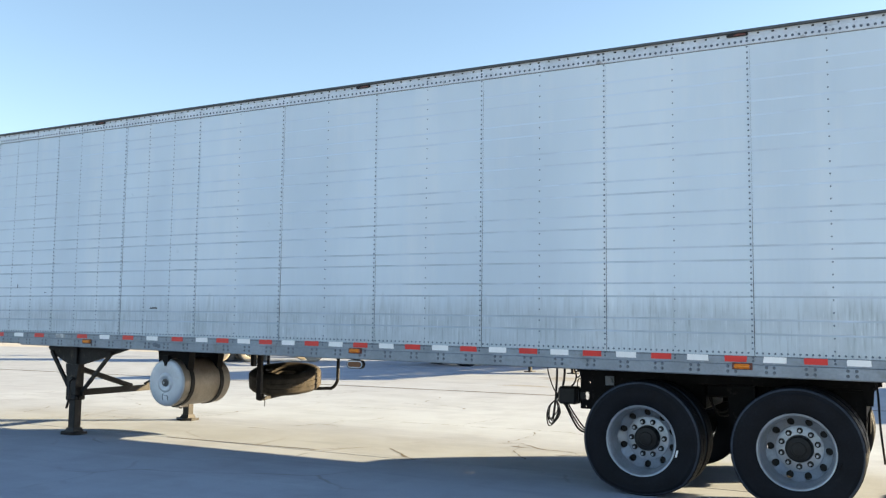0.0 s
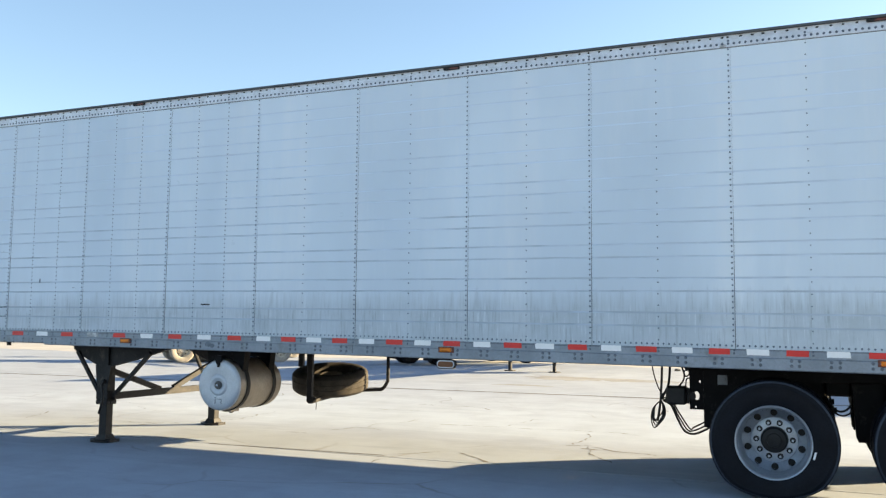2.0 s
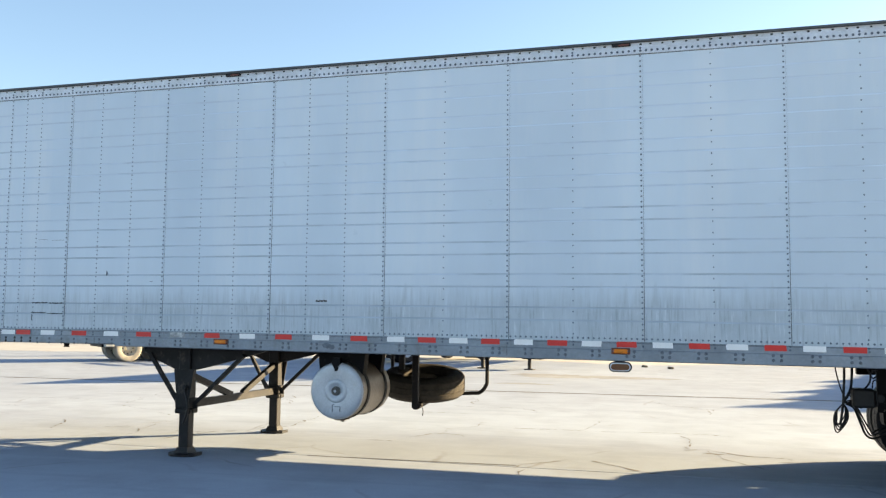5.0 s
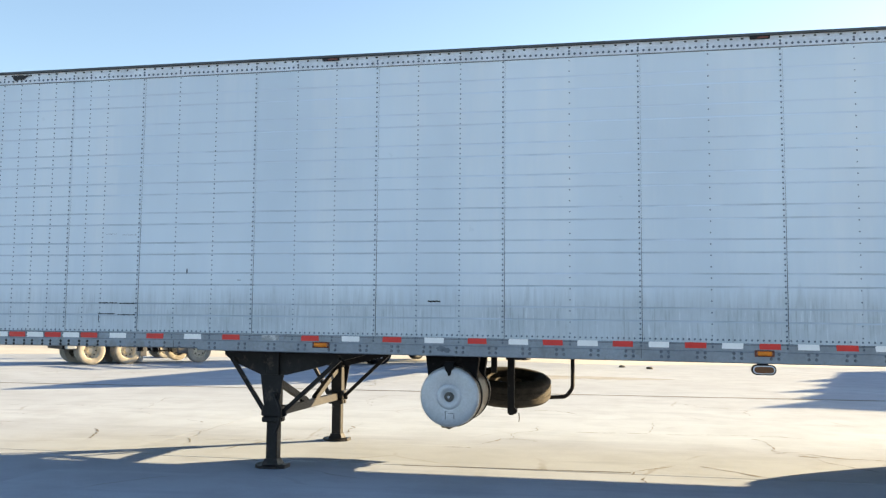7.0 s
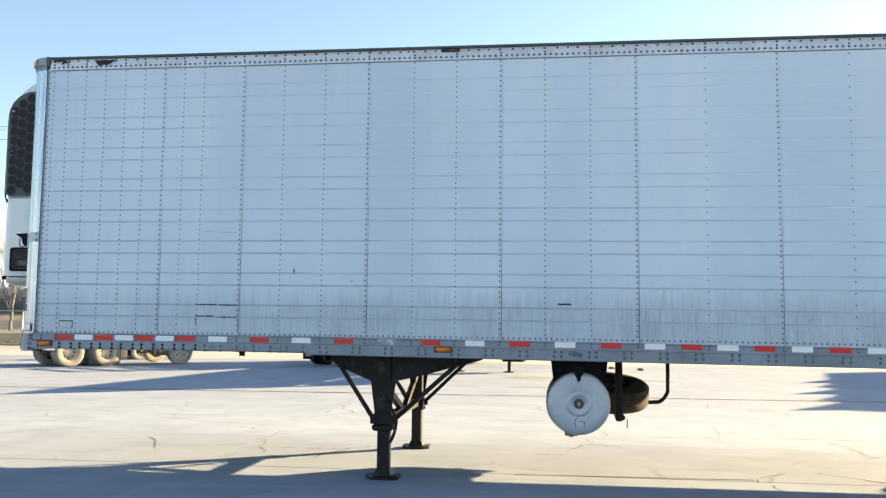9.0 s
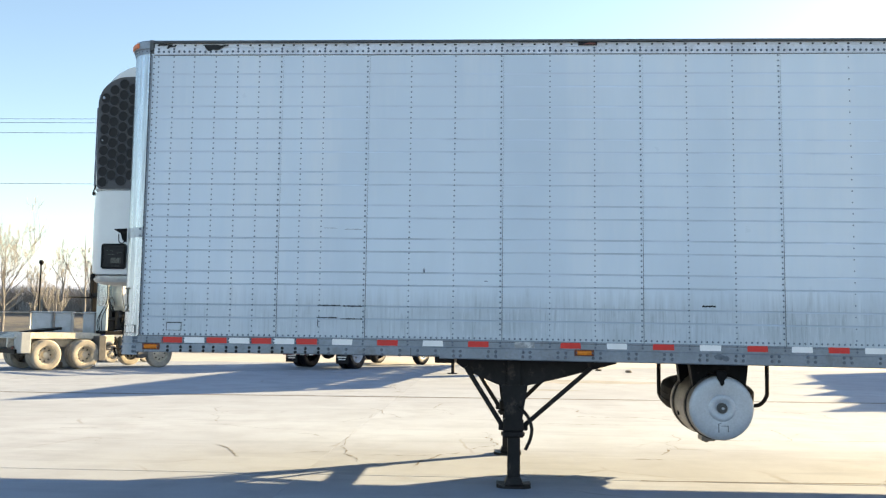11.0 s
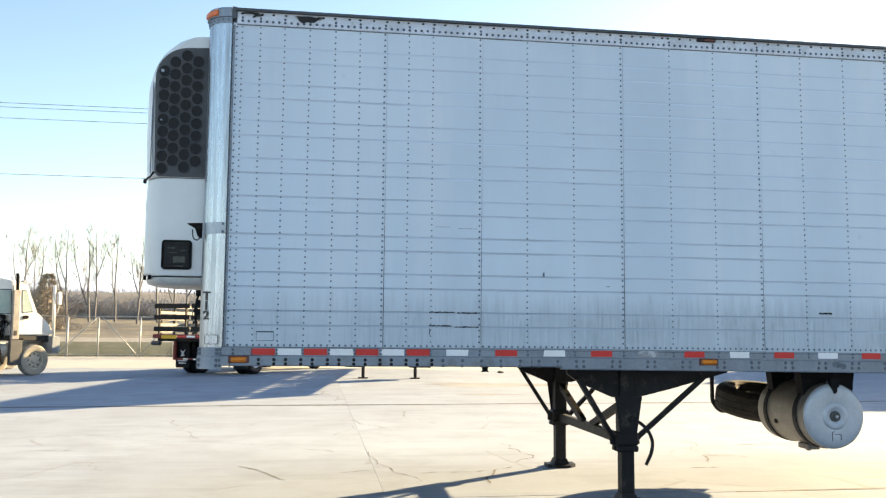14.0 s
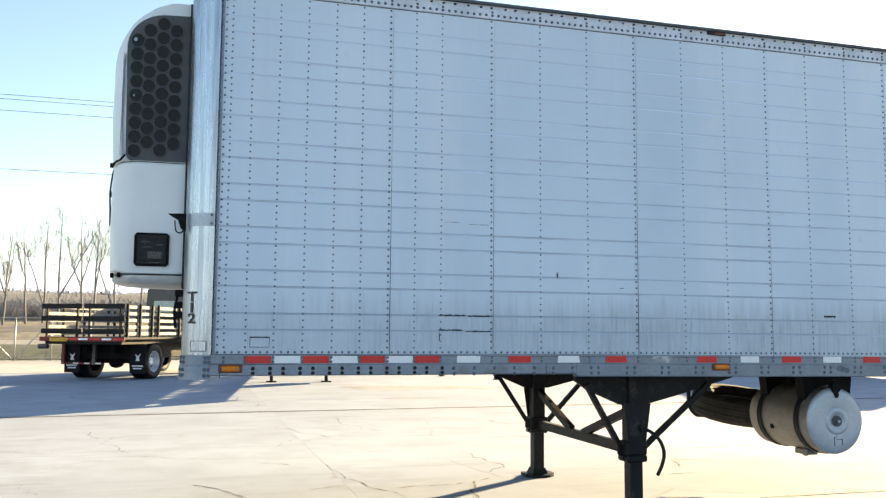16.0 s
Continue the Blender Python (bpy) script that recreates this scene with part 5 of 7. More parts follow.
# spare wheel in its cradle
cradle = thing("spare_wheel_carrier", "black pipe cradle hanging under the trailer floor", "carrier")
bm = B()
tube(bm, bend([(6.015, 2.15, Z_LOW + 0.02), (6.015, 2.15, 0.70), (6.005, 2.15, 0.60), (5.935, 2.15, 0.515), (5.825, 2.15, 0.50), (5.42, 2.15, 0.480), (5.04, 2.15, 0.50), (4.93, 2.15, 0.515), (4.86, 2.15, 0.60), (4.85, 2.15, 0.70), (4.85, 2.15, Z_LOW + 0.02)], 6), 0.022, 10)
part("cradle_pipe", bm, M_LEG, cradle, "bent black pipe")
bm = B()
box(bm, 5.385, 5.455, 1.255, 1.305, 0.40, Z_LOW + 0.02, 0.006)
prism(bm, [(5.385, 0.46), (5.455, 0.46), (5.485, 0.42), (5.47, 0.390), (5.42, 0.380), (5.385, 0.395)], "y", 1.26, 1.32)
part("hanger_bar", bm, M_LEG, cradle, "upright hanger bar with a hook")
bm = B()
box(bm, 5.20, 5.26, 1.35, 1.41, 0.80, Z_LOW + 0.02, 0.006)
part("hanger_bar", bm, M_LEG, cradle)
bm = B()
beam(bm, (5.42, 1.28, 0.395), (5.42, 2.15, 0.46), 0.05, 0.04)
part("support_arm", bm, M_LEG, cradle)
bm = B()
tube(bm, [(5.50, 1.29, 0.40), (5.505, 1.29, 0.35), (5.50, 1.29, 0.31)], 0.005, 5)
part("chain_end", bm, M_LEG, cradle)
spare = thing("truck_tyre", "worn black spare tyre lying flat in the carrier", "tyre")
tilt = Matrix.Translation((5.31, 1.94, 0.620)) @ Matrix.Rotation(radians(-81), 4, "X") @ Matrix.Rotation(radians(3), 4, "Z")
bm = B()
lathe(bm, [(0.285, -0.095), (0.30, -0.118), (0.34, -0.135), (0.395, -0.140), (0.435, -0.128), (0.462, -0.105), (0.474, -0.09), (0.478, -0.04), (0.470, -0.038), (0.470, -0.026), (0.478, -0.024), (0.478, 0.024), (0.470, 0.026), (0.470, 0.038), (0.478, 0.04), (0.474, 0.09), (0.462, 0.105), (0.435, 0.128), (0.395, 0.140), (0.34, 0.135), (0.30, 0.118), (0.285, 0.095)], (0, 0, 0), 56, closed=True)
bmesh.ops.transform(bm, matrix=tilt, verts=bm.verts)
part("tyre", bm, M_SPARE, spare, "worn brown-black truck tyre")
bm = B()
lathe(bm, [(0.288, -0.105), (0.280, -0.110), (0.272, -0.098), (0.262, -0.060), (0.235, -0.050), (0.15, -0.075), (0.145, -0.040), (0.145, 0.03), (0.235, 0.06), (0.288, 0.095)], (0, 0, 0), 48, closed=True)
bmesh.ops.transform(bm, matrix=tilt, verts=bm.verts)
part("rim", bm, M_SPARE, spare, "dull rusty steel rim")

# ---- vehicles and gear beyond the trailer ----
def placed(ob, x, y, heading):
    """Stands a thing built round the origin (front towards +x) in the yard; heading in degrees from +x."""
    ob.matrix_basis = Matrix.Translation((x, y, G)) @ Matrix.Rotation(radians(heading), 4, "Z") @ Matrix.Diagonal((*ob.scale, 1))
    return ob


def road_wheel(x, y, parent, side, r=0.5, w=0.27, dual=False, tyre_mat=None, rim_mat=None, n=36):
    """side -1: the wheel's face looks to -y."""
    tyre_mat, rim_mat = tyre_mat or M_DUSTY, rim_mat or M_DUSTY_RIM
    first = None
    for k in range(2 if dual else 1):
        bm = B()
        h = w / 2
        lathe(bm, [(r * 0.60, -h * 0.7), (r * 0.63, -h * 0.9), (r * 0.80, -h), (r * 0.93, -h * 0.95), (r, -h * 0.75), (r, -h * 0.1), (r * 0.975, -h * 0.08), (r * 0.975, h * 0.08), (r, h * 0.1), (r, h * 0.75), (r * 0.93, h * 0.95), (r * 0.8, h), (r * 0.63, h * 0.9), (r * 0.60, h * 0.7)], (x, y - side * k * (w + 0.05), r), n, closed=True)
        t = part("tyre", bm, tyre_mat, parent, "dusty truck tyre")
        first = first or t
    s = side
    bm = B()
    lathe(bm, [(r * 0.615, s * w * 0.40), (r * 0.60, s * w * 0.42), (r * 0.575, s * w * 0.38), (r * 0.55, s * w * 0.10), (r * 0.50, s * w * (-0.30 if dual else 0.16)), (r * 0.33, s * w * (-0.30 if dual else 0.24)), (r * 0.24, s * w * (-0.26 if dual else 0.26)), (r * 0.20, s * w * (0.08 if dual else 0.42)), (r * 0.15, s * w * (0.12 if dual else 0.46))], (x, y, r), n)
    bm.faces.remove(max((f for f in bm.faces if len(f.verts) > 4), key=lambda f: f.calc_perimeter()))
    rim = part("rim", bm, rim_mat, first, "dusty steel rim")
    # black studs put the shade of the hand holes on the rim
    for k in range(8):
        bm = B()
        a = 2 * math.pi * k / 8
        q = Vector((x + r * 0.41 * math.cos(a), y + s * w * (-0.28 if dual else 0.20), r + r * 0.41 * math.sin(a)))
        cyl(bm, q - Vector((0, s * 0.01, 0)), q + Vector((0, s * 0.016, 0)), r * 0.052, 8)
        part("hand_hole_shade", bm, M_BLACK_AND_SHADE, first)
    return first


# yard tractor: low flat frame behind, upright cab with an open doorway, short sloping nose
tractor = thing("yard_tractor", "dusty white terminal tractor with open cab doorway and exhaust stack", "tractor")
for x in (-0.60, 0.62):
    for s in (-1, 1):
        road_wheel(x, s * 1.02, tractor, s, 0.445, dual=True)
for s in (-1, 1):
    road_wheel(3.22, s * 1.0, tractor, s, 0.445)
for s in (-1, 1):
    bm = B()
    box(bm, -1.55, 3.7, s * 0.45 - 0.05, s * 0.45 + 0.05, 0.66, 0.915, 0.01)
    part("frame_rail", bm, M_FRAME_D, tractor, "dusty frame rail")
bm = B()
prism(bm, [(-1.5, 0.92), (-1.5, 0.95), (-1.05, 1.10), (0.9, 1.10), (1.25, 1.06), (1.25, 0.92)], "y", -0.78, 0.78)
part("rear_deck", bm, M_FRAME_D, tractor, "dust-covered pale rear deck")
bm = B()
rings(bm, [[(-0.1 + 0.52 * math.cos(w) - (0.25 if abs(w - math.pi) < 0.3 else 0), 0.46 * math.sin(w), z) for w in [2 * math.pi * i / 24 for i in range(24)]] for z in (1.14, 1.20)], smooth=False)
bmesh.ops.transform(bm, matrix=Matrix.Translation((0, 0, 0.02)) @ Matrix.Rotation(radians(-6), 4, "Y"), verts=bm.verts)
part("fifth_wheel", bm, M_BLACK, tractor, "black greasy coupling plate")
for x0, x1, z0, z1 in ((-1.42, -1.12, 0.50, 1.10), (1.02, 1.26, 0.25, 1.0)):
    for s in (-1, 1):
        bm = B()
        box(bm, x0, x1, s * 1.16 - 0.02, s * 0.62, z0, z1, 0.02)
        part("fender", bm, M_GREYBOX if x0 < 0 else M_PLATE, tractor, "grey fender plate" if x0 < 0 else "dark fender plate")
bm = B()
beam(bm, (-1.45, -0.9, 0.55), (-1.45, 0.9, 0.55), 0.08, 0.12)
part("rear_beam", bm, M_BLACK, tractor)
for s in (-1, 1):
    bm = B()
    cyl(bm, (-1.50, s * 0.7, 0.66), (-1.44, s * 0.7, 0.66), 0.05, 10)
    part("tail_lamp", bm, M_AMBER_D, tractor, "dull red tail lamp")
# cab: glazed rear half with an open doorway, then a white door and a sloping nose
NEAR, FAR, BACK = -0.98, -0.30, 1.31
bm = B()
box(bm, BACK, 1.95, NEAR + 0.02, FAR, 1.04, 1.16, 0.02)
cab = part("cab_floor", bm, M_BLACK, tractor)
bm = B()
rings(bm, [[(BACK - 0.02 + e, NEAR - 0.03 + e, z), (1.86 - e, NEAR - 0.03 + e, z), (1.86 - e, FAR + 0.04 - e, z), (BACK - 0.02 + e, FAR + 0.04 - e, z)] for e, z in ((0, 2.79), (0, 2.84), (0.05, 2.885))], smooth=False)
part("cab_roof", bm, M_WHITEP, tractor, "white cab roof")
# the shade inside the doorway is put in as a near-black lining
bm = B()
box(bm, 1.40, 1.84, NEAR + 0.01, FAR - 0.02, 2.66, 2.788, 0.01)
part("roof_lining", bm, M_BLACK_AND_SHADE, cab, "near-black roof lining, for the shade over the doorway")
for x0, x1, y in ((BACK, BACK + 0.075, NEAR), (BACK, BACK + 0.05, FAR - 0.04), (1.80, 1.86, FAR - 0.04)):
    bm = B()
    box(bm, x0, x1, y, y + 0.04, 1.16, 2.79, 0.008)
    part("cab_post", bm, M_CABGREY, tractor, "pale grey-green cab post")
bm = B()
box(bm, BACK + 0.005, BACK + 0.03, NEAR + 0.041, FAR - 0.041, 1.16, 1.93, 0.004)
box(bm, BACK + 0.005, BACK + 0.03, NEAR + 0.041, FAR - 0.041, 2.67, 2.789, 0.004)
part("back_panel", bm, M_CABGREY, tractor, "scuffed pale cab panel")
# black far panel and dashboard deepen the cab's inner shade by colour
bm = B()
box(bm, BACK + 0.055, 1.79, FAR - 0.03, FAR - 0.005, 1.16, 1.80, 0.004)
part("far_panel", bm, M_HOSE, cab)
for name, q in (("side_window", (BACK + 0.055, 1.79, FAR - 0.022, FAR - 0.016, 1.80, 2.66)), ("rear_window", (BACK + 0.014, BACK + 0.020, NEAR + 0.041, FAR - 0.041, 1.93, 2.67))):
    bm = B()
    box(bm, *q)
    part(name, bm, M_GLASS, tractor, "greenish cab window").visible_shadow = False
bm = B()
box(bm, 1.42, 1.80, -0.80, -0.36, 1.46, 1.60, 0.04)
box(bm, 1.50, 1.76, -0.72, -0.44, 1.16, 1.48, 0.02)
part("seat", bm, M_HOSE, cab, "black driver's seat")
bm = B()
rings(bm, [[(1.42 + 0.10 * (2.25 - z), y0, z), (1.54 + 0.10 * (2.25 - z), y0, z), (1.54 + 0.10 * (2.25 - z), y1, z), (1.42 + 0.10 * (2.25 - z), y1, z)] for z, y0, y1 in ((1.60, -0.80, -0.36), (2.05, -0.78, -0.38), (2.22, -0.70, -0.46))], smooth=False)
part("seat_back", bm, M_HOSE, cab, "black seat back")
bm = B()
box(bm, 1.72, 1.95, NEAR + 0.12, FAR - 0.05, 1.17, 1.80, 0.05)
part("dashboard", bm, M_BLACK_AND_SHADE, cab, "near-black dashboard and trim, for the shade in the doorway")
bm = B()
tube(bm, bend([(1.80, -0.58, 1.75), (1.72, -0.58, 1.90), (1.68, -0.58, 1.98)], 4), 0.02, 8)
lathe(bm, [(0.20, -0.015), (0.215, 0.0), (0.20, 0.015), (0.185, 0.0)], (1.67, -0.58, 2.0), 24, "x", closed=True)
part("steering_wheel", bm, M_HOSE, cab)
for pts in ([(1.27, NEAR - 0.03, 2.78), (1.30, NEAR - 0.07, 2.40), (1.27, NEAR - 0.07, 2.02), (1.22, NEAR + 0.15, 1.74), (1.20, NEAR + 0.25, 1.45), (1.22, NEAR + 0.20, 1.15)],
            [(1.33, NEAR - 0.03, 2.78), (1.345, NEAR - 0.06, 2.35), (1.32, NEAR - 0.06, 1.95), (1.24, NEAR + 0.06, 1.66), (1.22, NEAR + 0.12, 1.40), (1.24, NEAR + 0.08, 1.12)],
            [(1.29, NEAR + 0.30, 1.75), (1.20, NEAR + 0.36, 1.45), (1.24, NEAR + 0.32, 1.12)]):
    bm = B()
    tube(bm, bend(pts, 6), 0.014, 6)
    part("air_line", bm, M_HOSE, tractor, "black looping air line")
# forward half: door, sloping roof, nose
bm = B()
prism(bm, [(1.845, 2.82), (2.10, 2.79), (2.94, 2.665), (3.005, 2.60), (3.285, 1.815), (3.62, 1.61), (3.80, 1.46), (3.895, 1.30), (3.92, 1.165), (2.46, 1.165), (2.46, 1.76), (2.00, 1.76), (1.90, 1.95), (1.815, 2.36)], "y", -0.955, 0.62)
bmesh.ops.bevel(bm, geom=[e for e in bm.edges if abs(e.verts[0].co.y - e.verts[1].co.y) < 1e-5], offset=0.035, segments=2, affect="EDGES")
body = part("hood", bm, M_WHITEP, tractor, "white sloping nose and forward cab")
for outline in ([(2.022, 2.455), (2.42, 2.468), (2.455, 1.795), (1.996, 1.785), (1.985, 2.10)], [(2.795, 2.452), (2.935, 2.450), (3.150, 1.865), (2.83, 1.83)]):
    mid = [sum(p[k] for p in outline) / len(outline) for k in (0, 1)]
    bm = B()
    prism(bm, [(mid[0] + (x - mid[0]) * 1.10, mid[1] + (z - mid[1]) * 1.07) for x, z in outline], "y", -0.9625, -0.956)
    frame_w = part("window_rubber", bm, M_HOSE, body, "black rubber seal")
    bm = B()
    prism(bm, outline, "y", -0.9665, -0.963)
    part("pane", bm, M_PANE, frame_w, "dusty opaque cab window, light through it as green-grey colour")
bm = B()
rings(bm, [[(3.245, -0.80, 1.92), (3.245, 0.50, 1.92), (3.035, 0.46, 2.52), (3.035, -0.74, 2.52)], [(3.265, -0.80, 1.92), (3.265, 0.50, 1.92), (3.055, 0.46, 2.52), (3.055, -0.74, 2.52)]], smooth=False)
part("windscreen", bm, M_GLASS, body)
bm = B()
box(bm, 2.50, 2.515, -0.962, -0.95, 1.20, 2.62, 0.002)
tube(bm, bend([(1.86, -0.965, 2.74), (1.835, -0.972, 2.40), (1.915, -0.972, 1.98), (2.01, -0.965, 1.80)], 6), 0.010, 6)
part("door_edge", bm, M_HOSE, body, "dark door gap")
# dark headlight on the side of the nose
bm = B()
rings(bm, [[(2.93 + a * 0.10, -0.975 - d, 1.69 + b * 0.055) for a, b in ((-1, -0.6), (-0.5, -1), (0.6, -1), (1, -0.2), (0.9, 0.7), (0.3, 1), (-0.7, 0.8))] for d in (-0.02, 0.02)], smooth=False)
part("black_headlight", bm, M_BLACK, body, "black headlight")
# open engine bay under the door
# near-black block in place of the shade deep in the bay
bm = B()
box(bm, 1.84, 2.45, -0.74, -0.60, 1.17, 1.79, 0.01)
bay = part("engine_bay", bm, M_BLACK_AND_SHADE, tractor, "near-black backing for the shade in the engine bay")
rnd = random.Random(12)
for k in range(30):
    x, z = rnd.uniform(1.86, 2.40), rnd.uniform(1.20, 1.70)
    y = rnd.uniform(-0.96, -0.78)
    bm = B()
    if k % 3 == 0:
        box(bm, x - 0.05, x + 0.05, y, y + 0.10, z - 0.04, z + 0.04, 0.012)
    elif k % 3 == 1:
        way = Vector((rnd.uniform(-1, 1), rnd.uniform(-0.4, 0.4), rnd.uniform(-0.6, 0.6))).normalized() * 0.09
        cyl(bm, Vector((x, y, z)) - way, Vector((x, y, z)) + way, rnd.uniform(0.02, 0.05), 10)
    else:
        tube(bm, bend([(x, y, z), (x + rnd.uniform(-0.15, 0.15), y - 0.03, z + 0.12), (x + rnd.uniform(-0.2, 0.2), y, z - 0.10), (x + 0.1, y + 0.05, z - 0.2)], 5), 0.013, 6)
    part("engine_part", bm, (M_BLACK, M_HOSE, M_PLATE, M_GREYBOX, M_BLACK)[k % 5], bay)
# lower box coloured darker than the guard: its shade as dark grey
bm = B()
box(bm, 2.405, 2.80, -1.10, -0.965, 0.31, 1.03, 0.02)
stack = part("exhaust_shield", bm, M_PLATE, tractor, "exhaust shield box, dark grey for its shade")
bm = B()
box(bm, 2.435, 2.685, -1.09, -0.97, 1.031, 2.47, 0.03)
part("muffler", bm, M_MUFFLER, stack, "grey-brown upright muffler guard")
# black bar on the guard for the shade of a slot
bm = B()
box(bm, 2.50, 2.60, -1.094, -1.089, 1.16, 1.30)
part("guard_slot_shade", bm, M_BLACK_AND_SHADE, stack)
bm = B()
cyl(bm, (2.59, -1.03, 2.47), (2.58, -1.03, 2.88), 0.048, 12)
cyl(bm, (2.58, -1.03, 2.88), (2.55, -1.03, 2.95), 0.048, 12)
part("exhaust_pipe", bm, M_BLACK, stack)
bm = B()
rings(bm, [[(x0, y, z0), (4.06, y, z0), (4.06, y, z1), (x0, y, z1)] for y, x0, z0, z1 in ((-1.10, 3.80, 0.68, 1.12), (-0.9, 3.76, 0.62, 1.14), (0.9, 3.76, 0.62, 1.14), (1.10, 3.80, 0.68, 1.12))], smooth=False)
part("front_bumper", bm, M_GREYBOX, tractor, "grey front bumper")
# near-black block fills in the shade under the hood, over the wheel
bm = B()
box(bm, 2.72, 3.80, -0.92, 0.60, 1.00, 1.16, 0.02)
for x in (2.86, 3.55, 3.70):
    cyl(bm, (x, -0.95, 1.04), (x + 0.12, -0.80, 0.98), 0.05, 8)
part("wheel_arch_shade", bm, M_BLACK_AND_SHADE, tractor, "near-black block for the shade in the wheel arch")
bm = B()
cyl(bm, (3.885, -0.99, 1.12), (3.86, -0.99, 2.65), 0.045, 10)
pole = part("guide_pole", bm, M_WHITEP, tractor, "white corner guide pole")
bm = B()
box(bm, 3.95, 4.10, -1.06, -0.98, 2.07, 2.47, 0.03)
part("mirror", bm, M_WHITEP, pole, "white mirror back")
bm = B()
tube(bm, bend([(3.87, -0.99, 1.75), (3.98, -1.0, 1.86), (4.02, -1.02, 2.06)], 4), 0.016, 6)
box(bm, 3.87, 3.95, -1.03, -1.0, 2.38, 2.41)
part("mirror_arm", bm, M_GALV, pole)
bm = B()
lathe(bm, [(0.055, 2.88), (0.062, 2.93), (0.058, 2.985), (0.035, 3.015), (0.01, 3.02)], (1.93, -0.75, 0), 14, "z")
part("beacon", bm, M_ORANGE, tractor, "orange roof beacon")
bm = B()
box(bm, 1.86, 2.0, -0.85, -0.62, 2.81, 2.88, 0.02)
part("beacon_base", bm, M_WHITEP, tractor)
# two small horns on the forward roof
for x in (2.72, 2.86):
    bm = B()
    box(bm, x, x + 0.07, -0.88, -0.72, 2.69, 2.76, 0.015)
    part("roof_horn", bm, M_GREYBOX, tractor, "small grey roof horn")
# slanted steps and the box below the cab
bm = B()
for z, dx in ((0.40, 0.10), (0.60, 0.0)):
    box(bm, 1.62 + dx, 2.02 + dx, -1.14, -0.86, z, z + 0.035, 0.006)
for x in (1.58, 2.0):
    beam(bm, (x, -1.13, 0.98), (x + 0.17, -1.13, 0.36), 0.03, 0.05)
    beam(bm, (x, -0.90, 0.98), (x + 0.17, -0.90, 0.36), 0.03, 0.05)
part("cab_steps", bm, M_BLACK, tractor, "black steps under the doorway")
bm = B()
box(bm, 1.27, 1.62, -1.0, -0.55, 0.76, 1.02, 0.02)
part("side_box", bm, M_FRAME_D, tractor, "dusty pale box on the frame")
bm = B()
cyl(bm, (1.30, -0.72, 0.70), (1.75, -0.98, 0.66), 0.05, 10)
cyl(bm, (1.30, -0.88, 0.62), (1.62, -0.95, 0.60), 0.035, 10)
part("air_tank", bm, M_MUFFLER, tractor, "dusty brown pipes")
bm = B()
cyl(bm, (1.95, -0.74, 0.76), (2.40, -0.74, 0.76), 0.23, 20)
part("fuel_tank", bm, M_FRAME_D, tractor, "dusty round fuel tank")
tractor.scale = (0.94, 1.0, 1.0)
placed(tractor, -10.32, 18.62, 49)

# forklift mast standing behind the tractor
lift = thing("forklift", "worn forklift with raised black mast parked behind the tractor", "forklift")
for y in (-0.36, 0.36):
    bm = B()
    box(bm, -0.08, 0.08, y - 0.075, y + 0.075, 0.25, 3.62, 0.01)
    part("mast_rail", bm, M_BLACK, lift, "black mast channel")
for z in (0.5, 1.3, 2.3, 3.0, 3.55):
    bm = B()
    box(bm, -0.04, 0.04, -0.283, 0.283, z, z + 0.10, 0.01)
    part("mast_crossbar", bm, M_BLACK, lift)
for z in (2.35, 2.95):
    bm = B()
    box(bm, 0.083, 0.12, -0.55, 0.55, z, z + 0.12, 0.01)
    part("carriage_bar", bm, M_BLACK, lift, "black fork carriage bar")
for y in (-0.32, 0.32):
    bm = B()
    prism(bm, [(0.122, 3.05), (0.165, 3.05), (0.165, 2.33), (1.15, 2.30), (1.15, 2.285), (0.122, 2.27)], "y", y - 0.06, y + 0.06)
    part("fork", bm, M_BLACK, lift, "steel fork")
for y in (-0.5, -0.17, 0.17, 0.5):
    bm = B()
    box(bm, 0.084, 0.11, y - 0.02, y + 0.02, 3.075, 3.45)
    part("backrest_bar", bm, M_BLACK, lift)
bm = B()
box(bm, 0.084, 0.11, -0.52, 0.52, 3.451, 3.49)
part("backrest_bar", bm, M_BLACK, lift)
bm = B()
cyl(bm, (-0.10, 0.42, 0.55), (-0.10, 0.42, 2.15), 0.075, 12)
part("side_ram", bm, M_BLUE, lift, "blue hydraulic ram")
bm = B()
cyl(bm, (-0.02, 0, 0.3), (-0.02, 0, 2.9), 0.05, 12)
part("lift_cylinder", bm, M_GALV, lift)
bm = B()
prism(bm, [(-0.15, 0.25), (-0.15, 0.95), (-0.6, 1.15), (-1.7, 1.15), (-1.95, 0.95), (-1.95, 0.30)], "y", -0.5, 0.5)
part("truck_body", bm, M_GREYBOX, lift, "grey forklift body")
for x in (-0.35, -1.65):
    for s in (-1, 1):
        road_wheel(x, s * 0.52, lift, s, 0.30, 0.2, n=24)
placed(lift, -11.0, 23.2, 226)

# two pale sheet bins by the fence
for x, y, w in ((-11.02, 19.4, 0.60), (-10.42, 19.6, 0.52), (-9.72, 19.9, 0.38)):
    bm = B()
    box(bm, -w / 2, w / 2, -0.15, 0.15, 0.0, 1.70, 0.03)
    binn = thing("metal_bin", "pale grey sheet-metal bin on the concrete", "bin", "metal bins")
    part("bin_body", bm, M_BIN, binn, "pale grey sheet-metal body")
    bm = B()
    box(bm, -w / 2 - 0.02, w / 2 + 0.02, -0.17, 0.17, 1.702, 1.75, 0.01)
    part("bin_lid", bm, M_BIN, binn)
    placed(binn, x, y, 10)

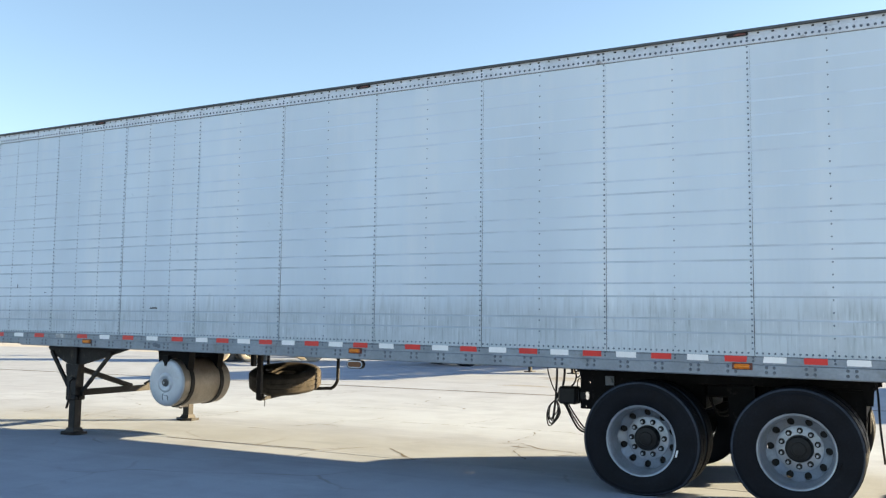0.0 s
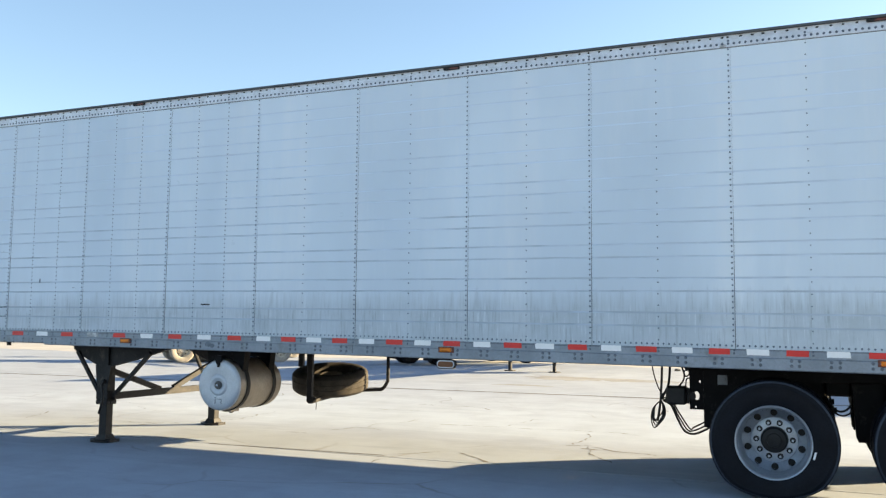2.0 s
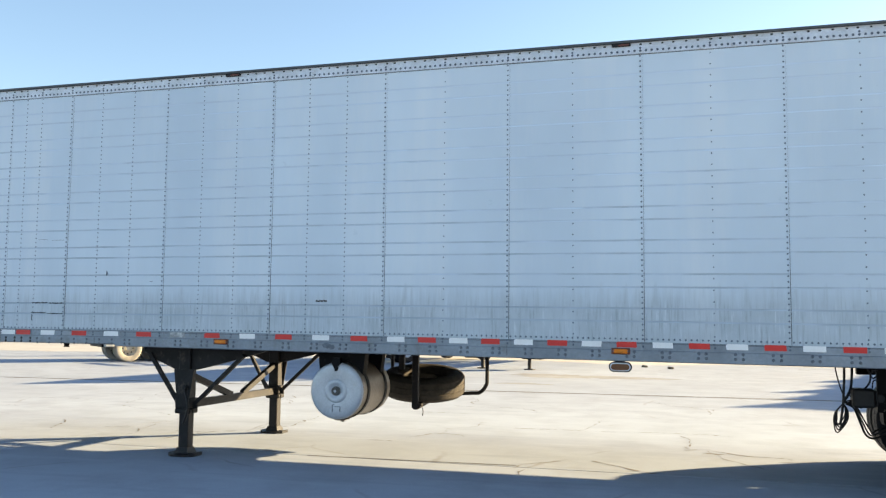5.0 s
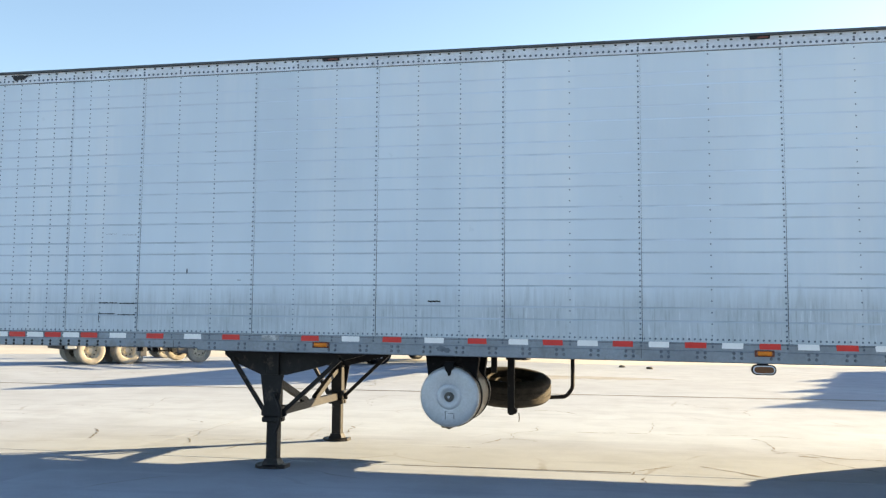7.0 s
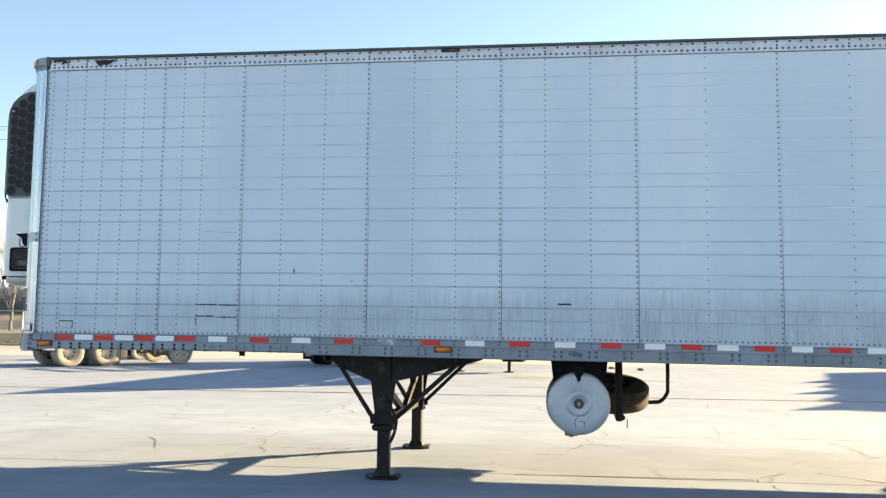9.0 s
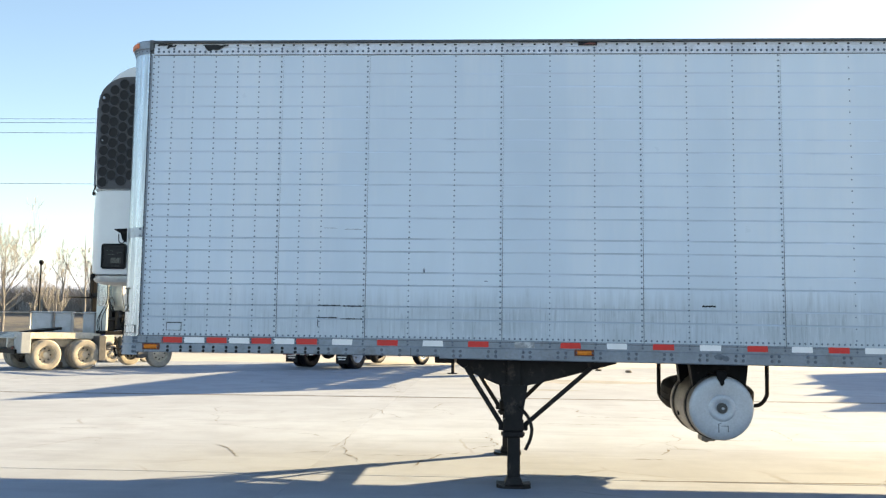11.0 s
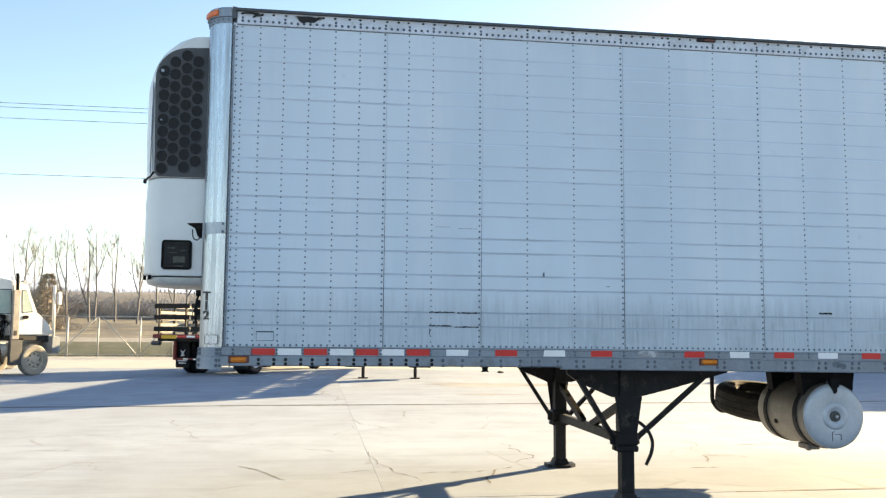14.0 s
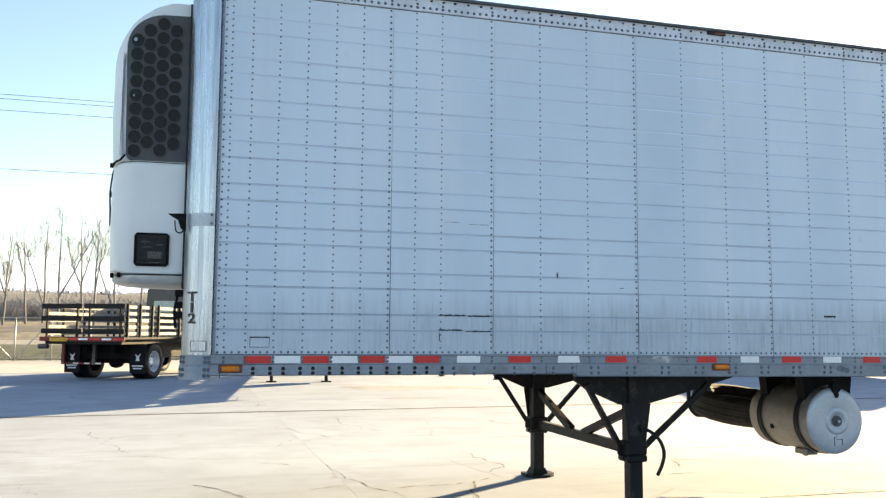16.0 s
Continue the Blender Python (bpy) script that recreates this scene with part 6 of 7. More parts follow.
# stake-bed truck seen from behind
stake = thing("stake_truck", "flatbed truck with dark stake racks and black mudflaps", "truck")
for s in (-1, 1):
    road_wheel(0.0, s * 1.08, stake, s, 0.49, 0.25, dual=True, tyre_mat=M_RUBBER, rim_mat=M_TOPRAIL)
    road_wheel(4.3, s * 0.95, stake, s, 0.49, 0.25, tyre_mat=M_RUBBER, rim_mat=M_TOPRAIL)
    bm = B()
    box(bm, -0.62, -0.60, s * 1.02 - 0.24, s * 1.02 + 0.24, 0.17, 0.98)
    flap = part("mudflap", bm, M_RUBBER, stake, "black mudflap with a pale emblem")
    # emblem as plain shapes, lettering as plain bars
    bm = B()
    prism(bm, [(s * 1.02 - 0.07, 0.52), (s * 1.02 - 0.03, 0.60), (s * 1.02 - 0.09, 0.72), (s * 1.02, 0.65), (s * 1.02 + 0.09, 0.72), (s * 1.02 + 0.03, 0.60), (s * 1.02 + 0.07, 0.52)], "x", -0.626, -0.6205)
    part("emblem", bm, M_TOPRAIL, flap, "pale emblem shape")
    for z, h in ((0.36, 0.17), (0.29, 0.13)):
        bm = B()
        box(bm, -0.626, -0.6205, s * 1.02 - h, s * 1.02 + h, z, z + 0.035)
        part("print_bar", bm, M_TOPRAIL, flap)
    bm = B()
    box(bm, -0.9, 5.4, s * 0.42 - 0.04, s * 0.42 + 0.04, 0.72, 0.98, 0.01)
    part("frame_rail", bm, M_BLACK, stake)
bm = B()
cyl(bm, (0, -0.75, 0.49), (0, 0.75, 0.49), 0.07, 12)
lathe(bm, [(0.05, -0.2), (0.19, -0.12), (0.21, 0.0), (0.19, 0.12), (0.05, 0.2)], (0, 0, 0.49), 16, "x")
part("rear_axle", bm, M_BLACK, stake, "dark axle with differential")
bm = B()
box(bm, -1.75, 3.25, -1.27, 1.27, 1.11, 1.17, 0.01)
box(bm, -1.70, 3.20, -1.15, 1.15, 0.98, 1.109, 0.01)
deck = part("deck", bm, M_STAKE, stake, "dark timber deck")
bm = B()
box(bm, -1.775, -1.752, -1.27, 1.27, 1.06, 1.18, 0.004)
part("tail_board", bm, M_TAILRED, stake, "dark red tail board")
for y in (-1.1, -0.40, 0.25):
    bm = B()
    box(bm, -1.783, -1.7755, y - 0.16, y + 0.16, 1.10, 1.145)
    part("marker_tape", bm, M_RED, stake, "red reflective marker")
for y in (-0.75, -0.05, 0.55):
    bm = B()
    box(bm, -1.783, -1.7755, y - 0.14, y + 0.14, 1.095, 1.145)
    part("marker_tape", bm, M_WHITE_T, stake, "white reflective marker")
bm = B()
box(bm, -1.800, -1.785, 0.42, 0.95, 1.055, 1.155, 0.006)
part("yellow_step", bm, M_YELLOW, stake, "yellow painted step")
bm = B()
box(bm, -0.72, -0.66, 0.02, 1.24, 0.41, 0.46, 0.004)
part("flap_bar", bm, M_TAILRED, stake, "dull red bar over the mudflap")
for y in (0.05, 0.40, 0.75):
    bm = B()
    box(bm, -0.727, -0.721, y, y + 0.17, 0.415, 0.455)
    part("marker_tape", bm, M_WHITE_T, stake, "white reflective marker")
for y in (0.28, 1.24):
    bm = B()
    box(bm, -0.74, -0.65, y - 0.05, y + 0.05, 0.40, 1.05, 0.006)
    part("bumper_post", bm, M_PLATE if y < 1 else M_TAILRED, stake, "upright post under the tail")
bm = B()
cyl(bm, (-1.70, 1.05, 0.92), (-1.70, 1.32, 0.92), 0.07, 12)
part("tail_winch", bm, M_PLATE, stake, "grey round winch at the tail corner")
def rack(parent, pts, boards, mat_board, mat_post, facing):
    """A removable stake rack from a to b: posts and boards."""
    (ax, ay), (bx, by) = pts
    way = Vector((bx - ax, by - ay, 0))
    ln = way.length
    way.normalize()
    off = Vector((-way.y, way.x, 0)) * 0.045 * facing
    for k in range(3 if ln > 1.6 else 2):
        q = Vector((ax, ay, 0)) + way * (0.15 + (ln - 0.3) * k / (2 if ln > 1.6 else 1))
        bm = B()
        beam(bm, q + Vector((0, 0, 1.171)), q + Vector((0, 0, 2.08)), 0.06, 0.045, way)
        part("stake_post", bm, mat_post, parent, "dark upright stake")
    for z in boards:
        bm = B()
        beam(bm, Vector((ax, ay, z)) + off, Vector((bx, by, z)) + off, 0.03, 0.135 if mat_board is mat_post else 0.085)
        part("rack_board", bm, mat_board, parent, "weathered rack board")
for a, b in ((-1.25, -0.03), (0.03, 1.25)):
    rack(stake, ((-1.7, a), (-1.7, b)), (1.33, 1.67, 2.00), M_STAKE, M_STAKE, 1)
# side racks get paler boards than the tail racks
for s in (-1, 1):
    for a, b in ((-1.65, -0.05), (0.0, 1.55), (1.6, 3.2)):
        rack(stake, ((a, s * 1.19), (b, s * 1.19)), (1.27, 1.45, 1.63, 1.81, 1.99), M_STAKE_W, M_STAKE, -s)
# cab coloured dark: its backlit shade is put into the material
bm = B()
box(bm, 3.45, 5.15, -1.05, 1.05, 0.75, 1.75, 0.08)
cabs = part("cab_body", bm, M_DARKCAB, stake, "truck cab, coloured dark for its backlit shade")
bm = B()
rings(bm, [[(3.46, -1.12, 1.75), (5.05, -1.12, 1.75), (5.05, 1.12, 1.75), (3.46, 1.12, 1.75)], [(3.5, -1.10, 2.68), (4.75, -1.10, 2.68), (4.75, 1.10, 2.68), (3.5, 1.10, 2.68)], [(3.6, -1.02, 2.76), (4.65, -1.02, 2.76), (4.65, 1.02, 2.76), (3.6, 1.02, 2.76)]], smooth=False)
part("cab_top", bm, M_DARKCAB, stake)
bm = B()
rings(bm, [[(3.462, -0.85, 1.95), (3.462, 0.85, 1.95), (3.478, 0.83, 2.32), (3.478, -0.83, 2.32)], [(3.452, -0.85, 1.95), (3.452, 0.85, 1.95), (3.468, 0.83, 2.32), (3.468, -0.83, 2.32)]], smooth=False)
part("rear_window", bm, M_PANE, cabs, "dusty opaque rear window, light through it as pale colour")
bm = B()
box(bm, 5.16, 6.2, -0.95, 0.95, 0.70, 1.55, 0.12)
part("hood", bm, M_WHITEP, stake)
bm = B()
box(bm, -0.50, 3.10, -0.78, 0.78, 0.55, 0.975, 0.02)
part("underbody", bm, M_BLACK, stake, "dark underbody")
stake.scale = (1.012, 1.03, 1.038)
placed(stake, -2.30, 21.615, 62.5)


# trailers with unseen bodies, built to cast the shadows across the yard
panel_trailer = thing("panel_trailer", "trailer on two thin legs, its unseen slatted side shaped for the shadow", "trailer")
L = 12.5
bm = B()
box(bm, 0, L, -1.30, -1.02, 1.02, 1.20, 0.01)
part("side_rail", bm, M_BLACK, panel_trailer, "dark side rail of the open frame")
bm = B()
box(bm, 0.0, L, -1.28, -1.25, 1.535, 3.10, 0.005)
part("side_wall", bm, M_GREYBOX, panel_trailer, "grey sheet side wall")
x = 0.0
for gap in (3.92, 4.78, 6.40, 7.22, 8.90, 10.5, L):    # low boards, their gaps set for light streaks in the shadow
    bm = B()
    box(bm, x, gap, -1.28, -1.25, 1.20, 1.460, 0.005)
    part("side_board", bm, M_GREYBOX, panel_trailer, "low grey board")
    x = gap + 0.17
for k in range(16):
    bm = B()
    box(bm, 0.02 + k * 0.82, 0.42 + k * 0.82, -1.32, -1.281, 1.20, 3.0)
    part("wall_post", bm, M_GREYBOX, panel_trailer)
for y in (-0.73, 0.79):
    bm = B()
    box(bm, 4.205, 4.295, y - 0.045, y + 0.045, 0.03, 1.02)
    leg = part("leg", bm, M_LEG, panel_trailer, "thin dark landing leg")
    bm = B()
    box(bm, 4.11, 4.39, y - 0.14, y + 0.14, 0.0, 0.03)
    part("foot", bm, M_LEG, leg)
    bm = B()
    box(bm, 4.0, 4.6, *((y - 0.08, y + 0.52) if y > 0 else (y - 0.46, y + 0.18)), 0.33, 0.90, 0.02)
    part("leg_box", bm, M_BLACK, leg, "dark box hung beside the leg")
for x in (0.02, 4.17, 8.2, 12.3):
    bm = B()
    box(bm, x, x + 0.16, -1.2, 1.25, 0.90, 1.015)
    part("crossbeam", bm, M_BLACK, panel_trailer)
placed(panel_trailer, 2.26, 14.56, 83)

# unseen trailer, added only for the ragged shadow it throws
unseen_box_trailer = thing("unseen_box_trailer", "unseen white box trailer added to cast a shadow over the yard", "trailer")
bm = B()
box(bm, 0, 13.5, -1.3, 1.3, 1.1, 3.9, 0.03)
part("box_body", bm, M_PANEL, unseen_box_trailer, "white box body")
for s in (-1, 1):
    bm = B()
    box(bm, 2.4, 2.55, s * 0.95 - 0.07, s * 0.95 + 0.07, 0.0, 1.1)
    part("leg", bm, M_BLACK, unseen_box_trailer)
for k, (y0, y1, z0, z1) in enumerate(((-0.9, -0.2, 2.0, 3.5), (0.1, 0.9, 1.6, 3.1))):
    bm = B()
    box(bm, -0.5, -0.001, y0, y1, z0, z1, 0.05)
    part("nose_box", bm, M_REEF, unseen_box_trailer)
# strips on the roof edge, added to give the shadow its teeth
for a, h in ((0.55, 0.34), (4.55, 0.36), (8.7, 0.32), (6.6, 0.12), (2.4, 0.14)):
    bm = B()
    prism(bm, [(a - 0.55, 3.902), (a + 1.0, 3.902), (a + 0.5, 3.93 + h * 0.35), (a, 3.902 + h)], "y", 1.24, 1.29)
    part("shadow_notch", bm, M_SCUFF, unseen_box_trailer, "upright strip added to notch the shadow's edge")
placed(unseen_box_trailer, 22.6, 16.4, 74.5)

# ---- fence, road, poles, trees and the wooded rise ----
FENCE_Y = 36.6
fence = thing("chain_fence", "galvanised chain-link fence with braced gate panels at the yard edge", "fence")
for k, x in enumerate([-75 + 3.2 * i for i in range(20)] + [-11.02, -9.62, -7.70, -6.2, -4.6] + [-1.4 + 3.2 * i for i in range(14)]):
    bm = B()
    cyl(bm, (x, FENCE_Y, G - 0.05), (x, FENCE_Y, 1.84), 0.035 if k % 4 else 0.05, 8)
    part("post", bm, M_GALV, fence)
for z in (0.02, 1.82):
    bm = B()
    cyl(bm, (-75, FENCE_Y, z), (45, FENCE_Y, z), 0.026, 8)
    part("rail", bm, M_GALV, fence)
for x, up, wd in ((-11.45, 1, 1.8), (-9.45, -1, 1.6), (-7.65, 1, 1.5), (-6.1, -1, 1.5), (-17.4, 1, 3.2), (-33.4, -1, 3.2)):
    bm = B()
    cyl(bm, (x, FENCE_Y - 0.03, 0.04 if up > 0 else 1.80), (x + wd, FENCE_Y - 0.03, 1.80 if up > 0 else 0.04), 0.028, 8)
    part("brace", bm, M_GALV, fence)
bm = B()
for k in range(560):
    x = -45 + k * 0.11
    for d in (-1, 1):
        a, b = Vector((x, FENCE_Y + 0.02 * d, 0.13)), Vector((x + d * 1.76, FENCE_Y + 0.02 * d, 1.89))
        rings(bm, [[p + Vector(q) for q in ((-0.0022, 0, 0), (0.0022, 0, 0), (0, 0.003, 0))] for p in (a, b)], smooth=False)
tagged(part("wire_mesh", bm, M_WIRE, fence, "thin woven wire"), kind="stuff")

LAND = ((37.3, -0.105), (41, 0.0), (47, 0.33), (50, 0.40), (63, 0.50), (66, 0.56), (80, 1.40), (96, 2.40), (113, 2.75))


def land_z(y):
    """Height of the land that climbs gently beyond the fence."""
    for (y0, z0), (y1, z1) in zip(LAND, LAND[1:]):
        if y <= y1:
            return z0 + (z1 - z0) * max(0.0, (y - y0) / (y1 - y0))
    return LAND[-1][1]


def land_strip(name, y0, y1, material, label, category, lift=0.0, rough=0.08):
    bm = B()
    ys = [y0 + (y1 - y0) * j / 8 for j in range(9)]
    rows = [[bm.verts.new((x, y, land_z(y) + lift + rough * noise.noise(Vector((x * 0.25, y * 0.25, 0))) * (0 < j < 8))) for j, y in enumerate(ys)] for x in range(-320, 241, 4)]
    for r, q in zip(rows, rows[1:]):
        for j in range(8):
            bm.faces.new((r[j], q[j], q[j + 1], r[j + 1])).smooth = True
    solid(name, bm, material, label, category, kind="structure")


land_strip("verge", 37.3, 50.0, M_BANK, "rough green and straw verge rising from the fence", "verge")
land_strip("road", 50.0, 63.0, M_ROAD, "grey asphalt road beyond the fence", "road", 0.0, 0.0)
land_strip("field", 63.0, 113.0, M_FIELD, "pale straw-coloured winter field", "field", 0.0, 0.25)
bm = B()
for k in range(9000):
    x, y = random.uniform(-40, 4), FENCE_Y + 0.1 + abs(random.gauss(0, 0.9)) * (1 if k % 3 else 6)
    h = random.uniform(0.06, 0.26)
    a = random.uniform(0, 6.28)
    c = Vector((x, y, land_z(y) - 0.03))
    base = [c + Vector((0.014 * math.cos(a + q), 0.014 * math.sin(a + q), 0)) for q in (0, 2.1, 4.2)]
    tip = c + Vector((random.uniform(-0.15, 0.15), random.uniform(-0.1, 0.1), h))
    vs = [bm.verts.new(p) for p in base + [tip]]
    for i in range(3):
        bm.faces.new((vs[i], vs[(i + 1) % 3], vs[3]))
solid("verge_grass", bm, M_WEED, "dry and green tufts of grass along the fence", "grass", kind="stuff")

lampp = thing("street_lamp", "thin dark lamp post with a round head", "street lamp")
bm = B()
cyl(bm, (0, 0, 0), (0, 0, 3.60), 0.045, 10, 0.030)
part("pole", bm, M_BLACK, lampp, "dark pole")
bm = B()
lathe(bm, [(0.035, 3.58), (0.07, 3.62), (0.090, 3.68), (0.075, 3.74), (0.03, 3.77)], (0, 0, 0), 14, "z")
part("head", bm, M_BLACK, lampp, "dark round lamp head")
bm = B()
cyl(bm, (0, 0, 0), (0, 0, 0.12), 0.12, 10)
part("base", bm, M_BLACK, lampp)
lampp.location = (-13.97, 24.74, G)

# overhead wires between two poles that stand out of view
line = thing("power_line", "thin overhead wires between wooden poles", "power line")
for x in (-110, 95):
    bm = B()
    cyl(bm, (x, 60, G), (x, 60, 18.6), 0.16, 10, 0.12)
    pole = part("pole", bm, M_BARK, line, "wooden pole")
    bm = B()
    box(bm, x - 0.08, x + 0.08, 58.9, 61.1, 17.3, 17.5)
    part("crossarm", bm, M_BARK, pole)
for y, z in ((60.0, 17.72), (60.9, 17.62), (59.2, 16.40), (60.0, 12.42)):
    bm = B()
    tube(bm, [(x, y, z + 0.00003 * (x + 8) ** 2 - 0.02) for x in range(-110, 96, 5)], 0.016, 5)
    part("wire", bm, M_HOSE, line, "thin black wire")


def bare_tree(x, y, height, seed, spread=0.42, limbs=13, name="tree", lean=0.0, low=0.25, r0=None):
    """A leafless tree: tapered bent trunk, limbs that fork twice and fine twigs."""
    rnd = random.Random(seed)
    tree = thing(name, "tall leafless tree with thin bare branches", "tree", "bare trees")
    bm = B()
    r0 = r0 or height * 0.013
    pts, p = [], Vector((0, 0, 0))
    n = 12
    drift = Vector((rnd.uniform(-1, 1), rnd.uniform(-1, 1), 0)) * 0.03 * height / n
    for k in range(n + 1):
        pts.append(p.copy())
        p = p + Vector((lean * height / n, 0, height / n)) + drift + Vector((rnd.uniform(-1, 1), rnd.uniform(-1, 1), 0)) * 0.006 * height
    radii = [r0 * (1 - 0.92 * k / n) + 0.01 for k in range(n + 1)]
    tube(bm, pts, radii, 7)
    # one or two more leaders fork off low and climb beside the first
    leaders = [(pts, radii)]
    for j in range(rnd.choice((1, 1, 2, 2, 3))):
        i = rnd.randint(2, 6)
        q, a = pts[i].copy(), rnd.uniform(0, 2 * math.pi)
        w = Vector((math.cos(a) * 0.55, math.sin(a) * 0.55, 1.0)).normalized()
        more = [q.copy()]
        for k in range(n - i - 1):
            w = (w + Vector((rnd.uniform(-1, 1), rnd.uniform(-1, 1), 0.35)) * 0.10).normalized()
            q = q + w * height / n * rnd.uniform(0.8, 1.05)
            more.append(q.copy())
        rad = [radii[i] * 0.75 * (1 - 0.9 * k / len(more)) + 0.008 for k in range(len(more))]
        tube(bm, more, rad, 6)
        leaders.append((more, rad))
    trunk = part("trunk", bm, M_BARK, tree, "bare grey-brown trunk")
    bm = B()
    def shoot(at, way, ln, r, depth):
        q, w = at.copy(), way.copy()
        line_pts = [q.copy()]
        m = 5
        for k in range(m):
            w = (w + Vector((rnd.uniform(-1, 1), rnd.uniform(-1, 1), rnd.uniform(-0.2, 0.9))) * 0.24).normalized()
            q = q + w * ln / m
            line_pts.append(q.copy())
        tube(bm, line_pts, [max(0.0085, r * (1 - 0.85 * k / m)) for k in range(m + 1)], 4 if depth > 1 else 3)
        if depth:
            for j in range(4 if depth == 1 else 3):
                k = rnd.randint(1, m)
                side = Vector((rnd.uniform(-1, 1), rnd.uniform(-1, 1), rnd.uniform(0.2, 1.0))).normalized()
                shoot(line_pts[k], (w * 0.7 + side * 0.6).normalized(), ln * rnd.uniform(0.35, 0.65), r * 0.55, depth - 1)
    for stem, rad in leaders:
        for k in range(max(4, limbs // (len(leaders) + 1))):
            h = low + (0.97 - low) * rnd.random() if stem is pts else 0.15 + 0.8 * rnd.random()
            i = min(len(stem) - 2, int(h * (len(stem) - 1)))
            at = stem[i].lerp(stem[i + 1], h * (len(stem) - 1) - i)
            a = rnd.uniform(0, 2 * math.pi)
            way = Vector((math.cos(a), math.sin(a), rnd.uniform(0.7, 1.9))).normalized()
            shoot(at, way, height * spread * (1.0 - h * 0.65) * rnd.uniform(0.45, 1.0), max(0.016, rad[i] * 0.42), 3)
    tagged(part("crown", bm, M_TWIG, tree, "fine bare branches"), kind="stuff")
    tree.location = (x, y, land_z(y) - 0.05)
    return tree


TREES = [(-16.9, 10.2), (-15.3, 10.6), (-14.1, 11.6), (-12.3, 12.8), (-10.4, 12.0), (-9.0, 12.0), (-7.4, 11.0), (-19.9, 11.0), (-21.2, 10.8), (-22.2, 11.2), (-23.6, 11.0), (-26.8, 10.4), (-29.2, 11.4), (-32.0, 12.3), (-35.6, 9.4), (-38.6, 10.0), (-40.4, 11.0), (-44.0, 9.0), (-2.5, 11.0), (-5.0, 12.0)]
for k, (x, h) in enumerate(TREES):
    bare_tree(x, 85 + (k * 7 % 5) - 2, h - 1.7, 40 + k, 0.36 if h > 9.5 else 0.45, 26, lean=random.uniform(-0.06, 0.06), low=0.28, r0=0.12)
bare_tree(-35.3, 60, 6.8, 91, 0.95, 46, low=0.12, r0=0.13)
bare_tree(-38.6, 58, 6.6, 92, 0.80, 36, low=0.10, r0=0.13)
bare_tree(-33.8, 62, 5.2, 93, 0.50, 30, low=0.08, r0=0.10)
bare_tree(-31.5, 61, 4.6, 94, 0.55, 30, low=0.08, r0=0.09)


def evergreen(x, y, height, seed):
    """A ragged rust-brown conifer: drooping sprays of many small blades in tiers."""
    rnd = random.Random(seed)
    tree = thing("evergreen_tree", "ragged rust-brown evergreen among bare brush", "tree")
    bm = B()
    cyl(bm, (0, 0, 0), (0, 0, height * 0.95), 0.11, 8, 0.02)
    part("trunk", bm, M_BARK, tree)
    bm = B()
    for k in range(4600):
        h = rnd.uniform(0.05, 1.0) ** 1.3
        a = rnd.uniform(0, 6.28)
        lobe = 0.75 + 0.25 * math.sin(3 * a + 9 * h) + 0.15 * math.sin(7 * a)
        r = ((1 - h) ** 0.6 * height * 0.46 * lobe + 0.08) * rnd.uniform(0.25, 1.1) ** 0.8
        c = Vector((r * math.cos(a), r * math.sin(a), h * height))
        out = Vector((math.cos(a + rnd.uniform(-0.8, 0.8)), math.sin(a + rnd.uniform(-0.8, 0.8)), rnd.uniform(-0.2, 0.9))) * rnd.uniform(0.15, 0.42)
        side = Vector((-math.sin(a), math.cos(a), 0)) * 0.017
        vs = [bm.verts.new(q) for q in (c - side, c + side, c + out, c + Vector((0, 0, 0.05)))]
        for i, j, q in ((0, 1, 2), (1, 3, 2), (3, 0, 2)):
            bm.faces.new((vs[i], vs[j], vs[q]))
    part("crown", bm, M_PINE, tree, "dry rust-brown sprays")
    tree.location = (x, y, land_z(y) - 0.05)


evergreen(-22.2, 72, 4.9, 5)

# leafless brush along the far side of the road
bm = B()
rnd = random.Random(77)
for k in range(1500):
    x, y = rnd.uniform(-75, 6), rnd.uniform(94, 112)
    if k % 5 < 3:
        x = rnd.uniform(-66, -30)
    c = Vector((x, y, land_z(y) - 0.1))
    hgt = rnd.uniform(1.6, 4.2) if x < -27 else rnd.uniform(1.0, 2.9)
    for j in range(30):
        a = rnd.uniform(0, 6.28)
        w = Vector((math.cos(a) * 0.8, math.sin(a) * 0.8, rnd.uniform(0.5, 1.1))) * hgt * rnd.uniform(0.5, 1.0)
        foot = c + Vector((rnd.uniform(-0.4, 0.4), rnd.uniform(-0.4, 0.4), 0))
        mid = foot + w * 0.5 + Vector((rnd.uniform(-0.3, 0.3), rnd.uniform(-0.3, 0.3), 0.2 * hgt))
        rings(bm, [[p + Vector(q) * e for q in ((-1, 0, 0), (1, 0, 0), (0, 1, 0))] for p, e in ((foot, 0.040), (mid, 0.030), (foot + w, 0.012))], False, False, smooth=False)
solid("brush", bm, M_BRUSH, "tangled leafless brush along the road", "brush", kind="stuff")

# the wooded rise on the skyline
bm = B()
cols = 120
grid = []
for i in range(cols + 1):
    x = -330 + 560 * i / cols
    top = 7.6 + 1.3 * noise.noise(Vector((x * 0.013, 3.1, 0))) + 0.5 * noise.noise(Vector((x * 0.09, 1.1, 0)))
    if x < -48:
        top -= min(3.0, (-48 - x) * 0.05)
    grid.append([bm.verts.new((x, y, 2.70 + (top - 2.6) * f + 0.35 * noise.noise(Vector((x * 0.2, y * 0.2, 0))) * (f > 0))) for y, f in ((112, 0), (122, 0.30), (134, 0.62), (146, 0.88), (158, 1.0), (190, 1.02))])
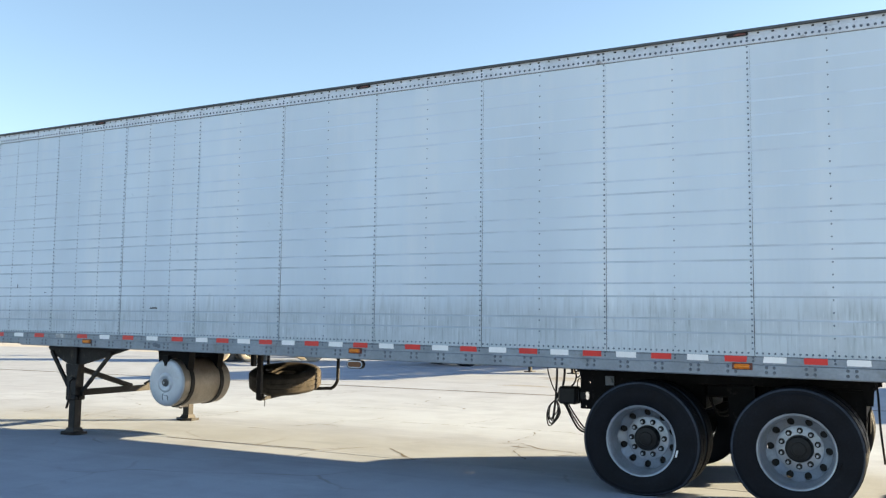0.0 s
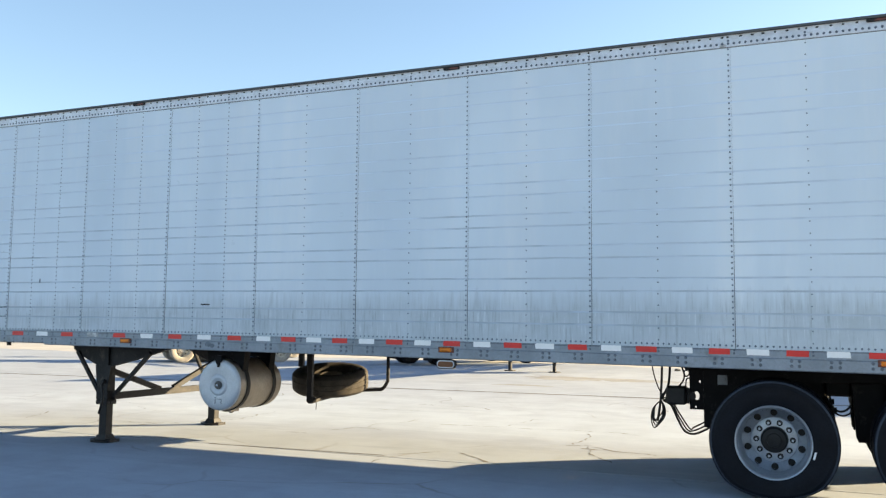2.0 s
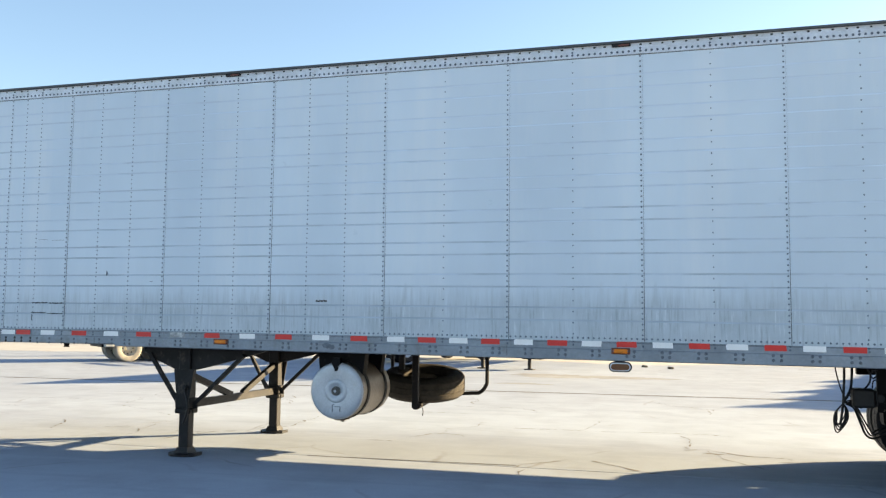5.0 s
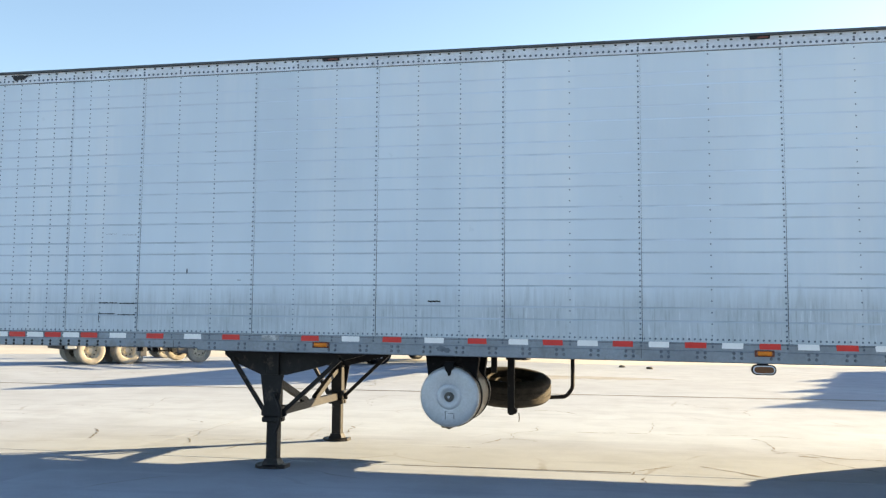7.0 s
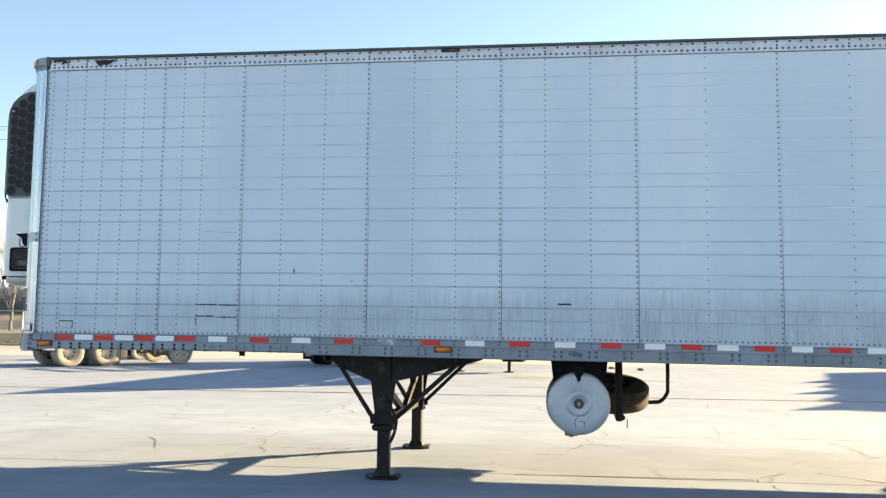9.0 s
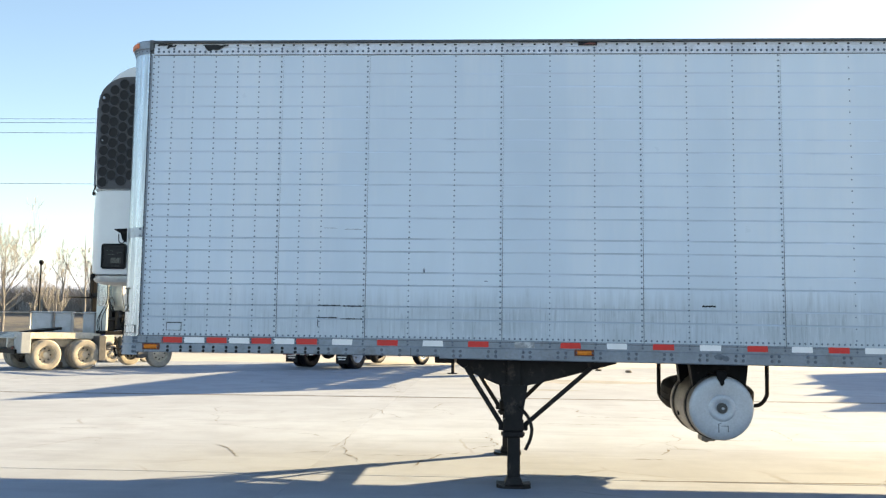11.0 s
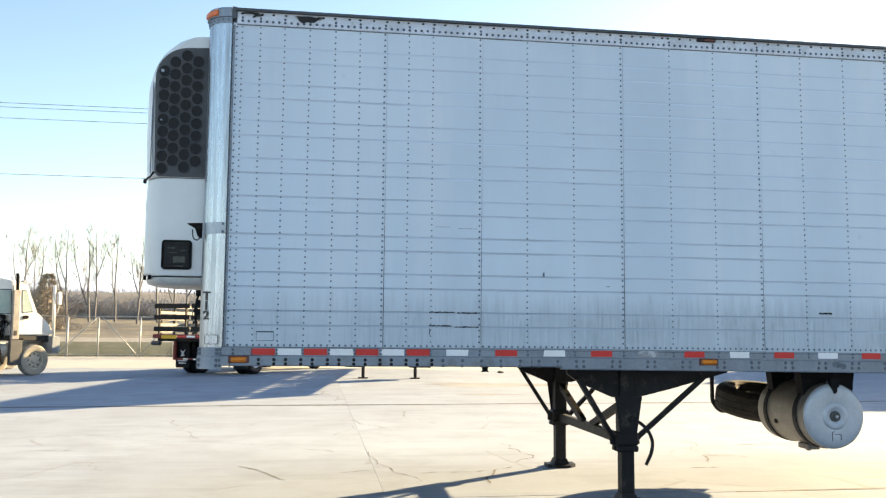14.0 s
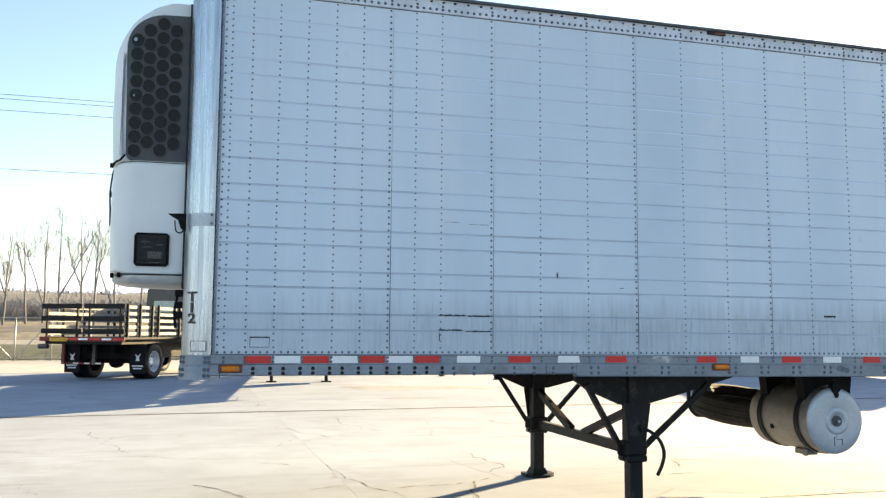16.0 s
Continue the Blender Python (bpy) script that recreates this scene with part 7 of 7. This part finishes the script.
for a, b in zip(grid, grid[1:]):
    for j in range(5):
        f = bm.faces.new((a[j], b[j], b[j + 1], a[j + 1]))
        f.smooth = True
solid("wooded_rise", bm, M_HILL, "low brown wooded rise on the skyline", "hill", kind="structure")
bm = B()
for k in range(15000):
    x = rnd.uniform(-110, 20)
    f = rnd.random()
    y = 112 + 48 * f
    base = Vector((x, y, 2.5 + 5.0 * min(1, f * 1.02) - 0.3))
    hgt = rnd.uniform(0.4, 1.5)
    tip = base + Vector((rnd.uniform(-0.7, 0.7), 0, hgt))
    w = rnd.uniform(0.02, 0.07)
    rings(bm, [[p + Vector(q) * s for q in ((-1, 0, 0), (1, 0, 0), (0, 1, 0))] for p, s in ((base, w), (tip, w * 0.3))], False, False, smooth=False)
solid("far_woods", bm, M_TWIG, "distant leafless trees on the rise", "woods", kind="stuff")

# ---- yard slabs and their cracks ----
XJ = [-62, -40, -19, 1.22, 22, 42, 62]
YJ = [-45, -36, -27, -17.7, -8.5, 0.75, 10.08, 19.2, 28.0, 36.2]
bm = B()
box(bm, XJ[0], XJ[-1], YJ[0], YJ[-1], G - 0.0185, G - 0.006)
part("joint_filler", bm, M_CRACK, ground, "dark joint filler between slabs")
shapes = {}
for a, b in zip(XJ, XJ[1:]):
    for c, d in zip(YJ, YJ[1:]):
        key = (round(b - a, 3), round(d - c, 3))
        if key not in shapes:
            bm = B()
            hx, hy = key[0] / 2 - 0.0012, key[1] / 2 - 0.011
            rings(bm, [[(sx * (hx - e), sy * (hy - e), z) for sx, sy in ((-1, -1), (1, -1), (1, 1), (-1, 1))] for e, z in ((0, -0.0058), (0, 0.0))], smooth=False)
            shapes[key] = mesh_of("concrete_slab", bm, M_CONC)
        ob = new("concrete_slab", shapes[key])
        ob.location = ((a + b) / 2, (c + d) / 2, G)
        ob.parent = ground


def crack(x, y, heading, length, seed, wide=0.012, stray=0.55):
    """A jagged open crack: a thin strip of dirt that winds along the slab."""
    rnd = random.Random(seed)
    bm = B()
    pts, w = [], radians(heading)
    p = Vector((x, y, 0))
    step = 0.055
    for k in range(int(length / step) + 1):
        pts.append(p.copy())
        w += rnd.uniform(-stray, stray)
        w += (radians(heading) - w) * 0.30 + (rnd.uniform(-0.9, 0.9) if rnd.random() < 0.12 else 0.0)
        p = p + Vector((math.cos(w), math.sin(w), 0)) * step * rnd.uniform(0.7, 1.3)
    left, right = [], []
    for k, q in enumerate(pts):
        way = (pts[min(k + 1, len(pts) - 1)] - pts[max(k - 1, 0)]).normalized()
        n = Vector((-way.y, way.x, 0))
        h = 0.9 * wide * (0.06 + 0.94 * rnd.random() ** 1.8) * (0.1 if k in (0, len(pts) - 1) else 1)
        left.append(q + n * h)
        right.append(q - n * h)
    rows = [[bm.verts.new((v.x, v.y, G + 0.0025)) for v in side] for side in (left, right)]
    for k in range(len(pts) - 1):
        bm.faces.new((rows[0][k], rows[0][k + 1], rows[1][k + 1], rows[1][k]))
    part("crack", bm, M_CRACK, ground, "dark open crack in the concrete")


# a branching break beside the wheels
crack(8.15, 3.79, -75, 1.27, 101, 0.016)
crack(8.47, 2.56, -77, 1.32, 102, 0.024)
crack(8.20, 2.50, 10, 0.40, 103, 0.026)
crack(8.50, 2.52, -26, 1.02, 104, 0.026)
crack(8.70, 2.30, 150, 0.30, 105, 0.030)
crack(6.60, 0.67, 45, 1.0, 106, 0.016)
crack(7.30, 1.38, -31, 0.93, 107, 0.026)
crack(6.75, 0.65, -83, 0.4, 108, 0.014)
crack(7.60, 8.70, -48, 1.5, 109, 0.022)
crack(8.60, 7.60, -84, 1.0, 110, 0.020)
crack(7.00, 5.36, -88, 1.5, 111, 0.012)
crack(5.97, 3.87, 0.4, 3.0, 112, 0.020, 0.06)
crack(5.48, 4.40, -86, 1.7, 113, 0.010)
crack(9.10, 1.90, 12, 1.6, 114, 0.016)
# between the landing gear and the wheels
crack(4.32, 8.30, -73, 1.43, 121, 0.018)
crack(5.12, 3.00, -112, 0.6, 122, 0.022)
crack(5.12, 3.00, -9, 0.64, 123, 0.018)
crack(4.40, 6.60, -12, 1.8, 124, 0.022)
crack(3.60, 5.40, 4, 1.4, 125, 0.016)
crack(2.90, 4.32, -60, 0.32, 126, 0.016)
crack(3.05, 4.03, -103, 1.68, 127, 0.020)
crack(2.67, 2.39, -97, 1.25, 128, 0.020)
crack(1.64, 2.00, 5, 0.85, 129, 0.018)
crack(4.55, 2.10, 3, 0.5, 130, 0.022)
# ahead of the trailer
crack(-0.18, 2.61, -58, 1.07, 141, 0.017)
crack(-0.30, 2.55, 20, 0.28, 142, 0.014)
crack(0.86, 2.09, 26, 0.48, 143, 0.011)
crack(0.94, 7.50, -55, 1.83, 144, 0.017)
crack(2.15, 8.50, -86, 1.45, 145, 0.011)
crack(2.26, 7.05, -68, 0.6, 146, 0.015)
crack(-0.74, 4.67, -33, 1.05, 147, 0.015)
crack(-1.58, 7.40, -63, 0.9, 148, 0.011)
crack(-1.17, 6.60, -85, 1.9, 149, 0.011)
crack(-1.72, 3.00, -87, 0.72, 150, 0.008)
crack(0.44, 3.93, -50, 0.56, 151, 0.014)
crack(0.65, 13.7, -85, 3.0, 152, 0.017)
crack(-3.4, 5.2, -8, 1.8, 153, 0.015)
crack(-2.9, 3.9, 15, 0.8, 154, 0.013)
crack(1.205, 3.86, -87, 2.5, 155, 0.011, 0.2)
crack(1.16, 6.4, -89, 1.4, 156, 0.007, 0.2)


def seal(x0, y0, x1, y1, wide, seed):
    """A hand-poured tar seal along a joint, of uneven width."""
    rnd = random.Random(seed)
    bm = B()
    n = int(abs(x1 - x0) / 0.25)
    rows = []
    for k in range(n + 1):
        x, y = x0 + (x1 - x0) * k / n, y0 + (y1 - y0) * k / n + rnd.uniform(-0.01, 0.01)
        h = wide * rnd.uniform(0.6, 1.0) / 2
        rows.append((bm.verts.new((x, y - h, G + 0.0016)), bm.verts.new((x, y + h, G + 0.0016))))
    for a, b in zip(rows, rows[1:]):
        bm.faces.new((a[0], b[0], b[1], a[1]))
    part("joint_seal", bm, M_TAR, ground, "dark tar seal along the slab joint")


seal(-19.0, 9.18, 22.0, 10.70, 0.20, 1)
seal(4.40, 0.74, 6.62, 0.83, 0.045, 2)


def stain(x, y, half_x, half_y, seed, z):
    """A dried spill: a thin ragged patch soaked into the concrete."""
    rnd = random.Random(seed)
    bm = B()
    n = 48
    rim = []
    for k in range(n):
        w = 2 * math.pi * k / n
        q = 0.72 + 0.25 * math.sin(3 * w + seed) * 0.5 + rnd.uniform(-0.16, 0.16)
        rim.append(bm.verts.new((x + half_x * q * math.cos(w), y + half_y * q * math.sin(w), G + z)))
    bm.faces.new(rim)
    part("stain", bm, M_STAIN, ground, "dried brownish stain on the concrete")


stain(4.9, 15.9, 2.1, 1.2, 1, 0.0012)
stain(6.6, 15.8, 1.5, 0.85, 2, 0.0018)
stain(4.5, 12.5, 1.0, 0.32, 3, 0.0014)


def clod(x, y, size, seed):
    rnd = random.Random(seed)
    bm = B()
    bmesh.ops.create_icosphere(bm, subdivisions=2, radius=size)
    for v in bm.verts:
        v.co *= rnd.uniform(0.75, 1.2)
        v.co.x *= 1.5
        v.co.z = max(0.0, v.co.z * 0.75 + size * 0.3)
    ob = solid("dirt_clod", bm, M_CRACK, "small dark clod of dirt on the concrete", "dirt clod", "clods on the yard")
    ob.location = (x, y, G)


clod(6.75, 22.0, 0.07, 1)
clod(7.62, 21.2, 0.075, 2)

# sandy dust blown over the slabs along the fence, with a ragged near edge
bm = B()
near = []
for k in range(221):
    x = -55 + 0.5 * k
    near.append((x, 24.6 + 1.6 * noise.noise(Vector((x * 0.21, 0.3, 0))) + 0.7 * noise.noise(Vector((x * 0.9, 4.1, 0)))))
for (x0, y0), (x1, y1) in zip(near, near[1:]):
    bm.faces.new([bm.verts.new(p) for p in ((x0, y0, G + 0.0045), (x1, y1, G + 0.0045), (x1, 37.3, G + 0.0045), (x0, 37.3, G + 0.0045))])
bmesh.ops.remove_doubles(bm, verts=bm.verts, dist=0.0005)
solid("dirt_strip", bm, M_DIRT, "thin sandy dirt along the foot of the fence", "dirt", kind="structure")
